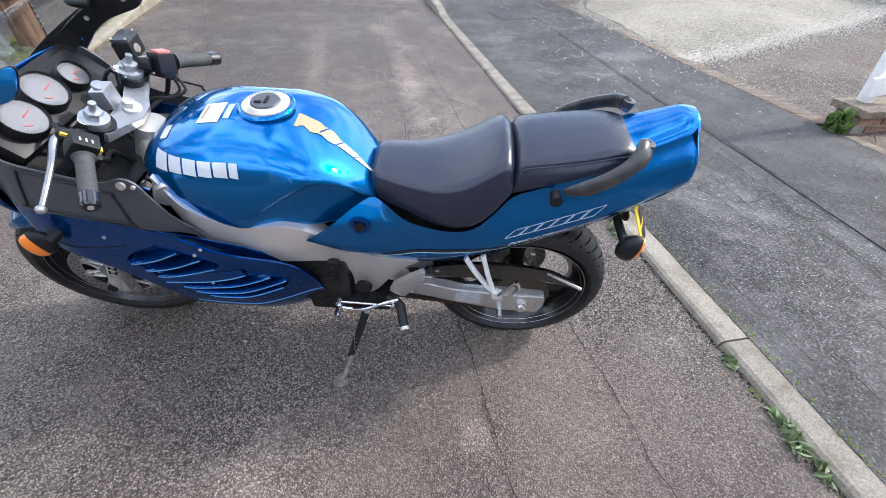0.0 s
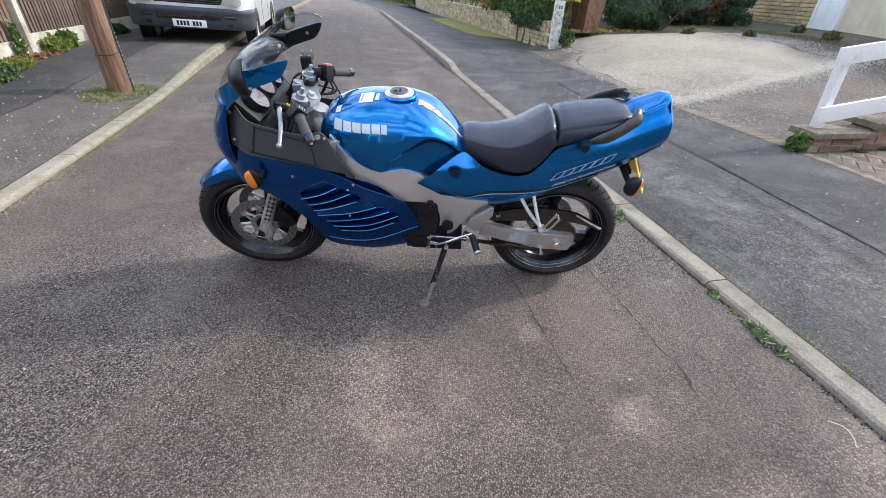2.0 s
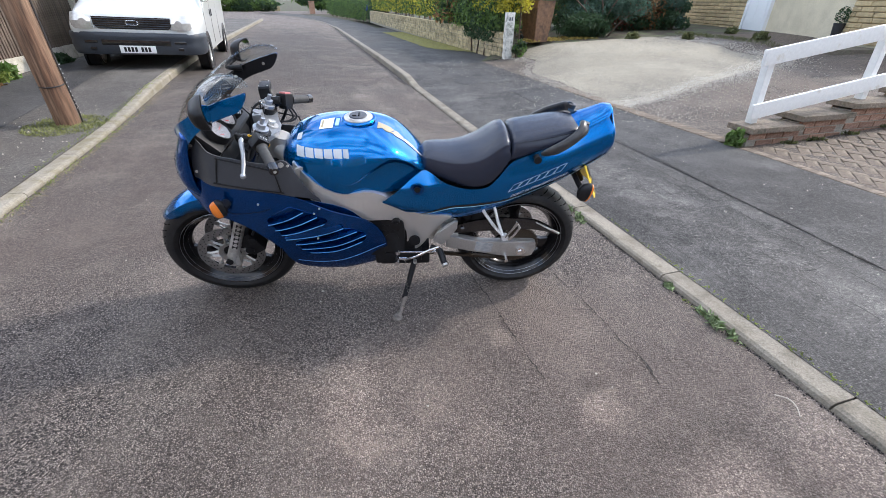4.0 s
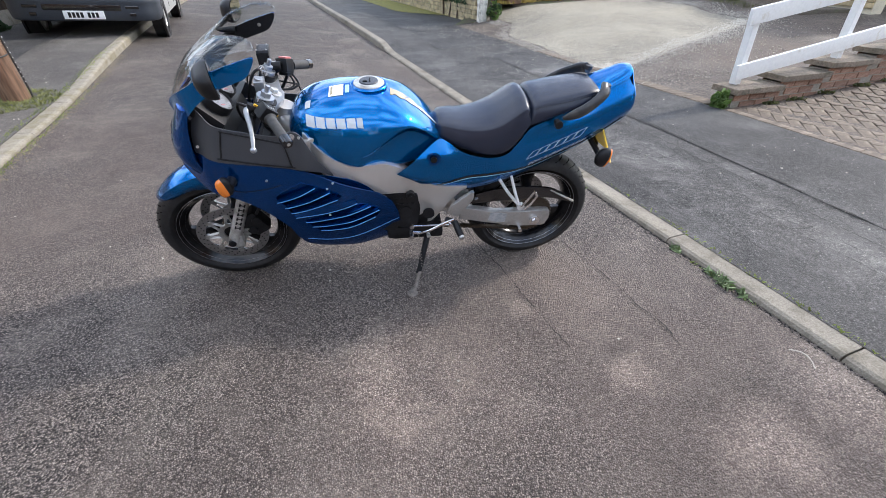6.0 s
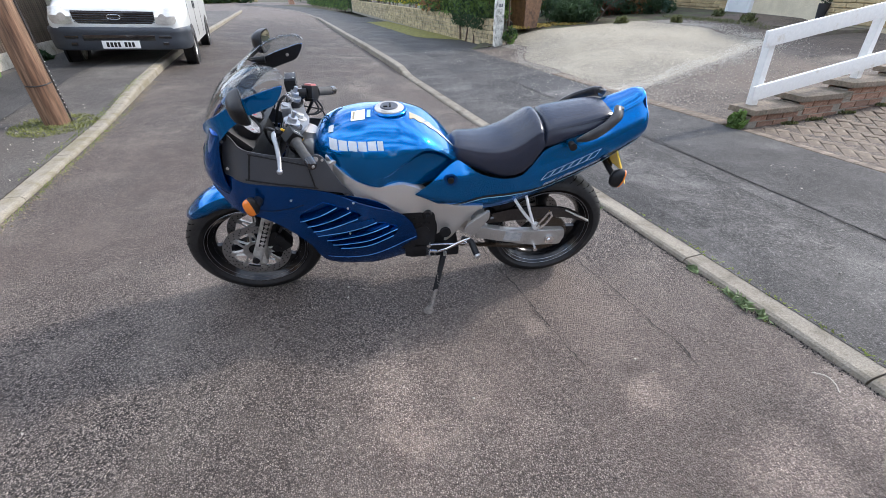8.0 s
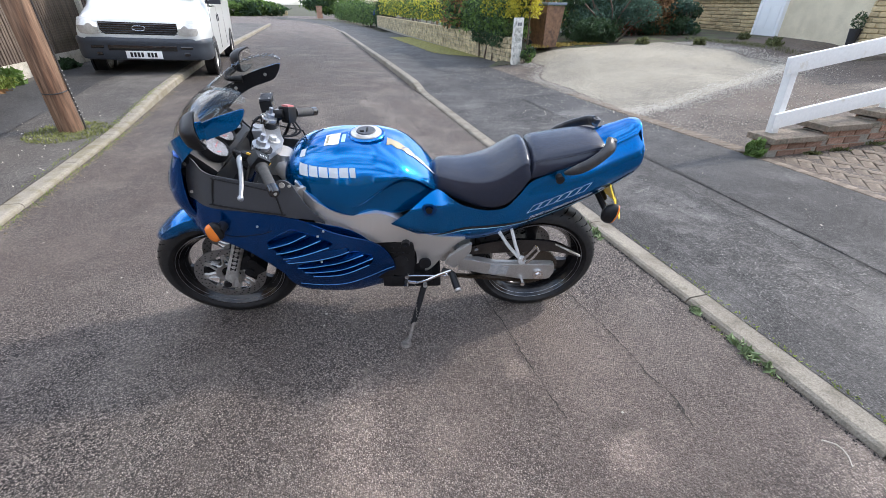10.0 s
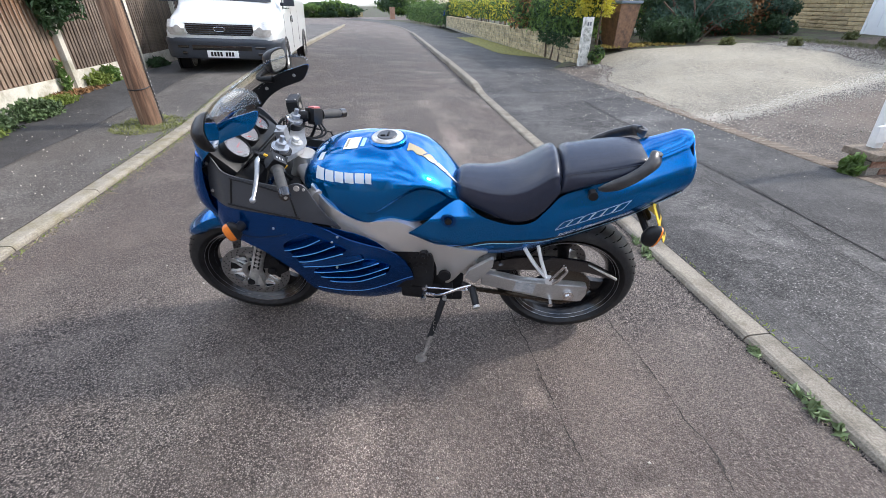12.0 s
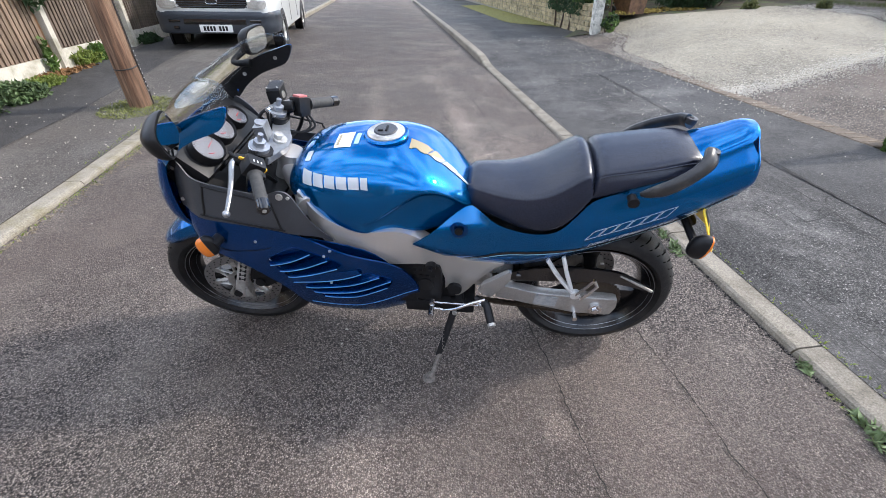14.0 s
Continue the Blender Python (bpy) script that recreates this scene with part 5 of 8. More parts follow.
        for k in range(holes):
            for j, q in enumerate((0.010, 0.020, 0.030)):
                a = 2 * math.pi * (k + j * 0.33) / holes
                add_disc(bm, T @ Vector(((rr - q) * math.cos(a), y, (rr - q) * math.sin(a))), T.to_3x3() @ Vector((0, 1, 0)), 0.0032, 0.0062, 8)
        tagged(part("disc_hole", bm, M_DARK, hub, smooth=False), kind="stuff")
    return hub


FRONT, REAR = Vector((-1.445, -0.012, 0.298)), Vector((-0.040, 0, 0.304))
wheel("front_wheel", FRONT, 0.306, 0.128, STEER, [(-0.072, 0.150, 24), (0.072, 0.150, 24)])
rear_wheel = wheel("rear_wheel", REAR, 0.303, 0.162, Matrix(), [(0.085, 0.115, 18)], rear=True)
bm = bmesh.new()
sp = [(0.1, -0.092), (0.1, -0.084), (0.04, -0.08), (0.04, -0.094)]
add_lathe(bm, sp, Matrix.Translation(REAR), 40)
for k in range(42):
    a = 2 * math.pi * k / 42
    add_box(bm, REAR + Vector((0.103 * math.cos(a), -0.088, 0.103 * math.sin(a))), (0.008, 0.006, 0.007), Matrix.Rotation(-a, 3, "Y"))
part("sprocket", bm, M_CHAIN, rear_wheel)

# -- fork, brakes, mudguard, all turned with the bars --
for s in (-1, 1):
    lower, upper = FRONT + Vector((0, s * 0.112, -0.02)), FRONT + Vector((0.30, s * 0.105, 0.655))
    d = (upper - lower).normalized()
    bm = bmesh.new()
    add_sweep(bm, [STEER @ (lower + d * q) for q in (-0.015, 0.0, 0.04, 0.10, 0.30, 0.315, 0.33)], [0.018, 0.027, 0.027, 0.0255, 0.0255, 0.029, 0.029], 20)
    add_box(bm, STEER @ (lower + d * 0.02 + Vector((0.012, 0, 0))), (0.05, 0.04, 0.06), STEER.to_3x3())
    leg = part("fork_leg", bm, M_ALLOY, bike, "silver-grey cast fork leg")
    bm = bmesh.new()
    add_sweep(bm, [STEER @ (lower + d * q) for q in (0.32, 0.5, 0.735)], 0.0205, 18)
    part("fork_tube", bm, M_CHROME, leg)
    if s < 0:
        # dark marks up the leg
        bm = bmesh.new()
        for k in range(6):
            c = lower + d * (0.115 + 0.026 * k) + Vector((0, -0.0255, 0))
            for q, hh in ((-0.009, 0.017), (0.009, 0.017), (0.0, 0.005)):
                add_box(bm, STEER @ (c + Vector((q * 0.9, 0.0015, -q * 0.4))), (0.006 if q else 0.018, 0.003, hh), STEER.to_3x3() @ Matrix.Rotation(radians(24), 3, "Y"))
        part("leg_marks", bm, M_BLACK, leg, "row of black marks", smooth=False)
    bm = bmesh.new()
    add_disc(bm, STEER @ (FRONT + Vector((0, s * 0.137, 0))), STEER.to_3x3() @ Vector((0, 1, 0)), 0.016, 0.012, 20)
    part("axle_end", bm, M_DARK, leg)
    # caliper behind the leg
    bm = bmesh.new()
    cc = FRONT + Vector((0.115, s * 0.085, 0.075))
    add_box(bm, STEER @ cc, (0.07, 0.065, 0.115), STEER.to_3x3() @ Matrix.Rotation(radians(-28), 3, "Y"))
    for q in (-0.028, 0.028):
        add_disc(bm, STEER @ (cc + Vector((q * 0.45, s * 0.036, q))), STEER.to_3x3() @ Vector((0, 1, 0)), 0.02, 0.014, 18)
    add_box(bm, STEER @ (cc + Vector((-0.05, s * 0.02, 0.01))), (0.06, 0.016, 0.06), STEER.to_3x3())
    part("caliper", bm, M_DARK, bike, "grimy dark brake caliper", bevel=0.006)
    bm = bmesh.new()
    add_sweep(bm, spline([STEER @ (cc + Vector(q)) for q in ((0.02, s * 0.03, 0.06), (0.06, s * 0.03, 0.14), (0.03, s * 0.02, 0.26), (0.06, s * 0.0, 0.40))], 5), 0.006, 8)
    part("brake_hose", bm, M_BLACK, bike)

bm = bmesh.new()
rows = []
for k in range(25):
    a = radians(138 - (138 - 28) * k / 24)
    rr = 0.322 + 0.012 * math.sin(math.pi * k / 24)
    wdt = 0.073 * (0.55 + 0.45 * min(1, k / 4)) * (1 if k < 20 else 1 - 0.12 * (k - 20))
    drop = 0.050 + 0.035 * smoothstep(k, 4, 14) * (1 - smoothstep(k, 17, 24))
    ring = []
    for y, q in ((-1.0, -drop), (-1.0, -0.03), (-0.92, -0.010), (-0.6, 0.001), (0, 0.006), (0.6, 0.001), (0.92, -0.010), (1.0, -0.03), (1.0, -drop)):
        ring.append(STEER @ (FRONT + Vector(((rr + q) * math.cos(a), y * wdt, (rr + q) * math.sin(a)))))
    rows.append(ring)
add_loft(bm, rows)
mudguard = part("front_mudguard", bm, M_BLUE, bike, "glossy blue front mudguard")
sol = mudguard.modifiers.new("thick", "SOLIDIFY")
sol.thickness, sol.offset = 0.003, -1

# -- yoke, bars, levers --
def steered(*p):
    return STEER @ Vector(p)


bm = bmesh.new()
yoke_pts = [(-1.125, -0.135, 0.895), (-1.18, -0.125, 0.905), (-1.165, -0.04, 0.885), (-1.165, 0.04, 0.885), (-1.18, 0.125, 0.905), (-1.125, 0.135, 0.895), (-1.112, 0.055, 0.872), (-1.100, 0.025, 0.866), (-1.100, -0.025, 0.866), (-1.112, -0.055, 0.872)]
face = bm.faces.new([bm.verts.new(steered(*p)) for p in yoke_pts])
ext = bmesh.ops.extrude_face_region(bm, geom=[face])["geom"]
bmesh.ops.translate(bm, vec=STEER_DIR * 0.028, verts=[v for v in ext if isinstance(v, bmesh.types.BMVert)])
yoke = part("top_yoke", bm, M_YOKE, bike, "satin silver alloy top yoke", bevel=0.006)
for s in (-1, 1):
    bm = bmesh.new()
    c = Vector((-1.146, s * 0.105, 0.935))
    add_disc(bm, STEER @ c, STEER_DIR, 0.030, 0.03, 24)
    add_disc(bm, STEER @ (c + STEER_DIR * 0.022), STEER_DIR, 0.019, 0.02, 6)
    add_disc(bm, STEER @ (c + STEER_DIR * 0.04), STEER_DIR, 0.008, 0.03, 12)
    part("fork_cap", bm, M_YOKE, yoke, bevel=0.002)
bm = bmesh.new()
add_disc(bm, STEER @ Vector((-1.122, 0, 0.912)), STEER_DIR, 0.015, 0.022, 6)
add_disc(bm, STEER @ Vector((-1.120, 0, 0.900)), STEER_DIR, 0.022, 0.012, 24)
part("stem_nut", bm, M_ALLOY, yoke, bevel=0.002)
bm = bmesh.new()
add_box(bm, STEER @ Vector((-1.165, 0.0, 0.935)), (0.035, 0.05, 0.05), STEER.to_3x3())
add_disc(bm, STEER @ Vector((-1.165, 0.0, 0.962)), STEER_DIR, 0.016, 0.008, 20)
part("ignition_barrel", bm, M_YOKE, yoke, bevel=0.003)
bm = bmesh.new()
add_sweep(bm, [(-1.16, 0, 0.70), (-1.115, 0, 0.80), (-1.095, 0, 0.86)], [0.045, 0.042, 0.04], 20)
add_sweep(bm, [(-1.10, -0.03, 0.80), (-1.02, -0.13, 0.79), (-0.99, -0.19, 0.78)], 0.035, 12)
add_sweep(bm, [(-1.10, 0.03, 0.80), (-1.02, 0.13, 0.79), (-0.99, 0.19, 0.78)], 0.035, 12)
part("headstock", bm, M_SILVER, bike)

for s in (-1, 1):
    root = STEER @ Vector((-1.146, s * 0.105, 0.918))
    inner, outer = (Vector((-1.108, -0.212, 0.915)), Vector((-1.038, -0.336, 0.883))) if s < 0 else (Vector((-1.084, 0.168, 0.940)), Vector((-1.020, 0.290, 0.897)))
    d = (outer - inner).normalized()
    bm = bmesh.new()
    add_disc(bm, root, STEER_DIR, 0.034, 0.035, 24)
    add_sweep(bm, [(root + Vector((-0.02, 0, 0.0))), (inner - d * 0.02), outer], 0.011, 12)
    bar = part("handlebar", bm, M_BLACK, bike, "black clip-on handlebar with rubber grip")
    bm = bmesh.new()
    n_ = 22
    add_sweep(bm, [(inner + d * (0.012 + 0.112 * k / n_)) for k in range(n_ + 1)], [0.0165 + 0.0012 * (k % 2) + (0.006 if k == 0 else 0) for k in range(n_ + 1)], 18)
    part("grip", bm, material("worn_grip_rubber", (0.045, 0.044, 0.042), 0.7, grain=0.3, grain_scale=90), bar)
    bm = bmesh.new()
    add_sweep(bm, [(outer + d * q) for q in (-0.032, -0.028, 0.0, 0.006)], [0.014, 0.0185, 0.0185, 0.014], 20)
    part("bar_weight", bm, M_GLOSS, bar)
    bm = bmesh.new()
    add_disc(bm, (outer + d * 0.006), d, 0.006, 0.003, 12)
    part("bar_bolt", bm, M_ALLOY, bar)
    # switch pod
    bm = bmesh.new()
    q = Vector((0, 1, 0)).rotation_difference(d).to_matrix()
    c = (inner - d * 0.022 + Vector((0, 0, 0.002)))
    add_box(bm, c, (0.052, 0.046, 0.05), q)
    add_box(bm, c + Vector((0.0, 0, -0.025)), (0.042, 0.042, 0.03), q)
    pod = part("switch_pod", bm, M_BLACK, bar, bevel=0.007)
    bm = bmesh.new()
    if s > 0:
        add_box(bm, c + q @ Vector((0.002, 0.0, 0.027)), (0.034, 0.034, 0.008), q)
        part("kill_switch", bm, M_FADED, bar, bevel=0.003)
    else:
        add_box(bm, c + q @ Vector((-0.024, 0.012, 0.012)), (0.014, 0.014, 0.012), q)
        part("indicator_switch", bm, M_YELLOW, bar, bevel=0.002)
        bm = bmesh.new()
        add_box(bm, c + q @ Vector((0.026, -0.026, -0.004)), (0.02, 0.006, 0.008), q)
        part("horn_button", bm, M_YELLOW, bar, bevel=0.002)
        bm = bmesh.new()
        for k in range(3):
            add_box(bm, c + q @ Vector((-0.01 + 0.011 * k, 0.006, 0.0255)), (0.003, 0.009, 0.002), q)
        part("switch_marks", bm, M_WHITE, bar, smooth=False)
    # lever
    bm = bmesh.new()
    pv = inner - d * 0.055 + Vector((-0.035, 0, 0.0))
    tip = outer + Vector((-0.112, s * 0.004, -0.017))
    lv = [pv, pv + Vector((-0.018, s * 0.014, -0.002)), pv * 0.62 + tip * 0.38 + Vector((-0.010, 0, 0.002)), pv * 0.3 + tip * 0.7 + Vector((-0.002, 0, 0.003)), tip]
    sp_ = spline(lv, 5)
    add_sweep(bm, [Vector(p) for p in sp_], [0.011 - 0.0045 * k / len(sp_) for k in range(len(sp_))], 10, flat=0.7)
    bmesh.ops.create_uvsphere(bm, u_segments=14, v_segments=10, radius=0.0105, matrix=Matrix.Translation(Vector(sp_[-1])))
    part("lever", bm, M_YOKE, bar, "satin alloy lever")
    bm = bmesh.new()
    add_sweep(bm, [(pv + Vector((0.04, 0, 0))), (pv + Vector((-0.012, 0, 0)))], [0.017, 0.014], 14)
    add_disc(bm, (pv + Vector((-0.006, 0, 0))), STEER_DIR, 0.011, 0.03, 12)
    part("lever_clamp", bm, M_BLACK, bar, bevel=0.002)
    # cables
    bm = bmesh.new()
    add_sweep(bm, spline([(pv + Vector((-0.01, -s * 0.005, 0))), (pv + Vector((-0.06, -s * 0.05, -0.01))), Vector((-1.24, s * 0.06, 0.83)), Vector((-1.18, s * 0.03, 0.74))], 6), 0.0055, 8)
    add_sweep(bm, spline([(inner - d * 0.03 + Vector((0.01, 0, -0.03))), Vector((-1.13, s * 0.15, 0.85)), Vector((-1.17, s * 0.08, 0.82)), Vector((-1.13, s * 0.05, 0.74))], 6), 0.0065, 8)
    part("cable", bm, M_BLACK, bar)
# front brake reservoir by the right bar
bm = bmesh.new()
c = Vector((-1.165, 0.150, 0.985))
add_box(bm, c, (0.045, 0.062, 0.045), STEER.to_3x3())
res = part("brake_reservoir", bm, M_BLACK, bike, bevel=0.006)
bm = bmesh.new()
add_box(bm, c + Vector((0.002, 0, 0.027)), (0.043, 0.060, 0.009), STEER.to_3x3())
part("reservoir_lid", bm, M_GREY, res, "dark grey lid", bevel=0.002)
bm = bmesh.new()
add_disc(bm, c + Vector((0.023, -0.005, 0.0)), (1, 0, 0.1), 0.012, 0.006, 18)
part("sight_glass", bm, M_CHROME, res)

bm = bmesh.new()
for q in ((-0.017, -0.024), (0.017, -0.024), (-0.017, 0.024), (0.017, 0.024)):
    add_disc(bm, c + STEER.to_3x3() @ Vector((q[0], q[1], 0.0325)), STEER_DIR, 0.003, 0.003, 8)
tagged(part("lid_screw", bm, M_ALLOY, res), kind="stuff")
bm = bmesh.new()
add_sweep(bm, [(-1.168, 0.085, 0.962), (-1.150, 0.115, 0.958), (-1.118, 0.160, 0.950)], [0.010, 0.0135, 0.0135], 14)
part("master_cylinder", bm, M_ALLOY, res, "grey brake master cylinder", bevel=0.001)
bm = bmesh.new()
add_disc(bm, (-1.172, 0.078, 0.963), (-0.37, -0.92, 0.1), 0.008, 0.014, 12)
part("banjo_bolt", bm, M_CHROME, res)
bm = bmesh.new()
add_sweep(bm, spline([(-1.172, 0.076, 0.960), (-1.178, 0.070, 0.925), (-1.172, 0.068, 0.880), (-1.165, 0.055, 0.80)], 6), 0.0045, 8)
part("brake_hose", bm, M_BLACK, res)
for k in (0, 1):
    bm = bmesh.new()
    add_sweep(bm, spline([(-1.086 + 0.012 * k, 0.150, 0.915), (-1.070 + 0.016 * k, 0.136, 0.880), (-1.090 + 0.01 * k, 0.112, 0.868), (-1.135, 0.085, 0.870), (-1.160, 0.05, 0.80)], 6), 0.0042, 8)
    part("throttle_cable", bm, M_BLACK, bike)

# -- tank --
#        x      top    half-w  z at widest  indent  bottom-w  bottom-z
TANK = [(-1.090, 0.812, 0.075, 0.785, 0.000, 0.060, 0.765),
        (-1.068, 0.854, 0.128, 0.802, 0.000, 0.115, 0.772),
        (-1.030, 0.885, 0.168, 0.810, 0.000, 0.158, 0.770),
        (-0.965, 0.911, 0.197, 0.792, 0.000, 0.193, 0.735),
        (-0.880, 0.928, 0.211, 0.768, 0.000, 0.207, 0.690),
        (-0.825, 0.932, 0.213, 0.744, 0.003, 0.204, 0.672),
        (-0.780, 0.930, 0.211, 0.756, 0.026, 0.184, 0.662),
        (-0.720, 0.923, 0.203, 0.796, 0.046, 0.168, 0.655),
        (-0.640, 0.888, 0.181, 0.834, 0.052, 0.148, 0.650),
        (-0.570, 0.838, 0.147, 0.804, 0.036, 0.132, 0.665),
        (-0.515, 0.784, 0.114, 0.748, 0.012, 0.118, 0.690),
        (-0.490, 0.752, 0.098, 0.728, 0.004, 0.102, 0.700)]


def tank_ring(x):
    zt, w, zm, ind, wb, zb = along(TANK, x)
    h = zt - zm
    pts = [(0.0, zt), (0.34 * w, zt - 0.040 * h), (0.62 * w, zt - 0.145 * h), (0.82 * w, zt - 0.34 * h), (0.95 * w, zt - 0.64 * h), (w, zm),
           (w - 0.46 * ind, zm - 0.06 * (zm - zb)), (w - ind, zm - 0.23 * (zm - zb)), (0.5 * (w - ind) + 0.5 * wb, zm - 0.68 * (zm - zb)), (wb - 0.004, zb + 0.02), (wb - 0.02, zb)]
    return spline(pts, 4)


def tank_at(x, t, side=-1, lift=0.0):
    """Point of the tank's skin at x and t (0 top, 1 bottom edge), lifted along the normal."""
    def raw(x_, t_):
        r = tank_ring(x_)
        k = min(max(t_, 0), 0.9999) * (len(r) - 1)
        i = int(k)
        q = r[i] * (1 - k + i) + r[i + 1] * (k - i)
        return Vector((x_, side * q[0], q[1]))
    p = raw(x, t)
    if lift:
        n_ = (raw(x + 0.004, t) - p).cross(raw(x, t + 0.01) - p).normalized()
        if n_.dot(Vector((0, side, 0.4))) < 0:
            n_ = -n_
        p = p + n_ * lift
    return p


bm = bmesh.new()
xs = steps(-1.085, -0.490, 0.013)
rows = []
for x in xs:
    r = tank_ring(x)
    rows.append([Vector((x, -q[0], q[1])) for q in r[::-1]] + [Vector((x, q[0], q[1])) for q in r[1:]])
add_loft(bm, rows)
bm.verts.ensure_lookup_table()
n_ = len(rows[0])
bm.faces.new([bm.verts[k] for k in range(n_)])
bm.faces.new([bm.verts[len(bm.verts) - n_ + k] for k in range(n_)][::-1])
tank = part("fuel_tank", bm, M_BLUE, bike, "glossy metallic blue fuel tank", flat=50)
sub = tank.modifiers.new("smooth", "SUBSURF")
sub.levels = sub.render_levels = 1


def tank_decal(name, grid_x, grid_t, mat, parent, label="", side=-1, lift=0.0014, keep=None):
    """A thin patch on the tank over a grid of x and t."""
    bm = bmesh.new()
    vs = {}
    for i, x in enumerate(grid_x):
        for j, t in enumerate(grid_t):
            vs[i, j] = bm.verts.new(tank_at(x, t, side, lift))
    for i in range(len(grid_x) - 1):
        for j in range(len(grid_t) - 1):
            if keep is None or keep((grid_x[i] + grid_x[i + 1]) / 2, (grid_t[j] + grid_t[j + 1]) / 2):
                bm.faces.new((vs[i, j], vs[i + 1, j], vs[i + 1, j + 1], vs[i, j + 1]))
    return part(name, bm, mat, parent, label)


# maker's name as plain silver blocks
def tank_t(x, z):
    """t at which the tank's side at x has height z."""
    r = tank_ring(x)
    for i in range(len(r) - 1):
        if r[i][1] >= z >= r[i + 1][1] and r[i][0] > 0.3 * max(q[0] for q in r):
            return (i + (r[i][1] - z) / max(r[i][1] - r[i + 1][1], 1e-6)) / (len(r) - 1)
    return 0.5


def side_patch(name, quad, mat, parent, side=-1, lift=0.0016, nu=10, nv=6, label=""):
    """A patch on the tank's flank: quad of (x, z) corners, top-left, top-right, bottom-right, bottom-left."""
    bm = bmesh.new()
    q = [np.array(c) for c in quad]
    rows_ = []
    for i in range(nu + 1):
        u_ = i / nu
        top, bot = q[0] * (1 - u_) + q[1] * u_, q[3] * (1 - u_) + q[2] * u_
        rows_.append([tank_at(*(lambda p: (p[0], tank_t(p[0], p[1])))(top * (1 - j / nv) + bot * (j / nv)), side, lift) for j in range(nv + 1)])
    add_loft(bm, rows_)
    return part(name, bm, mat, parent, label)


for side in (-1, 1):
    for k in range(6):
        u0, u1 = k / 6 + 0.010, (k + 1) / 6 - (0.012 if k < 5 else 0.060)
        x0, x1 = -1.003 + 0.218 * u0, -1.003 + 0.218 * u1
        z0, z1 = 0.880 - 0.004 * u0, 0.880 - 0.004 * u1
        side_patch("name_block", ((x0, z0), (x1, z1), (x1 + 0.002, z1 - 0.030), (x0 + 0.002, z0 - 0.028)), M_DECAL, tank, side, nu=4, nv=4, label="silver block of the maker's mark")
tank_decal("fuel_label", steps(-0.918, -0.864, 0.008), steps(0.0, 0.105, 0.01), M_WHITE, tank, "small white fuel label")
tank_decal("label_strip", steps(-0.856, -0.842, 0.007), steps(0.01, 0.085, 0.01), M_PALE, tank)
tank_decal("label_print", steps(-0.912, -0.904, 0.004), steps(0.01, 0.09, 0.01), M_GOLD, tank, lift=0.002)


def swoosh(x, t):
    """Torn-edged band sweeping from the filler down to the seat nose."""
    u_ = (x + 0.690) / 0.185
    mid = 0.020 + 0.11 * max(u_, 0) ** 1.5
    half = 0.040 * (1 - u_) + 0.010 + 0.010 * math.sin(70 * x * (1 + u_)) * (1 - u_)
    gap = math.sin(130 * x + 40 * t) > 0.96 and u_ > 0.3
    return 0 < u_ < 1 and abs(t - mid) < half and not gap


tank_decal("graphic", steps(-0.70, -0.505, 0.0025), steps(0.0, 0.5, 0.006), M_GOLD, tank, "gold and silver torn stripe graphic", -1, 0.0014, swoosh)
tank_decal("graphic_edge", steps(-0.69, -0.505, 0.0025), steps(0.0, 0.5, 0.006), M_DECAL, tank, "", -1, 0.0020,
           lambda x, t: swoosh(x, t) and (x > -0.620 + 0.05 * math.sin(46 * t)))
tank_decal("chip_mark", steps(-1.005, -0.985, 0.004), steps(0.10, 0.18, 0.01), M_DECAL, tank, "", -1, 0.0012)

cap_c = Vector((-0.768, 0.0, 0.9305))
bm = bmesh.new()
add_lathe(bm, [(0.0, 0.010), (0.052, 0.010), (0.058, 0.006), (0.060, -0.004), (0.0, -0.004)], Matrix.Translation(cap_c) @ pose(0, 0, 0, 90), 48, closed=False)
cap = part("filler_cap", bm, M_ALLOY, tank, "round silver filler cap")
bm = bmesh.new()
add_lathe(bm, [(0.0, 0.014), (0.034, 0.014), (0.037, 0.010), (0.037, 0.006)], Matrix.Translation(cap_c) @ pose(0, 0, 0, 90), 40, closed=False)
part("cap_lock", bm, M_GREY, tank, "dark grey lock plate")
bm = bmesh.new()
add_box(bm, cap_c + Vector((0.004, 0, 0.0155)), (0.006, 0.030, 0.004))
add_box(bm, cap_c + Vector((-0.014, -0.012, 0.0155)), (0.016, 0.008, 0.004))
part("lock_flap", bm, M_DARK, tank, bevel=0.001)
bm = bmesh.new()
add_lathe(bm, [(0.060, 0.004), (0.067, 0.003), (0.071, -0.001), (0.071, -0.008), (0.060, -0.008)], Matrix.Translation(cap_c) @ pose(0, 0, 0, 90), 48)
part("cap_ring", bm, M_BLUE, tank)

# -- frame --
def frame_y(x, z):
    return 0.212 - 0.05 * smoothstep(x, -0.85, -0.55) - 0.03 * smoothstep(-x, 0.95, 1.03) - 0.10 * abs(z - 0.62) * smoothstep(x, -0.98, -0.8)


SPAR = [(-1.018, 0.832), (-0.972, 0.782), (-0.915, 0.730), (-0.853, 0.697), (-0.790, 0.694), (-0.735, 0.690), (-0.672, 0.660), (-0.605, 0.604), (-0.515, 0.546), (-0.385, 0.535), (-0.415, 0.500),
        (-0.470, 0.430), (-0.520, 0.350), (-0.575, 0.308), (-0.590, 0.330), (-0.588, 0.440), (-0.615, 0.505), (-0.665, 0.530), (-0.742, 0.545), (-0.823, 0.566), (-0.90, 0.600), (-0.965, 0.660), (-1.005, 0.745)]
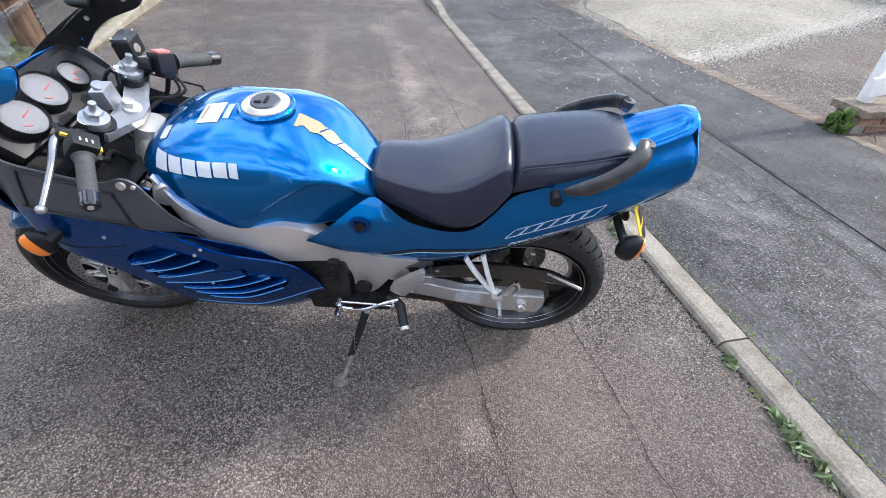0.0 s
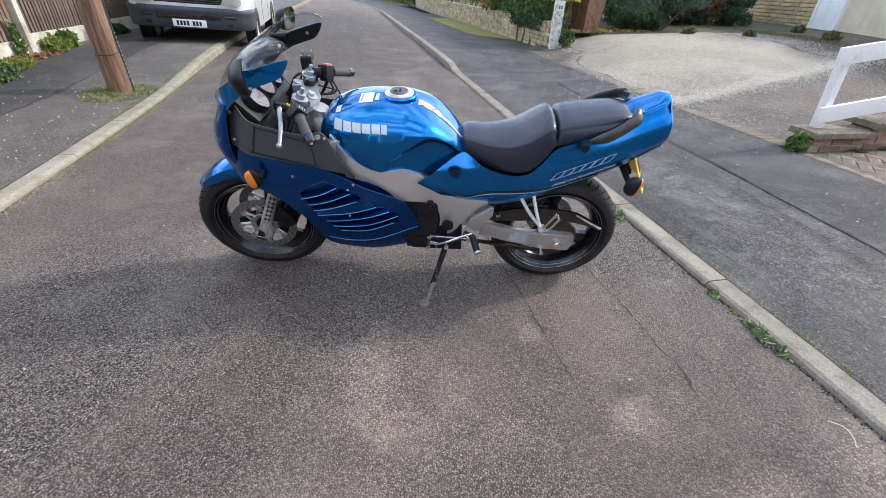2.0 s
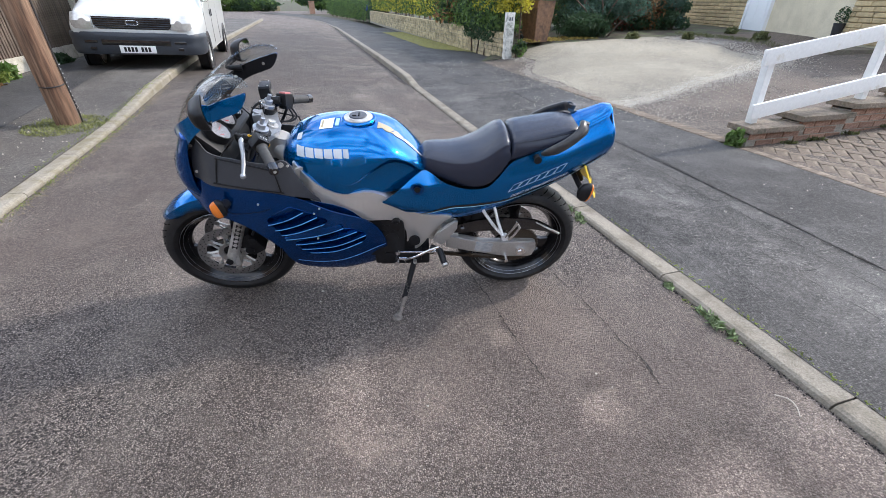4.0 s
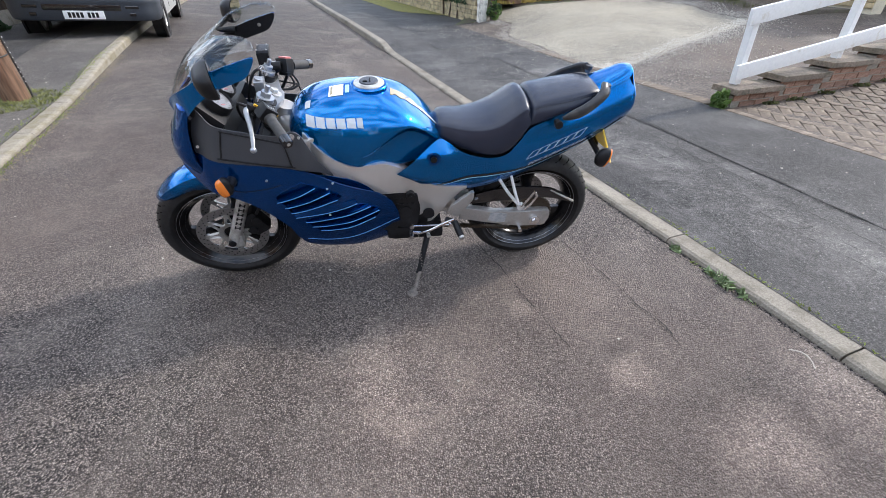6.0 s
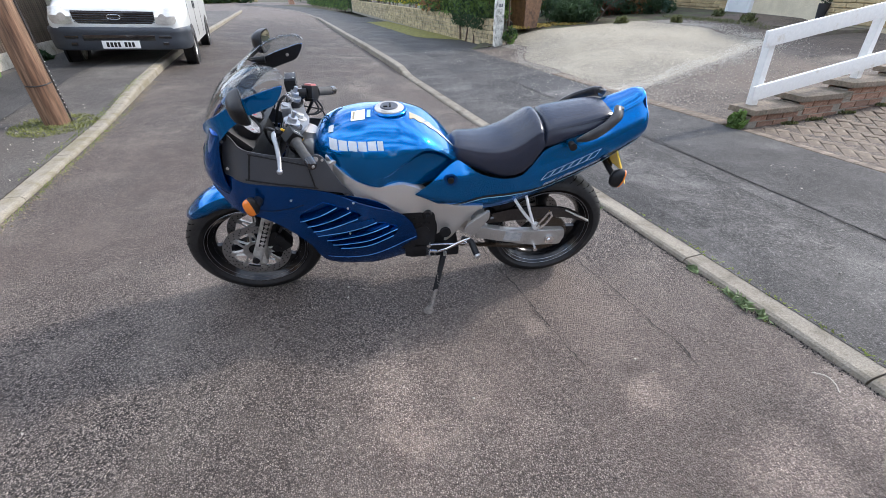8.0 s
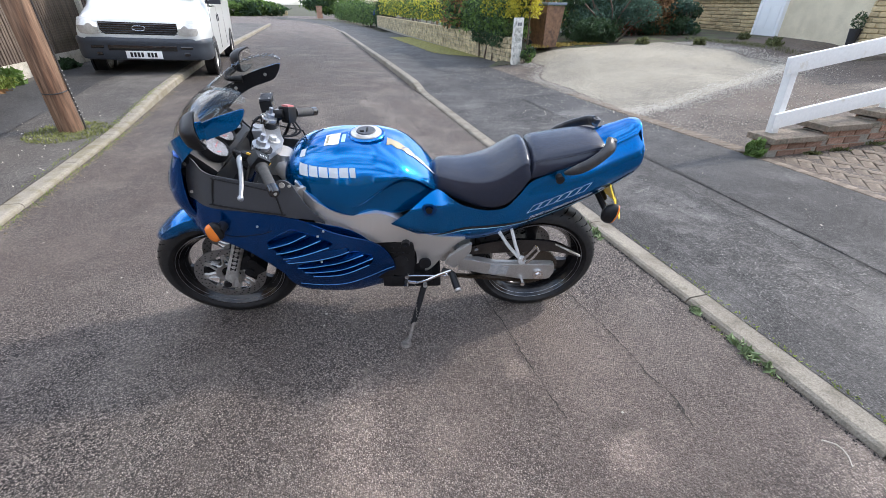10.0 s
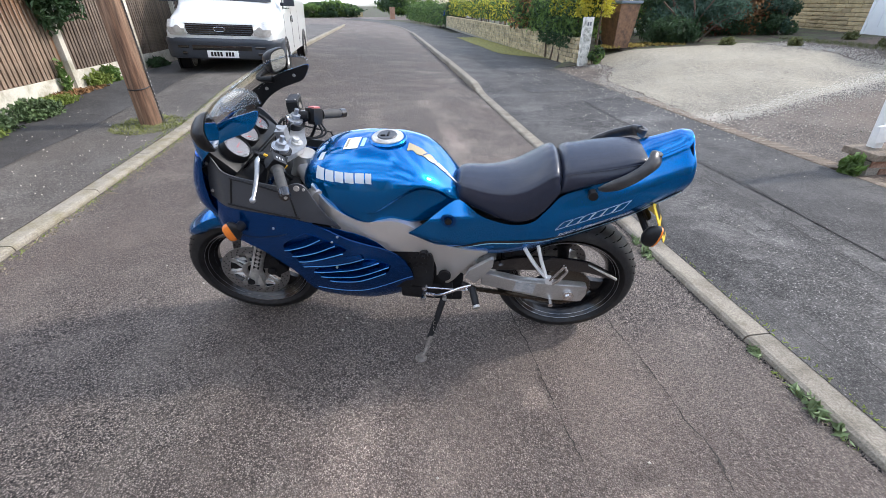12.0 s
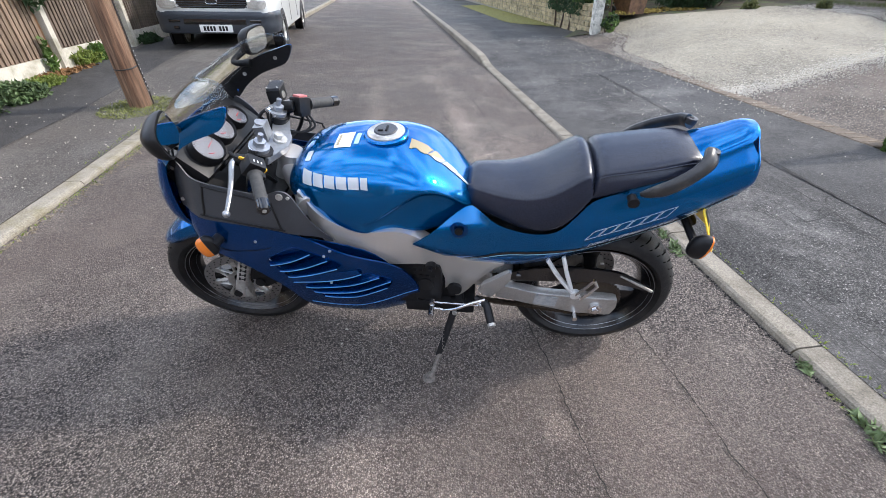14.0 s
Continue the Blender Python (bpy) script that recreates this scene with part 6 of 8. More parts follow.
both("frame_spar", SPAR, frame_y, 0.05, M_SILVER, bike, "silver-grey painted alloy frame spar", bevel=0.008, grid=0.04)
for s in (-1, 1):
    bm = bmesh.new()
    add_disc(bm, (-0.551, s * 0.168, 0.408), (0, 1, 0), 0.026, 0.014, 28)
    part("pivot_plug", bm, M_DARK, bike, "black rubber pivot plug", bevel=0.003)
bm = bmesh.new()
add_disc(bm, (-0.632, -0.168, 0.520), (0, 1, 0), 0.018, 0.03, 18)
add_disc(bm, (-0.632, -0.18, 0.520), (0, 1, 0), 0.008, 0.03, 6)
part("frame_bung", bm, M_BLACK, bike)

# -- engine --
bm = bmesh.new()
add_box(bm, (-0.86, 0, 0.47), (0.34, 0.34, 0.30))
add_box(bm, (-1.00, 0, 0.56), (0.20, 0.40, 0.16), Matrix.Rotation(radians(-35), 3, "Y"))
add_box(bm, (-0.66, 0, 0.42), (0.22, 0.28, 0.24))
add_box(bm, (-1.13, 0, 0.58), (0.05, 0.38, 0.26), Matrix.Rotation(radians(14), 3, "Y"))
add_box(bm, (-0.84, 0, 0.29), (0.34, 0.24, 0.10))
part("engine", bm, M_DARK, bike, "black engine casting behind the fairing", bevel=0.015)
bm = bmesh.new()
COVER = [(-0.71, 0.515), (-0.63, 0.52), (-0.598, 0.50), (-0.60, 0.36), (-0.62, 0.335), (-0.70, 0.345), (-0.715, 0.40)]
bm = shell(COVER, lambda x, z: 0.168, 0.05, -1)
cover = part("sprocket_cover", bm, M_BLACK, bike, "black plastic sprocket cover", bevel=0.005)
for x in (-0.690, -0.668, -0.646, -0.624):
    for z in (0.500, 0.470):
        bm = bmesh.new()
        add_box(bm, (x, -0.170, z), (0.013, 0.006, 0.009))
        part("cover_slot", bm, M_DARK, cover, bevel=0.002)
bm = bmesh.new()
add_disc(bm, (-0.655, -0.169, 0.425), (0, 1, 0), 0.03, 0.008, 20)
part("cover_boss", bm, M_BLACK, cover, bevel=0.002)
bm = bmesh.new()
add_box(bm, (-0.64, -0.12, 0.300), (0.20, 0.10, 0.06))
add_box(bm, (-0.60, -0.05, 0.27), (0.24, 0.20, 0.05))
part("sump_plate", bm, M_DARK, bike, bevel=0.01)

# -- fairing --
def fair_y(x, z):
    """Half width of the side fairing."""
    w = along([(0.22, 0.150), (0.30, 0.195), (0.40, 0.228), (0.52, 0.252), (0.64, 0.262), (0.73, 0.258), (0.80, 0.252), (0.95, 0.245)], z)[0]
    w -= 0.055 * smoothstep(x, -0.92, -0.66)
    w -= 0.035 * smoothstep(-x, 1.26, 1.42) + 0.10 * smoothstep(-x, 1.36, 1.52)
    return w


SIDE = [(-1.482, 0.690), (-1.458, 0.745), (-1.395, 0.788), (-1.300, 0.768), (-1.180, 0.750), (-1.065, 0.730), (-0.985, 0.700), (-0.925, 0.668), (-0.840, 0.622), (-0.760, 0.572), (-0.710, 0.510), (-0.682, 0.420),
        (-0.684, 0.330), (-0.700, 0.262), (-0.790, 0.246), (-0.890, 0.244), (-1.010, 0.262), (-1.085, 0.300), (-1.118, 0.362), (-1.135, 0.430), (-1.180, 0.505), (-1.235, 0.570), (-1.300, 0.612), (-1.400, 0.630)]
VENT_A = [(-1.150, 0.612), (-1.065, 0.666), (-1.030, 0.668), (-0.915, 0.612), (-0.925, 0.585), (-1.020, 0.545), (-1.098, 0.515), (-1.125, 0.56)]
VENT_B = [(-1.062, 0.478), (-0.965, 0.510), (-0.845, 0.545), (-0.790, 0.515), (-0.762, 0.482), (-0.80, 0.43), (-0.93, 0.395), (-1.005, 0.392), (-1.045, 0.432)]
side_fairing = both("side_fairing", SIDE, fair_y, 0.006, M_BLUE_SHADED, bike, "glossy blue side fairing with louvres, shade in its colour", holes=(VENT_A, VENT_B), grid=0.028)
for fairing, s in zip([o for o in bike.children if o.name.startswith("side_fairing")], (-1, 1)):
    for line, hang, out in (([(-1.152, 0.584), (-1.07, 0.611), (-0.998, 0.650)], 0.013, 0.004), ([(-1.130, 0.553), (-1.035, 0.582), (-0.946, 0.626)], 0.013, 0.006), ([(-1.112, 0.523), (-1.022, 0.548), (-0.922, 0.588)], 0.013, 0.006),
                            ([(-1.068, 0.462), (-0.936, 0.486), (-0.800, 0.520)], 0.013, 0.006), ([(-1.048, 0.430), (-0.901, 0.449), (-0.766, 0.486)], 0.013, 0.006), ([(-1.018, 0.402), (-0.904, 0.413), (-0.784, 0.448)], 0.012, 0.005)):
        bm = bmesh.new()
        pts = spline(line, 8)
        rows = []
        for k, p in enumerate(pts):
            y = fair_y(p[0], p[1]) + out * math.sin(math.pi * min(k / 3, 1) / 2)
            rows.append([Vector((p[0], s * (y - d_), p[1] + z_)) for d_, z_ in ((0.004, -0.0035), (-0.001, -0.001), (-0.001, 0.002), (0.006, 0.006), (0.030, hang), (0.034, hang - 0.003))])
        add_loft(bm, rows, closed=True, caps=True)
        blade = part("louvre", bm, M_BLUE_SHADED, fairing, "blue louvre blade with bright edge")
        # pale line along the blade, its edge highlight put into the colour
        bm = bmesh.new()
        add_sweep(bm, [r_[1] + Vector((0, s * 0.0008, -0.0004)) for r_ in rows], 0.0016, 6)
        part("blade_edge", bm, M_GLINT_STRIPE, fairing, "pale line painting the highlight on the blade edge")
    # long fin between the two vents
    bm = bmesh.new()
    rows = []
    top, bot = spline([(-1.105, 0.508), (-0.985, 0.552), (-0.862, 0.574)], 8), spline([(-1.098, 0.498), (-0.967, 0.520), (-0.850, 0.556)], 8)
    for a_, b_ in zip(top, bot):
        y = fair_y(a_[0], a_[1])
        rows.append([Vector((a_[0], s * (y + 0.001), a_[1])), Vector(((a_[0] + b_[0]) / 2, s * (y + 0.005), (a_[1] + b_[1]) / 2 + 0.002)), Vector((b_[0], s * (y + 0.006), b_[1])), Vector((b_[0], s * (y - 0.01), b_[1] - 0.002))])
    add_loft(bm, rows)
    part("fin", bm, M_BLUE_SHADED, fairing)
    # the fin's edge highlight, drawn as a pale line
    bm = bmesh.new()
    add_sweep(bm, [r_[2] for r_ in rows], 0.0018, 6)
    part("fin_edge", bm, M_GLINT_STRIPE, fairing, "pale line painting the highlight on the fin edge")
    # vent rims
    for loop in (VENT_A, VENT_B):
        bm = bmesh.new()
        pts = spline(loop, 6, closed=True)
        add_sweep(bm, [(p[0], s * (fair_y(p[0], p[1]) + 0.0005), p[1]) for p in pts + pts[:1]], 0.0013, 6, caps=False)
        part("vent_rim", bm, M_BLUE_SHADED, fairing)
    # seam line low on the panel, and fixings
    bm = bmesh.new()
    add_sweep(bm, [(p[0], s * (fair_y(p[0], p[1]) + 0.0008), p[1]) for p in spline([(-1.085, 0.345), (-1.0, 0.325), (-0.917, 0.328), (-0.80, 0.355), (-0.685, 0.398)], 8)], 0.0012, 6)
    part("lower_pinstripe", bm, M_GLINT_STRIPE, fairing)
    bm = bmesh.new()
    add_sweep(bm, [(p[0], s * (fair_y(p[0], p[1]) + 0.0006), p[1]) for p in spline([(-1.31, 0.655), (-1.25, 0.645), (-1.16, 0.655), (-1.12, 0.668)], 8)], 0.0014, 6)
    part("seam", bm, M_DARK, fairing)
    for x, z in ((-1.165, 0.69), (-0.955, 0.64), (-0.725, 0.275), (-0.965, 0.50), (-0.93, 0.665)):
        bm = bmesh.new()
        add_disc(bm, (x, s * (fair_y(x, z) + 0.001), z), (0, 1, 0), 0.0045, 0.005, 14)
        part("fairing_bolt", bm, M_ALLOY, fairing)
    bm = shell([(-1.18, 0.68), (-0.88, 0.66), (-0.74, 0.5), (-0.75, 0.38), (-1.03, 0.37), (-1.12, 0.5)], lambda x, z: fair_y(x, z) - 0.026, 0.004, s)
    part("vent_liner", bm, M_BLUE_SHADED, fairing, "blue panel behind the louvres, shade in its colour")

# grey cockpit side panels with a lid
def cowl_y(x, z):
    return 0.256 - 0.20 * max(z - 0.76, 0) - 0.05 * smoothstep(-x, 1.30, 1.42) - 0.035 * smoothstep(x, -1.05, -0.93)


GREY = [(-1.350, 0.952), (-1.378, 0.880), (-1.392, 0.800), (-1.375, 0.785), (-1.300, 0.770), (-1.180, 0.752), (-1.066, 0.732), (-0.985, 0.702), (-0.928, 0.670), (-0.965, 0.730), (-1.000, 0.810), (-1.018, 0.852),
        (-1.045, 0.868), (-1.100, 0.855), (-1.200, 0.872), (-1.290, 0.895), (-1.325, 0.935)]
GREY_FAR = GREY[:9] + [(-0.965, 0.715), (-1.000, 0.760), (-1.045, 0.782), (-1.100, 0.785), (-1.200, 0.800), (-1.290, 0.850), (-1.325, 0.920)]
for outline, s in ((GREY, -1), (GREY_FAR, 1)):
    part("cockpit_panel", shell(outline, cowl_y, 0.005, s, grid=0.03, push=0.002), M_GREY, bike, "dark grey textured inner fairing panel")
LID = [(-1.274, 0.872), (-1.262, 0.876), (-1.088, 0.832), (-1.076, 0.824), (-1.064, 0.748), (-1.072, 0.742), (-1.288, 0.782), (-1.294, 0.792)]
for s in (-1, 1):
    bm = bmesh.new()
    pts = spline(LID, 5, closed=True)
    add_sweep(bm, [(p[0], s * (cowl_y(p[0], p[1]) + 0.0028), p[1]) for p in pts + pts[:1]], 0.0034, 6, caps=False)
    part("lid_seal", bm, M_BLACK, bike, "black seam round the panel lid")
    for x, z, r_ in () if s > 0 else ((-1.045, 0.852, 0.010), (-1.022, 0.846, 0.005), (-1.365, 0.915, 0.0055), (-1.372, 0.815, 0.0055)):
        bm = bmesh.new()
        add_disc(bm, (x, s * (cowl_y(x, z) + 0.003), z), (0, 1, -0.2), r_, 0.006, 16)
        part("panel_bolt", bm, M_ALLOY, bike)

# nose cowl
NOSE = [(0.640, -1.375, -1.33, 0.150), (0.672, -1.442, -1.36, 0.195), (0.700, -1.476, -1.38, 0.212), (0.750, -1.500, -1.388, 0.228), (0.820, -1.494, -1.385, 0.233), (0.880, -1.466, -1.375, 0.233), (0.930, -1.436, -1.36, 0.232), (0.965, -1.415, -1.345, 0.230)]
bm = bmesh.new()
rows = []
for z in steps(0.640, 0.965, 0.018):
    n0, xs_, w_ = along(NOSE, z)
    ring = []
    for k in range(-14, 15):
        t = k / 14 * math.pi / 2
        ring.append(Vector((xs_ - (xs_ - n0) * math.cos(t) ** 0.85, math.copysign(w_ * abs(math.sin(t)) ** 0.85, t) if k else 0.0, z)))
    rows.append(ring)
add_loft(bm, rows)
nose = part("nose_cowl", bm, M_BLUE_SHADED, bike, "rounded blue nose fairing")
sol = nose.modifiers.new("thick", "SOLIDIFY")
sol.thickness, sol.offset = 0.004, -1
bm = bmesh.new()
rows = []
for z in steps(0.745, 0.86, 0.02):
    n0, xs_, w_ = along(NOSE, z)
    rows.append([Vector((xs_ - (xs_ - n0 + 0.004) * math.cos(t) ** 0.85, math.copysign(w_ * abs(math.sin(t)) ** 0.85, t), z)) for t in np.linspace(-0.75, 0.75, 15)])
add_loft(bm, rows)
part("headlight", bm, material("headlamp_glass", (0.6, 0.62, 0.64), 0.08, metal=0.6, coat=1.0), bike, "clear headlamp lens")

# upper cowl wings under the screen
WING = [(-1.445, 0.935), (-1.400, 0.985), (-1.330, 1.032), (-1.235, 1.078), (-1.150, 1.106), (-1.108, 1.116), (-1.112, 1.094), (-1.140, 1.058), (-1.185, 1.040), (-1.240, 1.020), (-1.300, 0.985), (-1.345, 0.945), (-1.380, 0.905), (-1.420, 0.895)]


def wing_y(x, z):
    return 0.245 - 0.10 * max(z - 0.95, 0) - 0.13 * smoothstep(-x, 1.33, 1.47)


for s in (-1, 1):
    wing = part("upper_cowl", shell(WING, wing_y, 0.004, s, grid=0.03), M_BLUE, bike, "glossy blue cowl edge under the screen")
    part("cowl_lining", shell(WING, lambda x, z: wing_y(x, z) - 0.0075, 0.003, s, grid=0.03), M_BLACK, wing, "matt black lining")
    bm = bmesh.new()
    for x, z in ((-1.17, 1.075), (-1.30, 1.02)):
        add_disc(bm, (x, s * (wing_y(x, z) - 0.012), z), (0, 1, 0), 0.006, 0.006, 12)
    part("cowl_bolt", bm, M_ALLOY, wing)

# screen: from the nose up and back, its rim dipping forward in the middle
bm = bmesh.new()
rows = []
base = [(0.0, -1.470, 0.925), (0.09, -1.452, 0.935), (0.17, -1.395, 0.975), (0.215, -1.310, 1.038), (0.228, -1.210, 1.083), (0.228, -1.150, 1.102), (0.225, -1.108, 1.112)]
rim = [(0.0, -1.282, 1.116), (0.06, -1.270, 1.124), (0.115, -1.238, 1.142), (0.150, -1.200, 1.154), (0.175, -1.156, 1.160), (0.195, -1.116, 1.154), (0.212, -1.098, 1.135)]
sb, sr = spline(base, 6), spline(rim, 6)
full = [(-1, k) for k in range(len(sb) - 1, 0, -1)] + [(1, k) for k in range(len(sb))]
for s, k in full:
    b_, r_ = sb[k], sr[k]
    col = []
    for j in range(13):
        v = j / 12
        q = b_ * (1 - v) + r_ * v
        bulge = 0.022 * math.sin(math.pi * v) * (1 - k / len(sb) * 0.6)
        col.append(Vector((q[1] - bulge * 0.8, s * (q[0] + bulge * 0.35 * k / len(sb)), q[2] + bulge)))
    rows.append(col)
add_loft(bm, rows)
screen = part("windscreen", bm, M_GLASS, bike, "clear plastic windscreen with curled rim")
sol = screen.modifiers.new("thick", "SOLIDIFY")
sol.thickness = 0.003
screen.visible_shadow = False
bm = bmesh.new()
add_sweep(bm, [(q[1], -q[0], q[2]) for q in sr[::-1]] + [(q[1], q[0], q[2]) for q in sr[1:]], 0.0046, 8)
part("screen_rim", bm, glass("rim_plastic", (0.88, 0.90, 0.90), 0.15), screen)

# mirrors
for s in (-1, 1):
    c = Vector((-1.205, -0.336, 1.098)) if s < 0 else Vector((-1.275, 0.325, 1.100))
    face_n = Vector((0.93, 0.30, 0.12) if s < 0 else (0.99, -0.02, -0.04)).normalized()
    q = Vector((1, 0, 0)).rotation_difference(face_n).to_matrix().to_4x4() @ Matrix.Rotation(radians(12 if s < 0 else -5), 4, "X")
    T = Matrix.Translation(c) @ q
    wide = 0.060 if s < 0 else 0.072
    bm = bmesh.new()
    rows = []
    for x, k in ((0.004, 0.97), (0.0, 1.0), (-0.010, 0.99), (-0.025, 0.88), (-0.038, 0.66), (-0.045, 0.35), (-0.047, 0.05)):
        rows.append([T @ Vector((x, math.copysign(abs(math.cos(t)) ** 0.6, math.cos(t)) * wide * k, math.copysign(abs(math.sin(t)) ** 0.6, math.sin(t)) * 0.043 * k)) for t in np.linspace(0, 2 * math.pi, 29)[:-1]])
    add_loft(bm, rows, closed=True, caps=True)
    mir = part("mirror", bm, M_BLACK, bike, "black oval fairing mirror")
    bm = bmesh.new()
    bm.faces.new([bm.verts.new(T @ Vector((0.0062, math.copysign(abs(math.cos(t)) ** 0.6, math.cos(t)) * (wide - 0.006), math.copysign(abs(math.sin(t)) ** 0.6, math.sin(t)) * 0.037))) for t in np.linspace(0, 2 * math.pi, 41)[:-1]])
    part("mirror_glass", bm, M_MIRROR, mir, "silvered mirror glass", smooth=False)
    bm = bmesh.new()
    add_sweep(bm, spline([c + Vector((-0.03, -s * 0.05, -0.02)), c + Vector((-0.05, -s * 0.10, -0.04)), Vector((-1.262, s * 0.222, 1.058))], 5), [0.012, 0.011, 0.010, 0.010, 0.009, 0.009, 0.009, 0.010, 0.011, 0.012, 0.014], 12)
    part("mirror_stalk", bm, M_BLACK, mir)

# dials
dial_n = Vector((0.72, 0, 0.69)).normalized()
bm = bmesh.new()
dq = Vector((0, 0, 1)).rotation_difference(dial_n).to_matrix()
add_box(bm, Vector((-1.292, -0.03, 0.938)) - dial_n * 0.035, (0.125, 0.36, 0.05), dq)
add_box(bm, Vector((-1.315, 0.06, 0.93)) - dial_n * 0.05, (0.16, 0.30, 0.05), dq)
part("dial_housing", bm, M_BLACK, bike, "black moulded dial surround", bevel=0.018)
for y, r_, x, z in ((-0.130, 0.045, -1.279, 0.943), (-0.030, 0.045, -1.289, 0.954), (0.066, 0.033, -1.284, 0.945)):
    q = Vector((0, 1, 0)).rotation_difference(dial_n).to_matrix().to_4x4()
    T = Matrix.Translation((x, y, z)) @ q
    bm = bmesh.new()
    add_lathe(bm, [(r_ * 0.92, -0.03), (r_ * 1.12, -0.03), (r_ * 1.12, 0.004), (r_ * 1.05, 0.009), (r_, 0.006), (r_ * 0.97, -0.002)], T, 40)
    bez = part("dial", bm, M_BLACK, bike, "round dial with pale face and black bezel")
    bm = bmesh.new()
    add_lathe(bm, [(0.0, 0.0), (r_ * 0.985, 0.0)], T, 40, closed=False)
    part("dial_face", bm, M_DIAL, bez)
    bm = bmesh.new()
    for k in range(26):
        a = radians(-40 + 260 * k / 25)
        rr = r_ * (0.80 if k % 2 else 0.76)
        p0 = T @ Vector((rr * math.cos(a), 0.001, rr * math.sin(a)))
        p1 = T @ Vector((r_ * 0.9 * math.cos(a), 0.001, r_ * 0.9 * math.sin(a)))
        add_sweep(bm, [p0, p1], 0.0008, 4)
    part("dial_marks", bm, M_DARK, bez, smooth=False)
    bm = bmesh.new()
    a = radians(215)
    add_sweep(bm, [T @ Vector((0, 0.0015, 0)), T @ Vector((r_ * 0.7 * math.cos(a), 0.0015, r_ * 0.7 * math.sin(a)))], [0.0018, 0.0006], 5)
    add_sweep(bm, [T @ Vector((r_ * 0.5 * math.cos(q_), 0.0012, r_ * 0.5 * math.sin(q_))) for q_ in np.linspace(-0.6, 0.2, 8)], 0.0012, 4)
    part("needle", bm, M_RED, bez)
    bm = bmesh.new()
    add_lathe(bm, [(0.0, 0.006), (r_ * 0.99, 0.005)], T, 40, closed=False)
    lens = part("dial_glass", bm, M_LENS, bez)
    lens.visible_shadow = False
bm = bmesh.new()
add_box(bm, (-1.20, -0.0, 0.77), (0.20, 0.34, 0.012))
add_box(bm, (-1.33, 0, 0.80), (0.06, 0.40, 0.22), Matrix.Rotation(radians(-20), 3, "Y"))
part("cockpit_floor", bm, M_BLACK, bike, bevel=0.004)

# front indicators
for s in (-1, 1):
    c = Vector((-1.300, s * 0.292, 0.694))
    T = Matrix.Translation(c) @ pose(0, 0, 0, 0, -10, -s * 42)
    bm = bmesh.new()
    rows = []
    for x, k in ((-0.010, 1.0), (0.008, 1.0), (0.024, 0.8), (0.036, 0.4), (0.040, 0.06)):
        rows.append([T @ Vector((x * 0.66, 0.017 * k * math.cos(t), 0.041 * k * math.sin(t))) for t in np.linspace(0, 2 * math.pi, 21)[:-1]])
    add_loft(bm, rows, closed=True, caps=True)
    ind = part("front_indicator", bm, M_BLACK, bike, "front indicator with amber lens on black body")
    bm = bmesh.new()
    rows = []
    for x, k in ((-0.0105, 1.0), (-0.026, 0.97), (-0.040, 0.82), (-0.048, 0.5), (-0.051, 0.03)):
        rows.append([T @ Vector((x * 0.66, 0.017 * k * math.cos(t), 0.041 * k * math.sin(t))) for t in np.linspace(0, 2 * math.pi, 21)[:-1]])
    add_loft(bm, rows, closed=True, caps=True)
    part("indicator_lens", bm, M_AMBER, ind, "orange lens")
    bm = bmesh.new()
    add_sweep(bm, [c + Vector((0.01, 0, 0)), c + Vector((0.02, -s * 0.06, 0.005))], 0.018, 12)
    part("indicator_stem", bm, M_BLACK, ind)

# -- seats --
def seat_loft(table, per_x=0.012, corner=0.5):
    """Cushion from stations: x, top z, half width, bottom z, crown."""
    bm = bmesh.new()
    rows = []
    for x in steps(table[0][0], table[-1][0], per_x):
        zt, w, zb, cr = along(table, x)
        rest = zt - cr - zb
        half = [(0, zt), (0.40 * w, zt - 0.10 * cr), (0.70 * w, zt - 0.36 * cr), (0.80 * w, zt - 0.55 * cr), (0.845 * w, zt - 0.70 * cr), (0.875 * w, zt - 0.95 * cr), (0.94 * w, zt - cr - 0.22 * rest),
                (0.99 * w, zt - cr - 0.52 * rest), (1.0 * w, zb + 0.26 * rest), (0.985 * w, zb + 0.010), (0.93 * w, zb)]
        half = spline(half, 4)
        rows.append([Vector((x, -q[0], q[1])) for q in half[::-1]] + [Vector((x, q[0], q[1])) for q in half[1:]])
    add_loft(bm, rows)
    bm.verts.ensure_lookup_table()
    n__ = len(rows[0])
    bm.faces.new([bm.verts[k] for k in range(n__)])
    bm.faces.new([bm.verts[len(bm.verts) - n__ + k] for k in range(n__)][::-1])
    return bm


RIDER = [(-0.515, 0.780, 0.070, 0.730, 0.010), (-0.500, 0.800, 0.090, 0.722, 0.020), (-0.460, 0.803, 0.108, 0.712, 0.026), (-0.400, 0.800, 0.125, 0.695, 0.032), (-0.330, 0.806, 0.145, 0.678, 0.032), (-0.270, 0.828, 0.155, 0.678, 0.036),
         (-0.220, 0.862, 0.156, 0.700, 0.042), (-0.185, 0.888, 0.150, 0.735, 0.046), (-0.160, 0.896, 0.143, 0.770, 0.046), (-0.143, 0.880, 0.135, 0.795, 0.040)]
rider = part("rider_seat", seat_loft(RIDER), M_SEAT, bike, "black vinyl rider seat", flat=60)
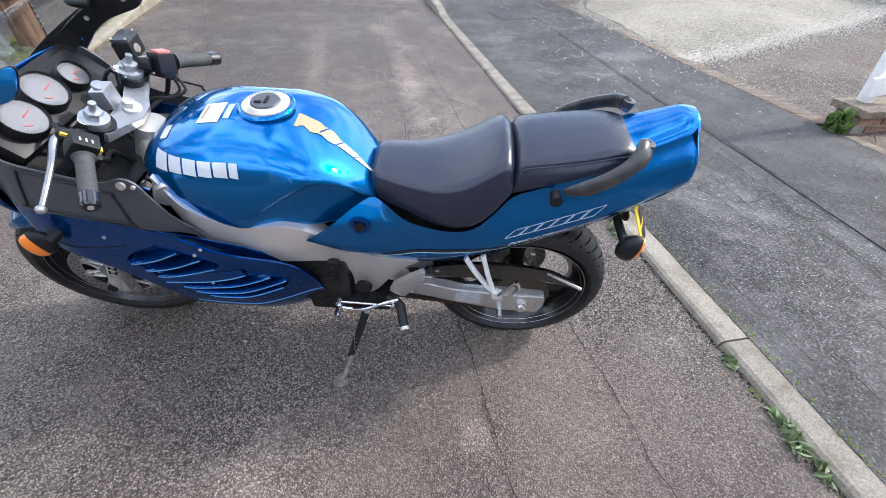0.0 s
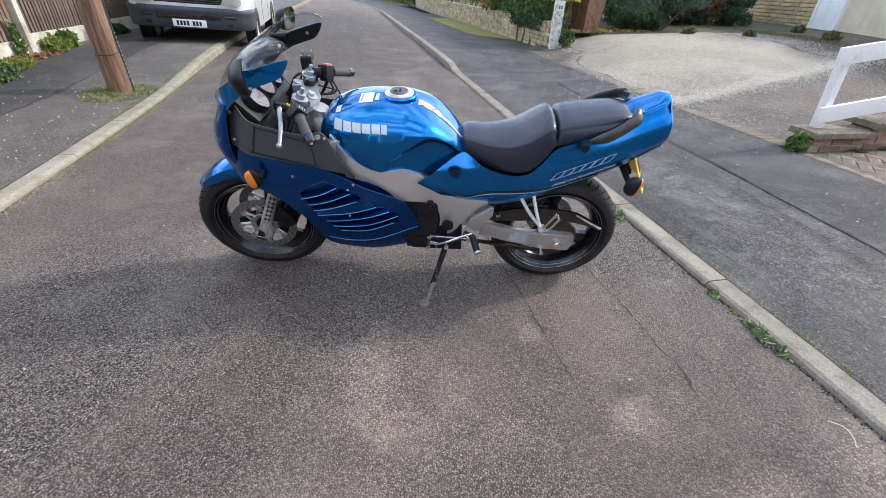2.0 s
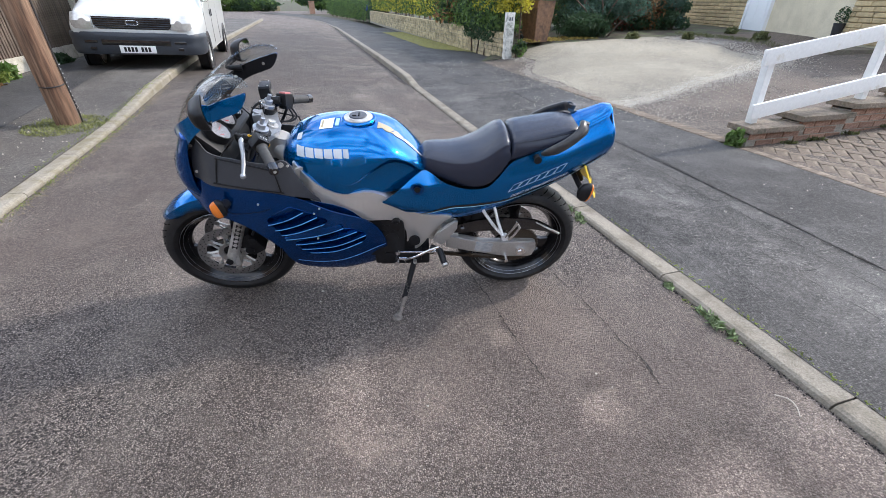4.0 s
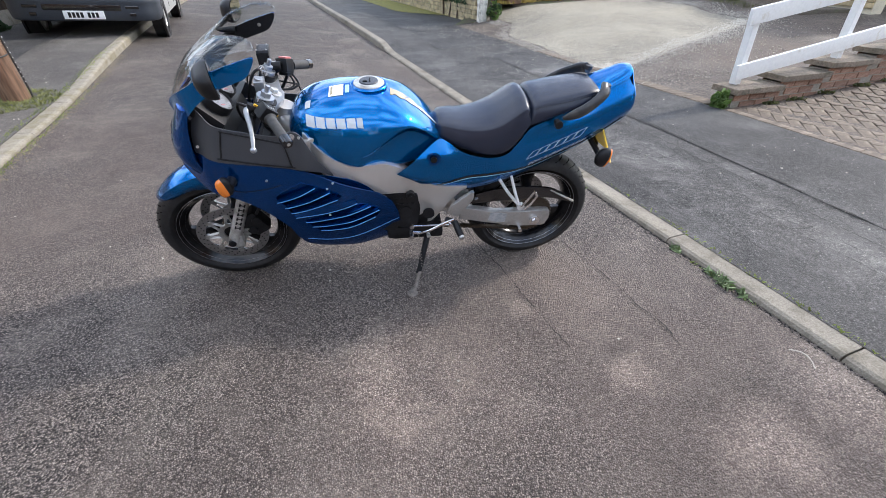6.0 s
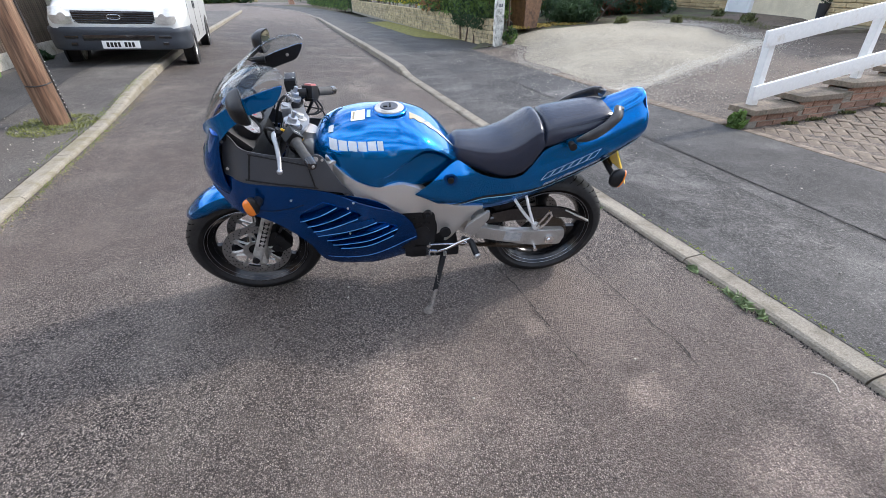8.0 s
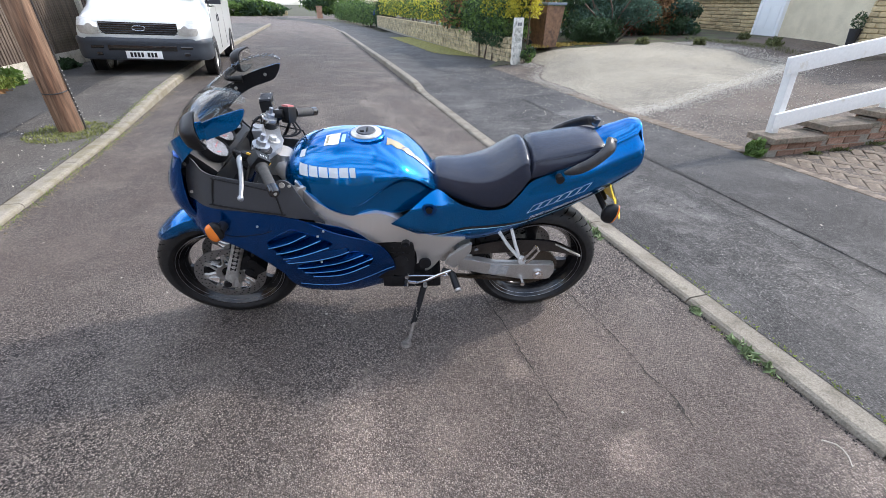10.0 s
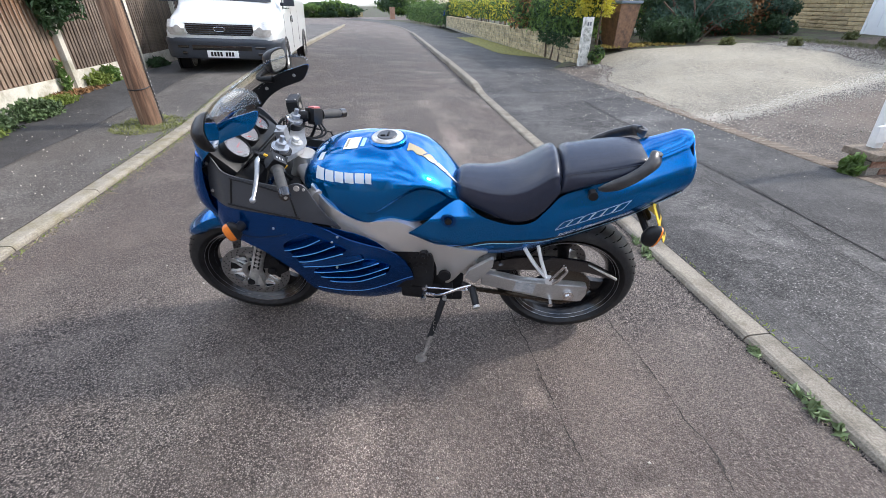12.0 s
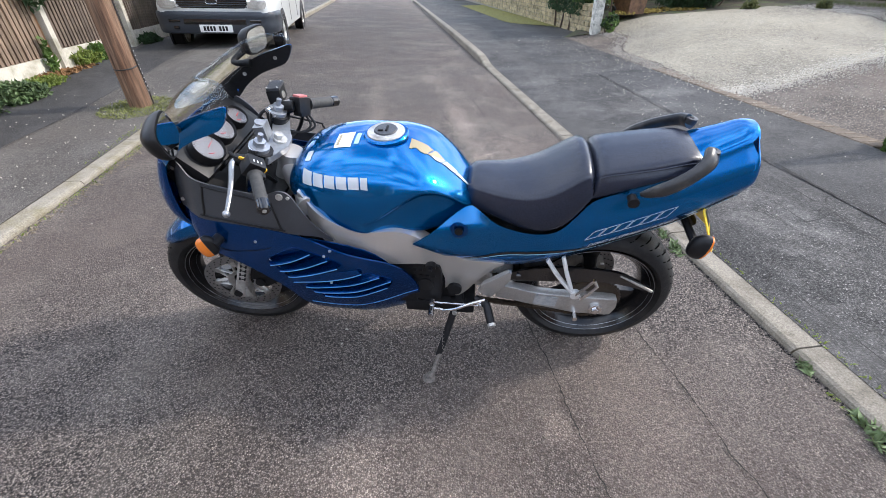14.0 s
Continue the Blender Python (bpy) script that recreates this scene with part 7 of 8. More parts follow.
PILLION = [(-0.140, 0.868, 0.126, 0.790, 0.026), (-0.125, 0.890, 0.130, 0.797, 0.028), (-0.06, 0.906, 0.130, 0.822, 0.030), (0.02, 0.920, 0.126, 0.850, 0.030), (0.09, 0.930, 0.116, 0.872, 0.028), (0.14, 0.926, 0.100, 0.885, 0.024), (0.168, 0.908, 0.080, 0.882, 0.012)]
pillion = part("pillion_seat", seat_loft(PILLION), M_SEAT, bike, "black vinyl pillion seat", flat=60)
for s in (-1, 1):
    bm = bmesh.new()
    pts = []
    for x in steps(-0.13, 0.13, 0.02):
        zt, w, zb, cr = along(PILLION, x)
        pts.append((x, s * 0.90 * w, zt - 0.86 * cr))
    add_sweep(bm, pts, 0.0022, 6)
    part("seat_seam", bm, M_SEAT, pillion)

# -- tail --
def tail_y(x, z):
    """Half width of the tail and side panels."""
    w = along([(-0.70, 0.190), (-0.60, 0.182), (-0.48, 0.160), (-0.30, 0.158), (-0.10, 0.152), (0.10, 0.140), (0.22, 0.118), (0.32, 0.096)], x)[0]
    low = along([(-0.70, 0.60), (-0.5, 0.53), (-0.35, 0.515), (-0.16, 0.57), (0.11, 0.705), (0.30, 0.81)], x)[0]
    w -= 0.7 * max(z - 0.69, 0) * smoothstep(-x, 0.38, 0.48)
    return w - 0.040 * smoothstep(low + 0.06 - z, 0.0, 0.10) - 0.22 * max(z - low - 0.04, 0) ** 2 / (abs(z - low - 0.04) + 0.05) * smoothstep(x, -0.15, 0.2)


TAIL_TOP = [(-0.682, 0.640), (-0.600, 0.700), (-0.505, 0.752), (-0.470, 0.738), (-0.415, 0.708), (-0.345, 0.684), (-0.285, 0.676), (-0.220, 0.690), (-0.175, 0.735), (-0.135, 0.785), (-0.06, 0.815), (0.03, 0.852),
            (0.10, 0.888), (0.15, 0.915), (0.18, 0.929), (0.23, 0.949), (0.265, 0.961), (0.288, 0.962)]
TAIL_LOW = [(-0.682, 0.634), (-0.625, 0.598), (-0.560, 0.545), (-0.480, 0.511), (-0.370, 0.508), (-0.260, 0.528), (-0.150, 0.567), (-0.020, 0.629), (0.100, 0.688), (0.190, 0.732), (0.255, 0.764), (0.288, 0.784)]


def tail_skin(x, v):
    """Half width and height of the tail's flank at x, v from its lower edge (0) to its shoulder (1)."""
    lo, hi = along(TAIL_LOW, x)[0], along(TAIL_TOP, x)[0]
    z = lo + (hi - lo) * v
    roll = 0.030 * smoothstep(v, 0.45, 1.05) ** 1.3 * smoothstep(x, -0.26, -0.12)
    return tail_y(x, z) - roll, z


bm = bmesh.new()
xs = steps(-0.682, 0.288, 0.0125)
deck_from = min(k for k, x in enumerate(xs) if x > 0.055)
shoulder = {}
for s in (-1, 1):
    rows = []
    for x in xs:
        row = []
        for k in range(21):
            y, z = tail_skin(x, k / 20)
            row.append(bm.verts.new((x - 0.014 * smoothstep(x, 0.20, 0.288) * smoothstep(z, 0.90, 0.97), s * y, z)))
        rows.append(row)
    # rounded rear rim, turning in to the lamp
    for back, inward in ((0.005, 0.003), (0.006, 0.010), (0.000, 0.016)):
        rows.append([bm.verts.new((v.co.x + back, v.co.y - s * inward, v.co.z)) for v in rows[len(xs) - 1]])
    for r0, r1 in zip(rows, rows[1:]):
        for k in range(20):
            bm.faces.new((r0[k], r0[k + 1], r1[k + 1], r1[k]))
    shoulder[s] = [r[-1] for r in rows]
last = None
for i in range(deck_from, len(shoulder[1]) - 1):
    l_, r_ = shoulder[-1][i], shoulder[1][i]
    crown = 0.016 * smoothstep(l_.co.x, 0.05, 0.14) + 0.006
    row = [l_] + [bm.verts.new((l_.co.x, r_.co.y * k / 8, l_.co.z + crown * (1 - abs(k / 8) ** 2.6))) for k in range(-7, 8)] + [r_]
    if last:
        for k in range(16):
            bm.faces.new((last[k], last[k + 1], row[k + 1], row[k]))
    last = row
tail = part("tail_cowl", bm, M_BLUE, bike, "glossy blue tail cowl wrapping under the seats", flat=50)
bm = bmesh.new()
rows = []
for z, x in ((0.962, 0.268), (0.93, 0.280), (0.90, 0.284), (0.85, 0.284), (0.790, 0.280)):
    w = tail_y(x, z) - 0.018
    rows.append([Vector((x + 0.010 * (1 - (k / 8) ** 2), w * k / 8, z + (0.014 * (1 - (k / 8) ** 2) if z > 0.95 else 0))) for k in range(-8, 9)])
add_loft(bm, rows)
part("tail_lamp", bm, M_TAIL, bike, "red tail lamp lens across the tail")
bm = bmesh.new()
rows = [[Vector((x, y * (tail_y(x, zb + 0.02) - 0.006), zb + 0.006)) for y in (-1, -0.5, 0, 0.5, 1)] for x, zb in ((-0.45, 0.518), (-0.30, 0.522), (-0.15, 0.572), (0.0, 0.645), (0.12, 0.708), (0.262, 0.795))]
add_loft(bm, rows)
part("undertray", bm, M_BLACK, bike)
bm = bmesh.new()
add_box(bm, (-0.33, 0, 0.62), (0.30, 0.22, 0.10))
add_box(bm, (-0.30, 0, 0.70), (0.44, 0.16, 0.05))
add_box(bm, (0.0, 0, 0.78), (0.30, 0.18, 0.06), Matrix.Rotation(radians(-24), 3, "Y"))
part("subframe", bm, M_DARK, bike, bevel=0.01)
for ob, s in ((tail, -1), (tail, 1)):
    STRIPE = [(-0.62, 0.572), (-0.56, 0.548), (-0.50, 0.553), (-0.44, 0.578), (-0.38, 0.594), (-0.30, 0.600), (-0.25, 0.605), (-0.134, 0.620), (-0.027, 0.660), (0.05, 0.690), (0.13, 0.722), (0.219, 0.766), (0.286, 0.803)]
    pts = spline(STRIPE, 6)
    for dz, hh, m, lab in ((0.0, 0.010, M_GLOSS, "black lower stripe"), (-0.011, 0.0035, M_PALE, "pale blue pinstripe")):
        bm = bmesh.new()
        rows = []
        for k, p in enumerate(pts):
            t = min(k / 12, 1) * hh
            rows.append([Vector((p[0], s * (tail_y(p[0], p[1] + dz - q) + 0.0014), p[1] + dz - q)) for q in (0, t * 0.5, t)])
        add_loft(bm, rows)
        part("stripe", bm, m, ob, lab)
    # model name drawn as outlined blocks
    for k in range(6):
        bm = bmesh.new()
        u0, u1 = k / 6 + 0.01, (k + 1) / 6 - 0.012
        def on(u_, v_):
            x = -0.130 + 0.222 * u_ - 0.012 * (1 - v_) + 0.012 * v_
            z = 0.658 + 0.096 * u_ + 0.036 * v_
            return Vector((x, s * (tail_y(x, z) + 0.0022), z))
        for (a0, b0), (a1, b1) in (((u0, 0), (u1, 0)), ((u1, 0), (u1, 1)), ((u1, 1), (u0, 1)), ((u0, 1), (u0, 0))):
            add_sweep(bm, [on(a0 + (a1 - a0) * q / 4, b0 + (b1 - b0) * q / 4) for q in range(5)], 0.0008, 5)
        part("model_block", bm, M_DECAL, ob, "outlined silver block of the model mark")


def lettering(words, size, place, mat, parent, name="lettering", label=""):
    """Text in the built-in font laid on a surface by place(u, v), u along and v up, in metres."""
    cu = bpy.data.curves.new(name, "FONT")
    cu.body, cu.size, cu.offset = words, size, size * 0.025
    tmp = new(name, cu)
    bpy.context.view_layer.update()
    me = bpy.data.meshes.new_from_object(tmp.evaluated_get(bpy.context.evaluated_depsgraph_get()))
    bpy.data.objects.remove(tmp)
    wide = max((v.co.x for v in me.vertices), default=1)
    for v in me.vertices:
        v.co = place(v.co.x / wide, v.co.y)
    me.materials.append(mat)
    ob = new(name, me)
    ob.parent = parent
    return tagged(ob, label)


def tail_text(u_, v_):
    x = -0.128 + 0.236 * u_ + 0.35 * v_
    z = 0.630 + 0.102 * u_ + v_
    return Vector((x, -(tail_y(x, z) + 0.0045), z))


lettering("DOHC 16 STRAIGHT INTAKE", 0.021, tail_text, M_DECAL, tail, "lettering", "silver capital letters")
# bolt in its recess on the side panel, and the hook under the pillion seat
for s in (-1, 1):
    bm = bmesh.new()
    T = Matrix.Translation((-0.533, s * (tail_y(-0.533, 0.690) + 0.001), 0.690))
    add_lathe(bm, [(0.0, 0.0005 * s), (0.012, 0.0005 * s), (0.024, 0.004 * s), (0.030, 0.001 * s)], T, 28, closed=False)
    part("bolt_recess", bm, M_BLUE_SHADED, bike)
    bm = bmesh.new()
    add_disc(bm, (-0.533, s * (tail_y(-0.533, 0.690) + 0.004), 0.690), (0, 1, 0), 0.013, 0.012, 18)
    part("panel_bolt", bm, M_BLACK, bike)
    bm = bmesh.new()
    add_disc(bm, (-0.040, s * 0.158, 0.822), (0, 1, 0), 0.013, 0.028, 16)
    add_disc(bm, (-0.040, s * 0.172, 0.822), (0, 1, 0), 0.016, 0.008, 16)
    part("luggage_hook", bm, M_BLACK, bike)
    bm = bmesh.new()
    pts = spline([(-0.024, s * 0.158, 0.842), (-0.004, s * 0.166, 0.853), (0.035, s * 0.168, 0.871), (0.075, s * 0.161, 0.893), (0.11, s * 0.145, 0.912), (0.138, s * 0.122, 0.928), (0.151, s * 0.096, 0.934)], 6)
    n_ = len(pts)
    add_sweep(bm, pts, [0.004 + 0.008 * min(1, 3.5 * k / n_) + 0.004 * smoothstep(k, n_ * 0.6, n_ * 0.95) for k in range(n_)], 16, flat=1.75)
    grab = part("grab_handle", bm, M_GRAB, bike, "black moulded grab handle")
    bm = bmesh.new()
    add_disc(bm, (0.152, s * 0.093, 0.940), (0.15, 0, 1), 0.018, 0.018, 20)
    part("grab_boss", bm, M_GRAB, grab, bevel=0.004)
    bm = bmesh.new()
    add_disc(bm, (0.152, s * 0.093, 0.949), (0.15, 0, 1), 0.007, 0.003, 14)
    part("grab_bolt", bm, M_DARK, grab)

# -- swingarm, chain, guard --
ARM = [(-0.40, 0.392), (-0.35, 0.385), (-0.285, 0.369), (-0.228, 0.355), (-0.10, 0.350), (0.030, 0.345), (0.043, 0.338), (0.046, 0.300), (0.032, 0.260), (0.016, 0.255), (-0.10, 0.258), (-0.24, 0.290), (-0.379, 0.322), (-0.40, 0.326)]
for s in (-1, 1):
    arm = part("swingarm", shell(ARM, lambda x, z: 0.128, 0.035, s, grid=0.2, straight=True), M_ARM, bike, "worn silver box-section swingarm", bevel=0.006)
    bm = bmesh.new()
    add_disc(bm, (-0.030, s * 0.134, 0.296), (0, 1, 0), 0.024, 0.012, 24)
    add_disc(bm, (-0.030, s * 0.142, 0.296), (0, 1, 0), 0.014, 0.016, 6)
    part("axle_nut", bm, M_CHROME, arm, bevel=0.001)
    bm = bmesh.new()
    add_disc(bm, (-0.098, s * 0.140, 0.250), (0, 1, 0), 0.010, 0.03, 16)
    part("paddock_bobbin", bm, M_CHROME, arm)
    if s < 0:
        bm = bmesh.new()
        add_box(bm, (-0.215, -0.1295, 0.323), (0.085, 0.002, 0.052), Matrix.Rotation(radians(9), 3, "Y"))
        part("arm_label", bm, material("scuffed_label", (0.5, 0.52, 0.53), 0.4, metal=0.3, stain=(0.3, 0.34, 0.38), stain_scale=40), arm, smooth=False)
bm = bmesh.new()
add_sweep(bm, [(-0.46, -0.10, 0.40), (-0.46, 0.10, 0.40)], 0.045, 16)
add_box(bm, (-0.40, 0, 0.37), (0.12, 0.2, 0.06))
part("swingarm_bridge", bm, M_ALLOY, bike)
for z0, z1 in ((0.398, 0.408), (0.285, 0.205)):
    bm = bmesh.new()
    for k in range(40):
        x = -0.64 + 0.61 * k / 40
        z = z0 + (z1 - z0) * k / 40
        add_box(bm, (x, -0.088, z), (0.0165, 0.014 if k % 2 else 0.019, 0.013), Matrix.Rotation(0.06, 3, "Y"))
    part("chain_run", bm, M_CHAIN, bike, "oily drive chain", smooth=False)
GUARD = [(-0.36, 0.432), (-0.28, 0.462), (-0.15, 0.478), (0.0, 0.466), (0.07, 0.440), (0.155, 0.385), (0.148, 0.374), (0.06, 0.400), (-0.02, 0.410), (-0.2, 0.405), (-0.36, 0.398)]
guard = part("chain_guard", shell(GUARD, lambda x, z: 0.105, 0.012, -1, per=4, grid=0.05), M_GLOSS, bike, "gloss black chain guard", bevel=0.003)
bm = bmesh.new()
add_sweep(bm, [(0.030, -0.108, 0.452), (0.155, -0.108, 0.381)], [0.003, 0.006], 6)
part("guard_edge", bm, M_ALLOY, guard)
bm = bmesh.new()
rows = []
for k in range(14):
    a = radians(150 - 75 * k / 13)
    rows.append([REAR + Vector(((0.33 + q) * math.cos(a), y, (0.33 + q) * math.sin(a))) for y, q in ((-0.085, -0.03), (-0.07, 0.0), (0.0, 0.006), (0.07, 0.0), (0.085, -0.03))])
add_loft(bm, rows)
part("hugger", bm, M_BLACK, bike, "black rear mudguard over the tyre")
bm = bmesh.new()
add_box(bm, (-0.075, 0.10, 0.39), (0.10, 0.03, 0.07), Matrix.Rotation(radians(20), 3, "Y"))
part("rear_caliper", bm, M_DARK, bike, bevel=0.008)
bm = bmesh.new()
add_sweep(bm, [(-0.36, 0.02, 0.42), (-0.26, 0.02, 0.62)], 0.035, 16)
part("shock", bm, M_DARK, bike)

# footrests
for s in (-1, 1):
    bm = bmesh.new()
    add_sweep(bm, spline([(-0.240, s * 0.150, 0.560), (-0.20, s * 0.165, 0.502), (-0.160, s * 0.175, 0.455), (-0.134, s * 0.178, 0.430)], 4), 0.0105, 8, flat=0.6)
    add_sweep(bm, [(-0.190, s * 0.150, 0.575), (-0.170, s * 0.168, 0.51), (-0.144, s * 0.178, 0.44)], 0.009, 8, flat=0.6)
    add_disc(bm, (-0.132, s * 0.18, 0.427), (0, 1, 0), 0.017, 0.02, 16)
    hanger = part("pillion_hanger", bm, M_HANGER, bike, "silver pillion footrest hanger")
    bm = bmesh.new()
    add_sweep(bm, [(-0.130, s * 0.185, 0.430), (-0.112, s * 0.195, 0.472), (-0.088, s * 0.20, 0.522)], 0.006, 8)
    add_sweep(bm, [(-0.088, s * 0.20, 0.522), (-0.076, s * 0.205, 0.500), (-0.098, s * 0.205, 0.455), (-0.118, s * 0.20, 0.425)], 0.006, 8)
    part("pillion_peg", bm, M_CHROME, hanger)
    PLATE = [(-0.450, 0.462), (-0.366, 0.528), (-0.356, 0.525), (-0.358, 0.488), (-0.418, 0.400), (-0.432, 0.398), (-0.466, 0.425)]
    heel = part("heel_plate", shell(PLATE, lambda x, z: 0.19, 0.018, s, grid=0.2, straight=True), M_ARM, bike, "silver heel plate", bevel=0.003)
    bm = bmesh.new()
    add_sweep(bm, [(-0.475, s * 0.18, 0.375), (-0.435, s * 0.20, 0.372)], 0.014, 10)
    add_sweep(bm, [(-0.435, s * 0.20, 0.375), (-0.425, s * 0.235, 0.360), (-0.415, s * 0.268, 0.346)], [0.014, 0.0155, 0.0145], 14)
    peg = part("footrest", bm, M_BLACK, bike, "rubber rider footrest with alloy tip", bevel=0.002)
    bm = bmesh.new()
    add_disc(bm, (-0.413, s * 0.272, 0.344), (0.25, s * 0.9, -0.4), 0.0148, 0.010, 16)
    part("peg_tip", bm, M_ALLOY, peg)
bm = bmesh.new()
add_sweep(bm, spline([(-0.60, -0.20, 0.318), (-0.55, -0.212, 0.345), (-0.49, -0.205, 0.372), (-0.44, -0.195, 0.385)], 5), 0.0065, 10)
add_disc(bm, (-0.635, -0.215, 0.328), (0, 1, 0), 0.011, 0.045, 14)
add_sweep(bm, [(-0.635, -0.20, 0.328), (-0.59, -0.20, 0.322)], 0.008, 8)
lever_ob = part("gear_lever", bm, M_CHROME, bike, "bright gear lever with its rod")
bm = bmesh.new()
add_sweep(bm, [(-0.63, -0.205, 0.370), (-0.455, -0.207, 0.366)], 0.0036, 8)
for x, z in ((-0.63, 0.370), (-0.455, 0.366)):
    add_disc(bm, (x, -0.207, z), (0, 1, 0), 0.010, 0.018, 12)
part("gear_rod", bm, M_CHROME, lever_ob)

# side stand, reaching the ground on the leaning side
foot_world = Vector((-0.637, -0.328, 0.006))
foot = Matrix(pose(0, 0.01, 0, LEAN)).inverted() @ foot_world
bm = bmesh.new()
knee = Vector(foot) * 0.66 + Vector((-0.555, -0.160, 0.300)) * 0.34
leg_pts = spline([knee + Vector((0.008, 0.004, 0.004)), knee * 0.5 + Vector(foot) * 0.5 + Vector((0.006, 0.004, 0.0)), Vector(foot) + Vector((0.012, 0.010, 0.022)), Vector(foot) + Vector((0.0, 0.0, 0.006))], 5)
add_sweep(bm, leg_pts, [0.0092] * (len(leg_pts) - 4) + [0.010, 0.012, 0.014, 0.015], 12)
bmesh.ops.create_cone(bm, cap_ends=True, segments=16, radius1=0.027, radius2=0.018, depth=0.014, matrix=Matrix.Translation(Vector(foot) + Vector((-0.006, -0.006, 0))) @ pose(0, 0, 0, -LEAN))
stand = part("side_stand", bm, M_RUST, bike, "grimy steel side stand", bevel=0.0)
bm = bmesh.new()
add_sweep(bm, [(-0.548, -0.150, 0.305), (-0.556, -0.168, 0.275), knee + Vector((0.006, 0.002, 0.006)), knee + Vector((-0.004, -0.003, -0.012))], [0.017, 0.015, 0.0125, 0.0105], 10, flat=0.7)
part("stand_arm", bm, M_DARK, stand, "black upper arm of the stand")
bm = bmesh.new()
add_box(bm, (-0.548, -0.140, 0.300), (0.055, 0.05, 0.06))
part("stand_bracket", bm, M_DARK, stand, bevel=0.006)
bm = bmesh.new()
add_disc(bm, (-0.552, -0.178, 0.285), (0, 1, 0), 0.009, 0.02, 14)
part("stand_bolt", bm, M_ALLOY, stand)
bm = bmesh.new()
pts = [Vector((-0.60, -0.155, 0.300)) * (1 - k / 40) + (knee + Vector((0.02, 0.0, 0.02))) * (k / 40) + Vector((0.005 * math.cos(k * 1.9), 0.005 * math.sin(k * 1.9), 0)) for k in range(41)]
add_sweep(bm, pts, 0.0013, 5)
part("stand_spring", bm, M_RUST, stand)

# number plate hanger and rear indicators
bm = bmesh.new()
add_sweep(bm, spline([(0.11, 0, 0.735), (0.18, 0, 0.70), (0.235, 0, 0.63)], 5), 0.03, 12, flat=0.5)
add_box(bm, (0.205, 0, 0.715), (0.012, 0.10, 0.10), Matrix.Rotation(radians(24), 3, "Y"))
hang = part("plate_hanger", bm, M_BLACK, bike, bevel=0.004)


def plate_at(y, v, out=0.0):
    """Point of the bent plate: y across, v up from its middle."""
    return Vector((0.262 - 2.4 * y * y - 0.52 * v + out, y * (1 + out), 0.672 + v))


bm = bmesh.new()
cols = steps(-0.112, 0.112, 0.014)
add_loft(bm, [[plate_at(y, -0.082), plate_at(y, 0.082), plate_at(y, 0.082, 0.003), plate_at(y, -0.082, 0.003)] for y in cols], closed=True, caps=True)
plate = part("number_plate", bm, M_PLATE, bike, "bent yellow rear number plate with black bars")
bm = bmesh.new()
for v in (0.038, -0.038):
    for y0 in (-0.095, -0.03, 0.035):
        add_loft(bm, [[plate_at(y, v - 0.029, 0.0045), plate_at(y, v + 0.029, 0.0045)] for y in steps(y0, y0 + 0.046, 0.012)])
tagged(part("plate_bars", bm, M_BLACK, plate, smooth=False), kind="stuff")
for s in (-1, 1):
    c = Vector((0.203, s * 0.155, 0.652))
    T = Matrix.Translation(c) @ pose(0, 0, 0, 0, 14, 0)
    bm = bmesh.new()
    rows = []
    for x, k in ((-0.042, 0.35), (-0.03, 0.75), (-0.005, 0.98), (0.018, 1.0)):
        rows.append([T @ Vector((x * 0.74, 0.026 * k * math.cos(t), 0.046 * k * math.sin(t))) for t in np.linspace(0, 2 * math.pi, 19)[:-1]])
    add_loft(bm, rows, closed=True, caps=True)
    ind = part("rear_indicator", bm, M_BLACK, bike, "rear indicator with amber lens on black body")
    bm = bmesh.new()
    rows = []
    for x, k in ((0.0185, 1.0), (0.028, 0.95), (0.036, 0.7), (0.039, 0.1)):
        rows.append([T @ Vector((x * 0.74, 0.026 * k * math.cos(t), 0.046 * k * math.sin(t))) for t in np.linspace(0, 2 * math.pi, 19)[:-1]])
    add_loft(bm, rows, closed=True, caps=True)
    part("indicator_lens", bm, M_AMBER, ind, "orange lens")
    bm = bmesh.new()
    add_sweep(bm, [c + Vector((-0.01, 0, 0.0)), c + Vector((-0.03, -s * 0.13, 0.04))], 0.012, 10)
    part("indicator_stem", bm, M_BLACK, ind)
# ---- the van parked half on the footway ----
M_VAN = material("white_van_paint", (0.63, 0.64, 0.62), 0.3, coat=0.6, grain=0.03, grain_scale=6, stain=(0.62, 0.62, 0.58), stain_scale=1.5)
M_BUMPER = material("dark_bumper_plastic", (0.034, 0.040, 0.050), 0.42, grain=0.15, grain_scale=60)
M_LAMP = material("headlamp_plastic", (0.58, 0.57, 0.53), 0.18, metal=0.35, grain=0.15, grain_scale=24, coat=1.0)
M_WIN = material("dark_window_glass", (0.02, 0.022, 0.025), 0.05, coat=1.0)
van = thing("van", "white panel van with dark bumper parked half on the footway", "van", street_frame(-4.511, 7.456, -ground_z(-4.45, 7.50) + rise(8.5) - 0.055, 3.4) @ pose(0, 0, 0, 0, 2.2, 0))
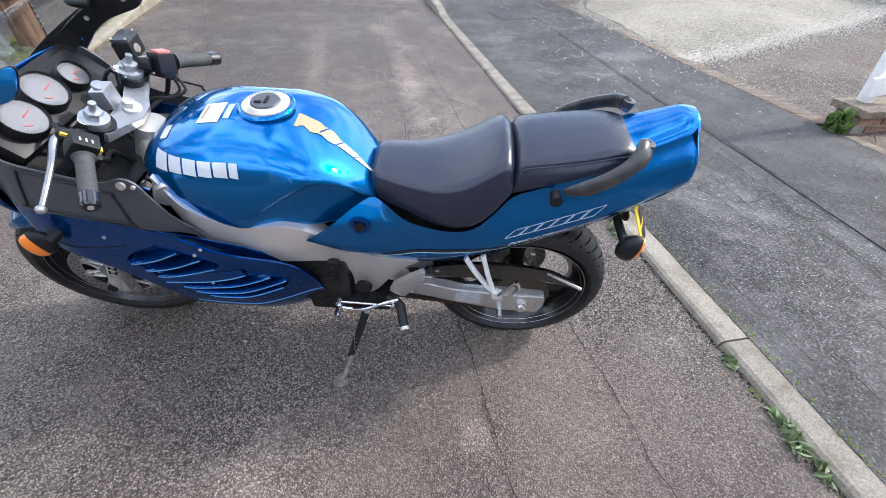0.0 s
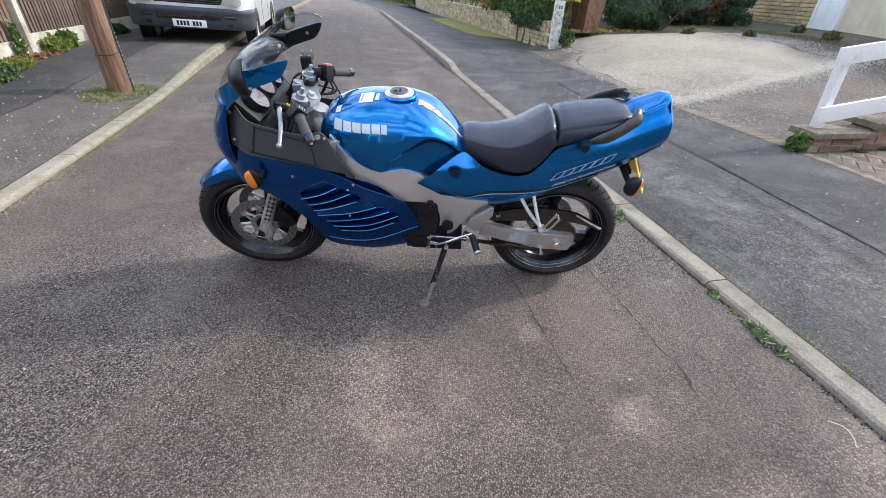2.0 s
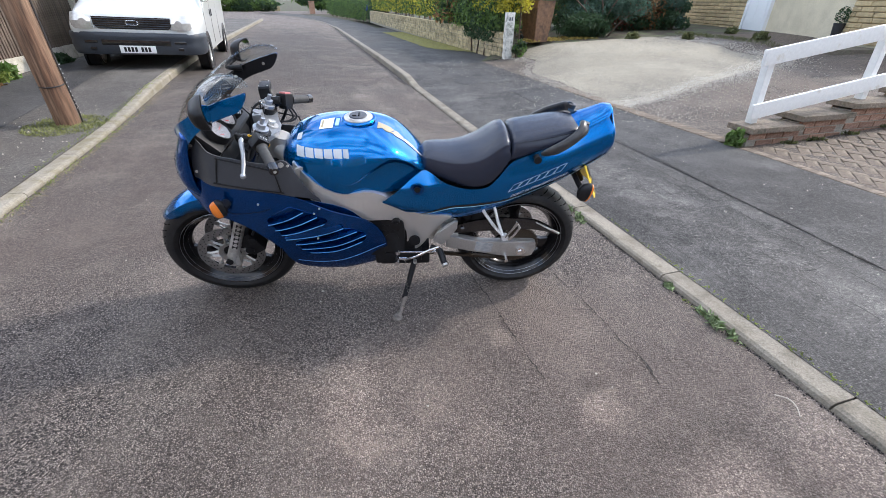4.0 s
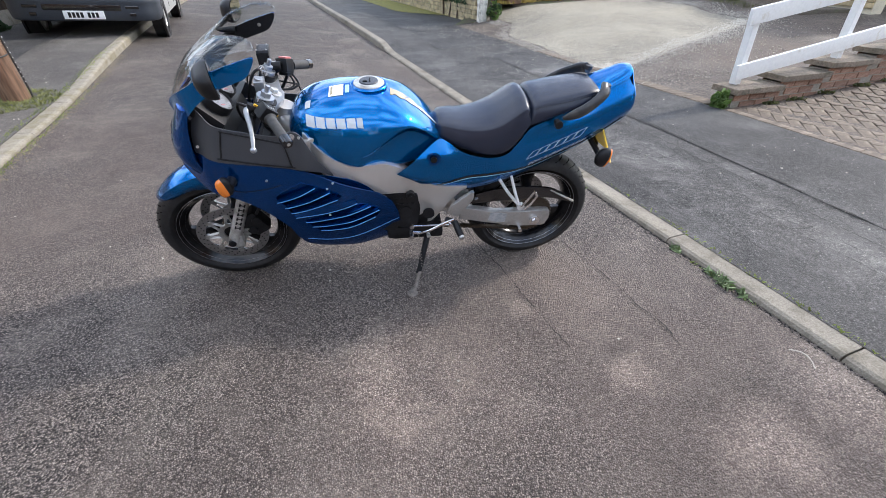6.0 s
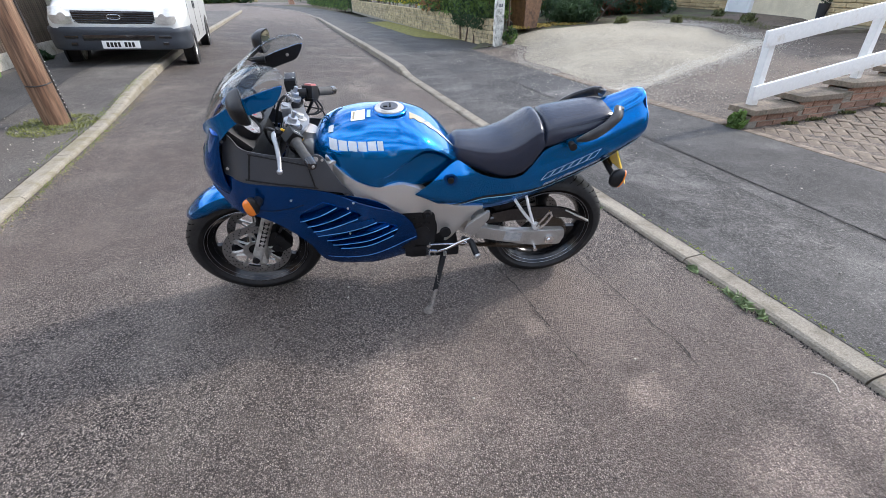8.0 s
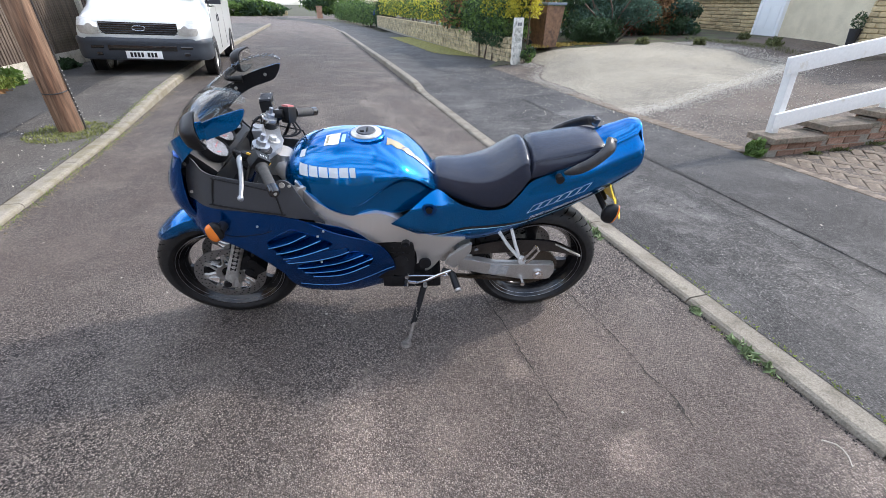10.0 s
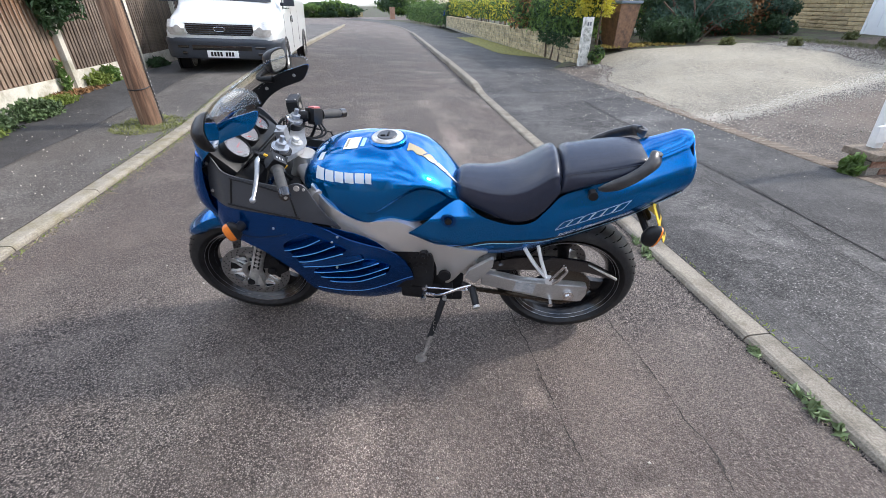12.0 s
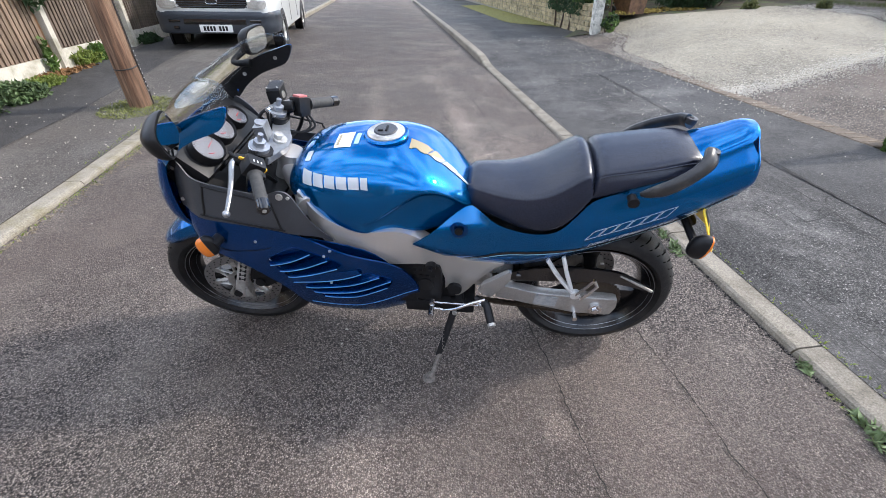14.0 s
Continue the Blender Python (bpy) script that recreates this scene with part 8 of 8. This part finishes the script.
#       y      half-w  bottom  top    shoulder-w
VAN = [(0.045, 0.800, 0.62, 0.900, 0.740), (0.070, 0.860, 0.60, 0.985, 0.780), (0.14, 0.915, 0.52, 1.040, 0.815), (0.30, 0.950, 0.42, 1.105, 0.850), (0.60, 0.975, 0.38, 1.190, 0.875), (0.88, 0.985, 0.36, 1.290, 0.880),
       (1.15, 0.985, 0.36, 1.640, 0.830), (1.45, 0.985, 0.36, 1.960, 0.790), (1.75, 0.985, 0.36, 2.090, 0.790), (2.4, 0.985, 0.36, 2.130, 0.800), (5.0, 0.985, 0.36, 2.130, 0.800), (5.25, 0.960, 0.38, 2.090, 0.780), (5.30, 0.900, 0.42, 2.0, 0.74)]
bm = bmesh.new()
rows = []
for y in (0.045, 0.055, 0.070, 0.10, 0.14, 0.2, 0.3, 0.45, 0.6, 0.75, 0.88, 1.0, 1.15, 1.3, 1.45, 1.6, 1.75, 2.0, 2.4, 3.0, 3.6, 4.2, 4.8, 5.0, 5.12, 5.2, 5.25, 5.30):
    w, zb, zt, sw = along(VAN, y)
    h = zt - zb
    half = spline([(0, zt), (0.6 * sw, zt - 0.012), (sw * 0.94, zt - 0.05), (sw + 0.3 * (w - sw), zt - 0.16 * h - 0.02), (w - 0.012, zb + 0.62 * h), (w, zb + 0.45 * h), (w - 0.006, zb + 0.2 * h), (w - 0.02, zb)], 4)
    rows.append([Vector((-q[0], y, q[1])) for q in half[::-1]] + [Vector((q[0], y, q[1])) for q in half[1:]])
add_loft(bm, rows)
bm.verts.ensure_lookup_table()
n_ = len(rows[0])
bm.faces.new([bm.verts[k] for k in range(n_)])
bm.faces.new([bm.verts[len(bm.verts) - n_ + k] for k in range(n_)][::-1])
part("body", bm, M_VAN, van, flat=45)


def van_front(name, x0, x1, z0, z1, y, deep, mat, parent, label="", bevel=0.012, bow=0.06):
    """A bowed block across the van's front."""
    bm = bmesh.new()
    rows = []
    for x in steps(x0, x1, 0.08):
        yy = y + bow * (x / 0.95) ** 2 + 0.10 * max(0, abs(x) - 0.80) / 0.18
        rows.append([Vector((x, yy, z0)), Vector((x, yy - 0.006, (z0 + z1) / 2)), Vector((x, yy, z1)), Vector((x, yy + deep, z1)), Vector((x, yy + deep, z0))])
    add_loft(bm, rows, closed=True, caps=True)
    return part(name, bm, mat, parent, label, bevel=bevel)


def van_wrap(name, mat, parent, profile, label="", reach=0.62):
    """A moulding carried round the van's front corners: profile of (out, z) from bottom to top, out measured from the panel."""
    bm = bmesh.new()
    path = [(-0.985, reach), (-0.985, 0.36), (-0.955, 0.20), (-0.86, 0.085), (-0.68, 0.035), (-0.40, 0.012), (0.0, 0.0), (0.40, 0.012), (0.68, 0.035), (0.86, 0.085), (0.955, 0.20), (0.985, 0.36), (0.985, reach)]
    pts = spline(path, 4)
    rows = []
    for k, q in enumerate(pts):
        d = pts[min(k + 1, len(pts) - 1)] - pts[max(k - 1, 0)]
        out = Vector((d[1], -d[0], 0)).normalized()
        rows.append([Vector((q[0], q[1], z)) + out * o for o, z in profile])
    add_loft(bm, rows, closed=True, caps=True)
    return part(name, bm, mat, parent, label, flat=40)


bumper = van_wrap("bumper", M_BUMPER, van, [(-0.06, 0.41), (-0.04, 0.385), (-0.008, 0.395), (0.010, 0.43), (0.020, 0.54), (0.012, 0.60), (0.022, 0.635), (0.022, 0.69), (0.005, 0.725), (-0.08, 0.73)], "dark grey plastic front bumper wrapping the corners")
van_front("bumper_slot", -0.50, 0.50, 0.535, 0.615, -0.024, 0.05, M_GLOSS, bumper, bevel=0.008)
for s in (-1, 1):
    x0, x1 = sorted((s * 0.56, s * 0.74))
    van_front("fog_recess", x0, x1, 0.565, 0.605, -0.016, 0.05, M_GLOSS, bumper, bevel=0.008, bow=0.045)
    x0, x1 = sorted((s * 0.60, s * 0.68))
    van_front("tow_recess", x0, x1, 0.46, 0.505, -0.020, 0.05, M_GLOSS, bumper, bevel=0.008, bow=0.045)
grille = van_front("grille", -0.56, 0.56, 0.775, 0.955, 0.028, 0.05, M_GLOSS, van, "dark slatted grille")
for k in range(5):
    van_front("grille_slat", -0.55, 0.55, 0.79 + 0.034 * k, 0.803 + 0.034 * k, 0.018, 0.03, M_BUMPER, grille, bevel=0.003)
bm = bmesh.new()
add_sweep(bm, [(0.09 * math.copysign(abs(math.cos(t)) ** 0.6, math.cos(t)), 0.012, 0.872 + 0.034 * math.copysign(abs(math.sin(t)) ** 0.8, math.sin(t))) for t in np.linspace(0, 2 * math.pi, 33)], 0.008, 8, caps=False)
part("badge", bm, M_CHROME, van, "plain chrome oval badge")
van_front("front_panel_strip", -0.90, 0.90, 0.715, 0.775, 0.03, 0.06, M_VAN, van, bevel=0.01)
for s in (-1, 1):
    bm = bmesh.new()
    rows = []
    for x, z0, z1 in ((0.57, 0.785, 0.965), (0.66, 0.772, 0.990), (0.74, 0.768, 1.008), (0.81, 0.770, 1.012), (0.865, 0.785, 1.0)):
        yy = 0.008 + 0.03 * (x / 0.95) ** 2 + 1.6 * max(0, x - 0.76) ** 1.5
        rows.append([Vector((s * x, yy - 0.008, z0)), Vector((s * x, yy - 0.02, (z0 + z1) / 2)), Vector((s * x, yy + 0.085, z1)), Vector((s * x, yy + 0.16, z1)), Vector((s * x, yy + 0.12, z0))])
    add_loft(bm, rows, closed=True, caps=True)
    lamp = part("headlight", bm, M_LAMP, van, "large clouded clear headlamp", bevel=0.01)
    bm = bmesh.new()
    add_disc(bm, (s * 0.68, 0.012, 0.87), (0, 1, 0), 0.055, 0.03, 24)
    part("reflector", bm, M_LAMP, lamp)
    # mirror, side door line, window
    bm = bmesh.new()
    add_box(bm, (s * 1.12, 1.02, 1.42), (0.2, 0.09, 0.30))
    add_box(bm, (s * 1.0, 1.06, 1.30), (0.12, 0.06, 0.06))
    part("door_mirror", bm, M_BUMPER, van, bevel=0.02)
    bm = bmesh.new()
    bm.faces.new([bm.verts.new((s * x, y, z)) for x, y, z in ((0.990, 1.18, 1.22), (0.990, 2.0, 1.22), (0.905, 2.0, 1.80), (0.905, 1.55, 1.80))])
    part("side_window", bm, M_WIN, van, smooth=False)
    for y in (1.02, 2.12, 3.3):
        bm = bmesh.new()
        add_box(bm, (s * 0.984, y, 0.95), (0.006, 0.012, 1.0))
        part("door_gap", bm, M_GLOSS, van, smooth=False)
    for y in (2.0, 2.24):
        bm = bmesh.new()
        add_box(bm, (s * 0.99, y, 1.02), (0.02, 0.035, 0.13))
        part("door_handle", bm, M_BUMPER, van, bevel=0.006)
    for y in (0.92, 4.30):
        T = Matrix.Translation((s * 0.895, y, 0.345)) @ pose(0, 0, 0, 0, 0, 90)
        bm = bmesh.new()
        add_lathe(bm, [(0.20, -0.095), (0.30, -0.105), (0.325, -0.085), (0.33, 0), (0.325, 0.085), (0.30, 0.105), (0.20, 0.095)], T, 48)
        wh = part("wheel", bm, M_RUBBER, van, "black van tyre with silver wheel")
        bm = bmesh.new()
        add_lathe(bm, [(0.0, -0.06), (0.08, -0.075), (0.12, -0.05), (0.18, -0.06), (0.205, -0.09), (0.205, 0.09), (0.18, 0.06), (0.12, 0.05), (0.08, 0.075), (0.0, 0.06)], T, 32, closed=False)
        part("rim", bm, M_ALLOY, wh)
        # black ring on the uncut side stands in for the arch's shaded hollow
        bm = bmesh.new()
        add_lathe(bm, [(0.20, -0.02), (0.385, -0.02), (0.385, 0.012), (0.20, 0.012)], Matrix.Translation((s * 0.975, y, 0.355)) @ pose(0, 0, 0, 0, 0, 90), 40)
        part("wheel_arch", bm, M_GLOSS, van)
bm = bmesh.new()
bm.faces.new([bm.verts.new(p) for p in ((-0.80, 0.905, 1.325), (0.80, 0.905, 1.325), (0.74, 1.46, 1.985), (-0.74, 1.46, 1.985))])
part("windscreen", bm, M_WIN, van, smooth=False)
bm = bmesh.new()
add_box(bm, (0, 2.7, 0.42), (1.5, 4.4, 0.12))
part("underbody", bm, M_DARK, van, smooth=False)
bm = bmesh.new()
add_box(bm, (0, -0.036, 0.475), (0.525, 0.012, 0.115))
van_plate = part("number_plate", bm, M_WHITE, van, "white front number plate with black bars", bevel=0.002)
for k in range(7):
    bm = bmesh.new()
    add_box(bm, (-0.185 + 0.052 * k + (0.04 if k > 3 else 0), -0.0435, 0.475), (0.036, 0.003, 0.072))
    part("plate_bar", bm, M_BLACK, van_plate, smooth=False)


# ---- far end of the road ----
def far_car(name, label, a, b, turn, paint):
    """A small hatchback: body, cabin, windows, wheels."""
    ob = thing(name, label, "car", street_frame(a, b, 0, turn))
    bm = bmesh.new()
    rows = []
    for x, w, z0, z1 in ((-2.0, 0.70, 0.35, 0.62), (-1.9, 0.80, 0.25, 0.72), (-1.0, 0.84, 0.2, 0.90), (0.9, 0.84, 0.2, 0.95), (1.85, 0.80, 0.25, 0.92), (1.98, 0.7, 0.35, 0.8)):
        rows.append([Vector((x, y, z)) for y, z in ((-w, z0), (-w * 1.02, (z0 + z1) / 2), (-w * 0.93, z1), (w * 0.93, z1), (w * 1.02, (z0 + z1) / 2), (w, z0))])
    add_loft(bm, rows, closed=True, caps=True)
    rows = []
    for x, w, z1 in ((-1.0, 0.72, 0.92), (-0.4, 0.62, 1.36), (0.9, 0.62, 1.42), (1.75, 0.68, 0.95)):
        rows.append([Vector((x, -0.75, 0.88)), Vector((x, -w, z1)), Vector((x, w, z1)), Vector((x, 0.75, 0.88))])
    add_loft(bm, rows)
    part("body", bm, paint, ob, bevel=0.03)
    for s in (-1, 1):
        for x in (-1.25, 1.25):
            bm = bmesh.new()
            add_disc(bm, (x, s * 0.76, 0.3), (0, 1, 0), 0.3, 0.2, 24)
            part("wheel", bm, M_RUBBER, ob)
    return ob


M_CARBLUE = material("blue_car_paint", (0.01, 0.05, 0.38), 0.3, coat=0.8, grain=0.03)
far_car("parked_car", "bright blue hatchback parked beyond the clipped hedge", 5.2, 38.0, 60, M_CARBLUE)
far_car("parked_car", "dark blue hatchback parked at the end of the road", -17.0, 64.0, 15, M_CARBLUE)
pier = tagged(part("brick_pier", brick_bm := bmesh.new(), M_BRICK), "low red brick gate pier at the drive", "gate pier")
bm = bmesh.new()
add_box(bm, (0, 0, 0.42), (0.45, 0.45, 0.9))
add_box(bm, (0, 0, 0.9), (0.52, 0.52, 0.07))
bm.to_mesh(pier.data)
bm.free()
pier.matrix_world = STREET @ Matrix.Translation((-0.5, 61.0, -0.25)) @ Matrix.Scale(1.5, 4)
bm = bmesh.new()
add_box(bm, (0, 0, 0.25), (26.0, 0.3, 0.9))
far_wall = tagged(part("far_wall", bm, M_STONE, smooth=False), "low pale stone wall across the end of the road", "garden wall")
far_wall.matrix_world = STREET @ Matrix.Translation((-18.0, 78.0, -0.3))
for k, (a, b, sx, sy, sz, mats) in enumerate(((-20, 70, 5, 2, 1.3, [M_LEAF_DARK, M_LEAF]), (-9, 71, 5, 2, 1.4, [M_LEAF, M_LEAF_DARK]), (2, 69, 5, 2, 1.5, [M_LEAF_DARK, M_LEAF]), (12, 60, 6, 3, 1.6, [M_LEAF, M_DRY]), (-30, 66, 6, 3, 1.5, [M_LEAF_DARK]))):
    shrub("end_bush", "evergreen garden bushes closing the end of the road", a + bend(b), b, -0.55 if a > 2.2 else -0.42, (sx, sy, sz), 3600, 0.3, mats, 90 + k)
bm = bmesh.new()
add_sheet(bm, lambda b: -34.0, lambda b: 34.0, steps(58, 74, 2), na=8, lift=0.004, height=tilt)
tagged(part("side_road", bm, M_ROAD), "grey asphalt side road across the far end", "road", kind="structure")
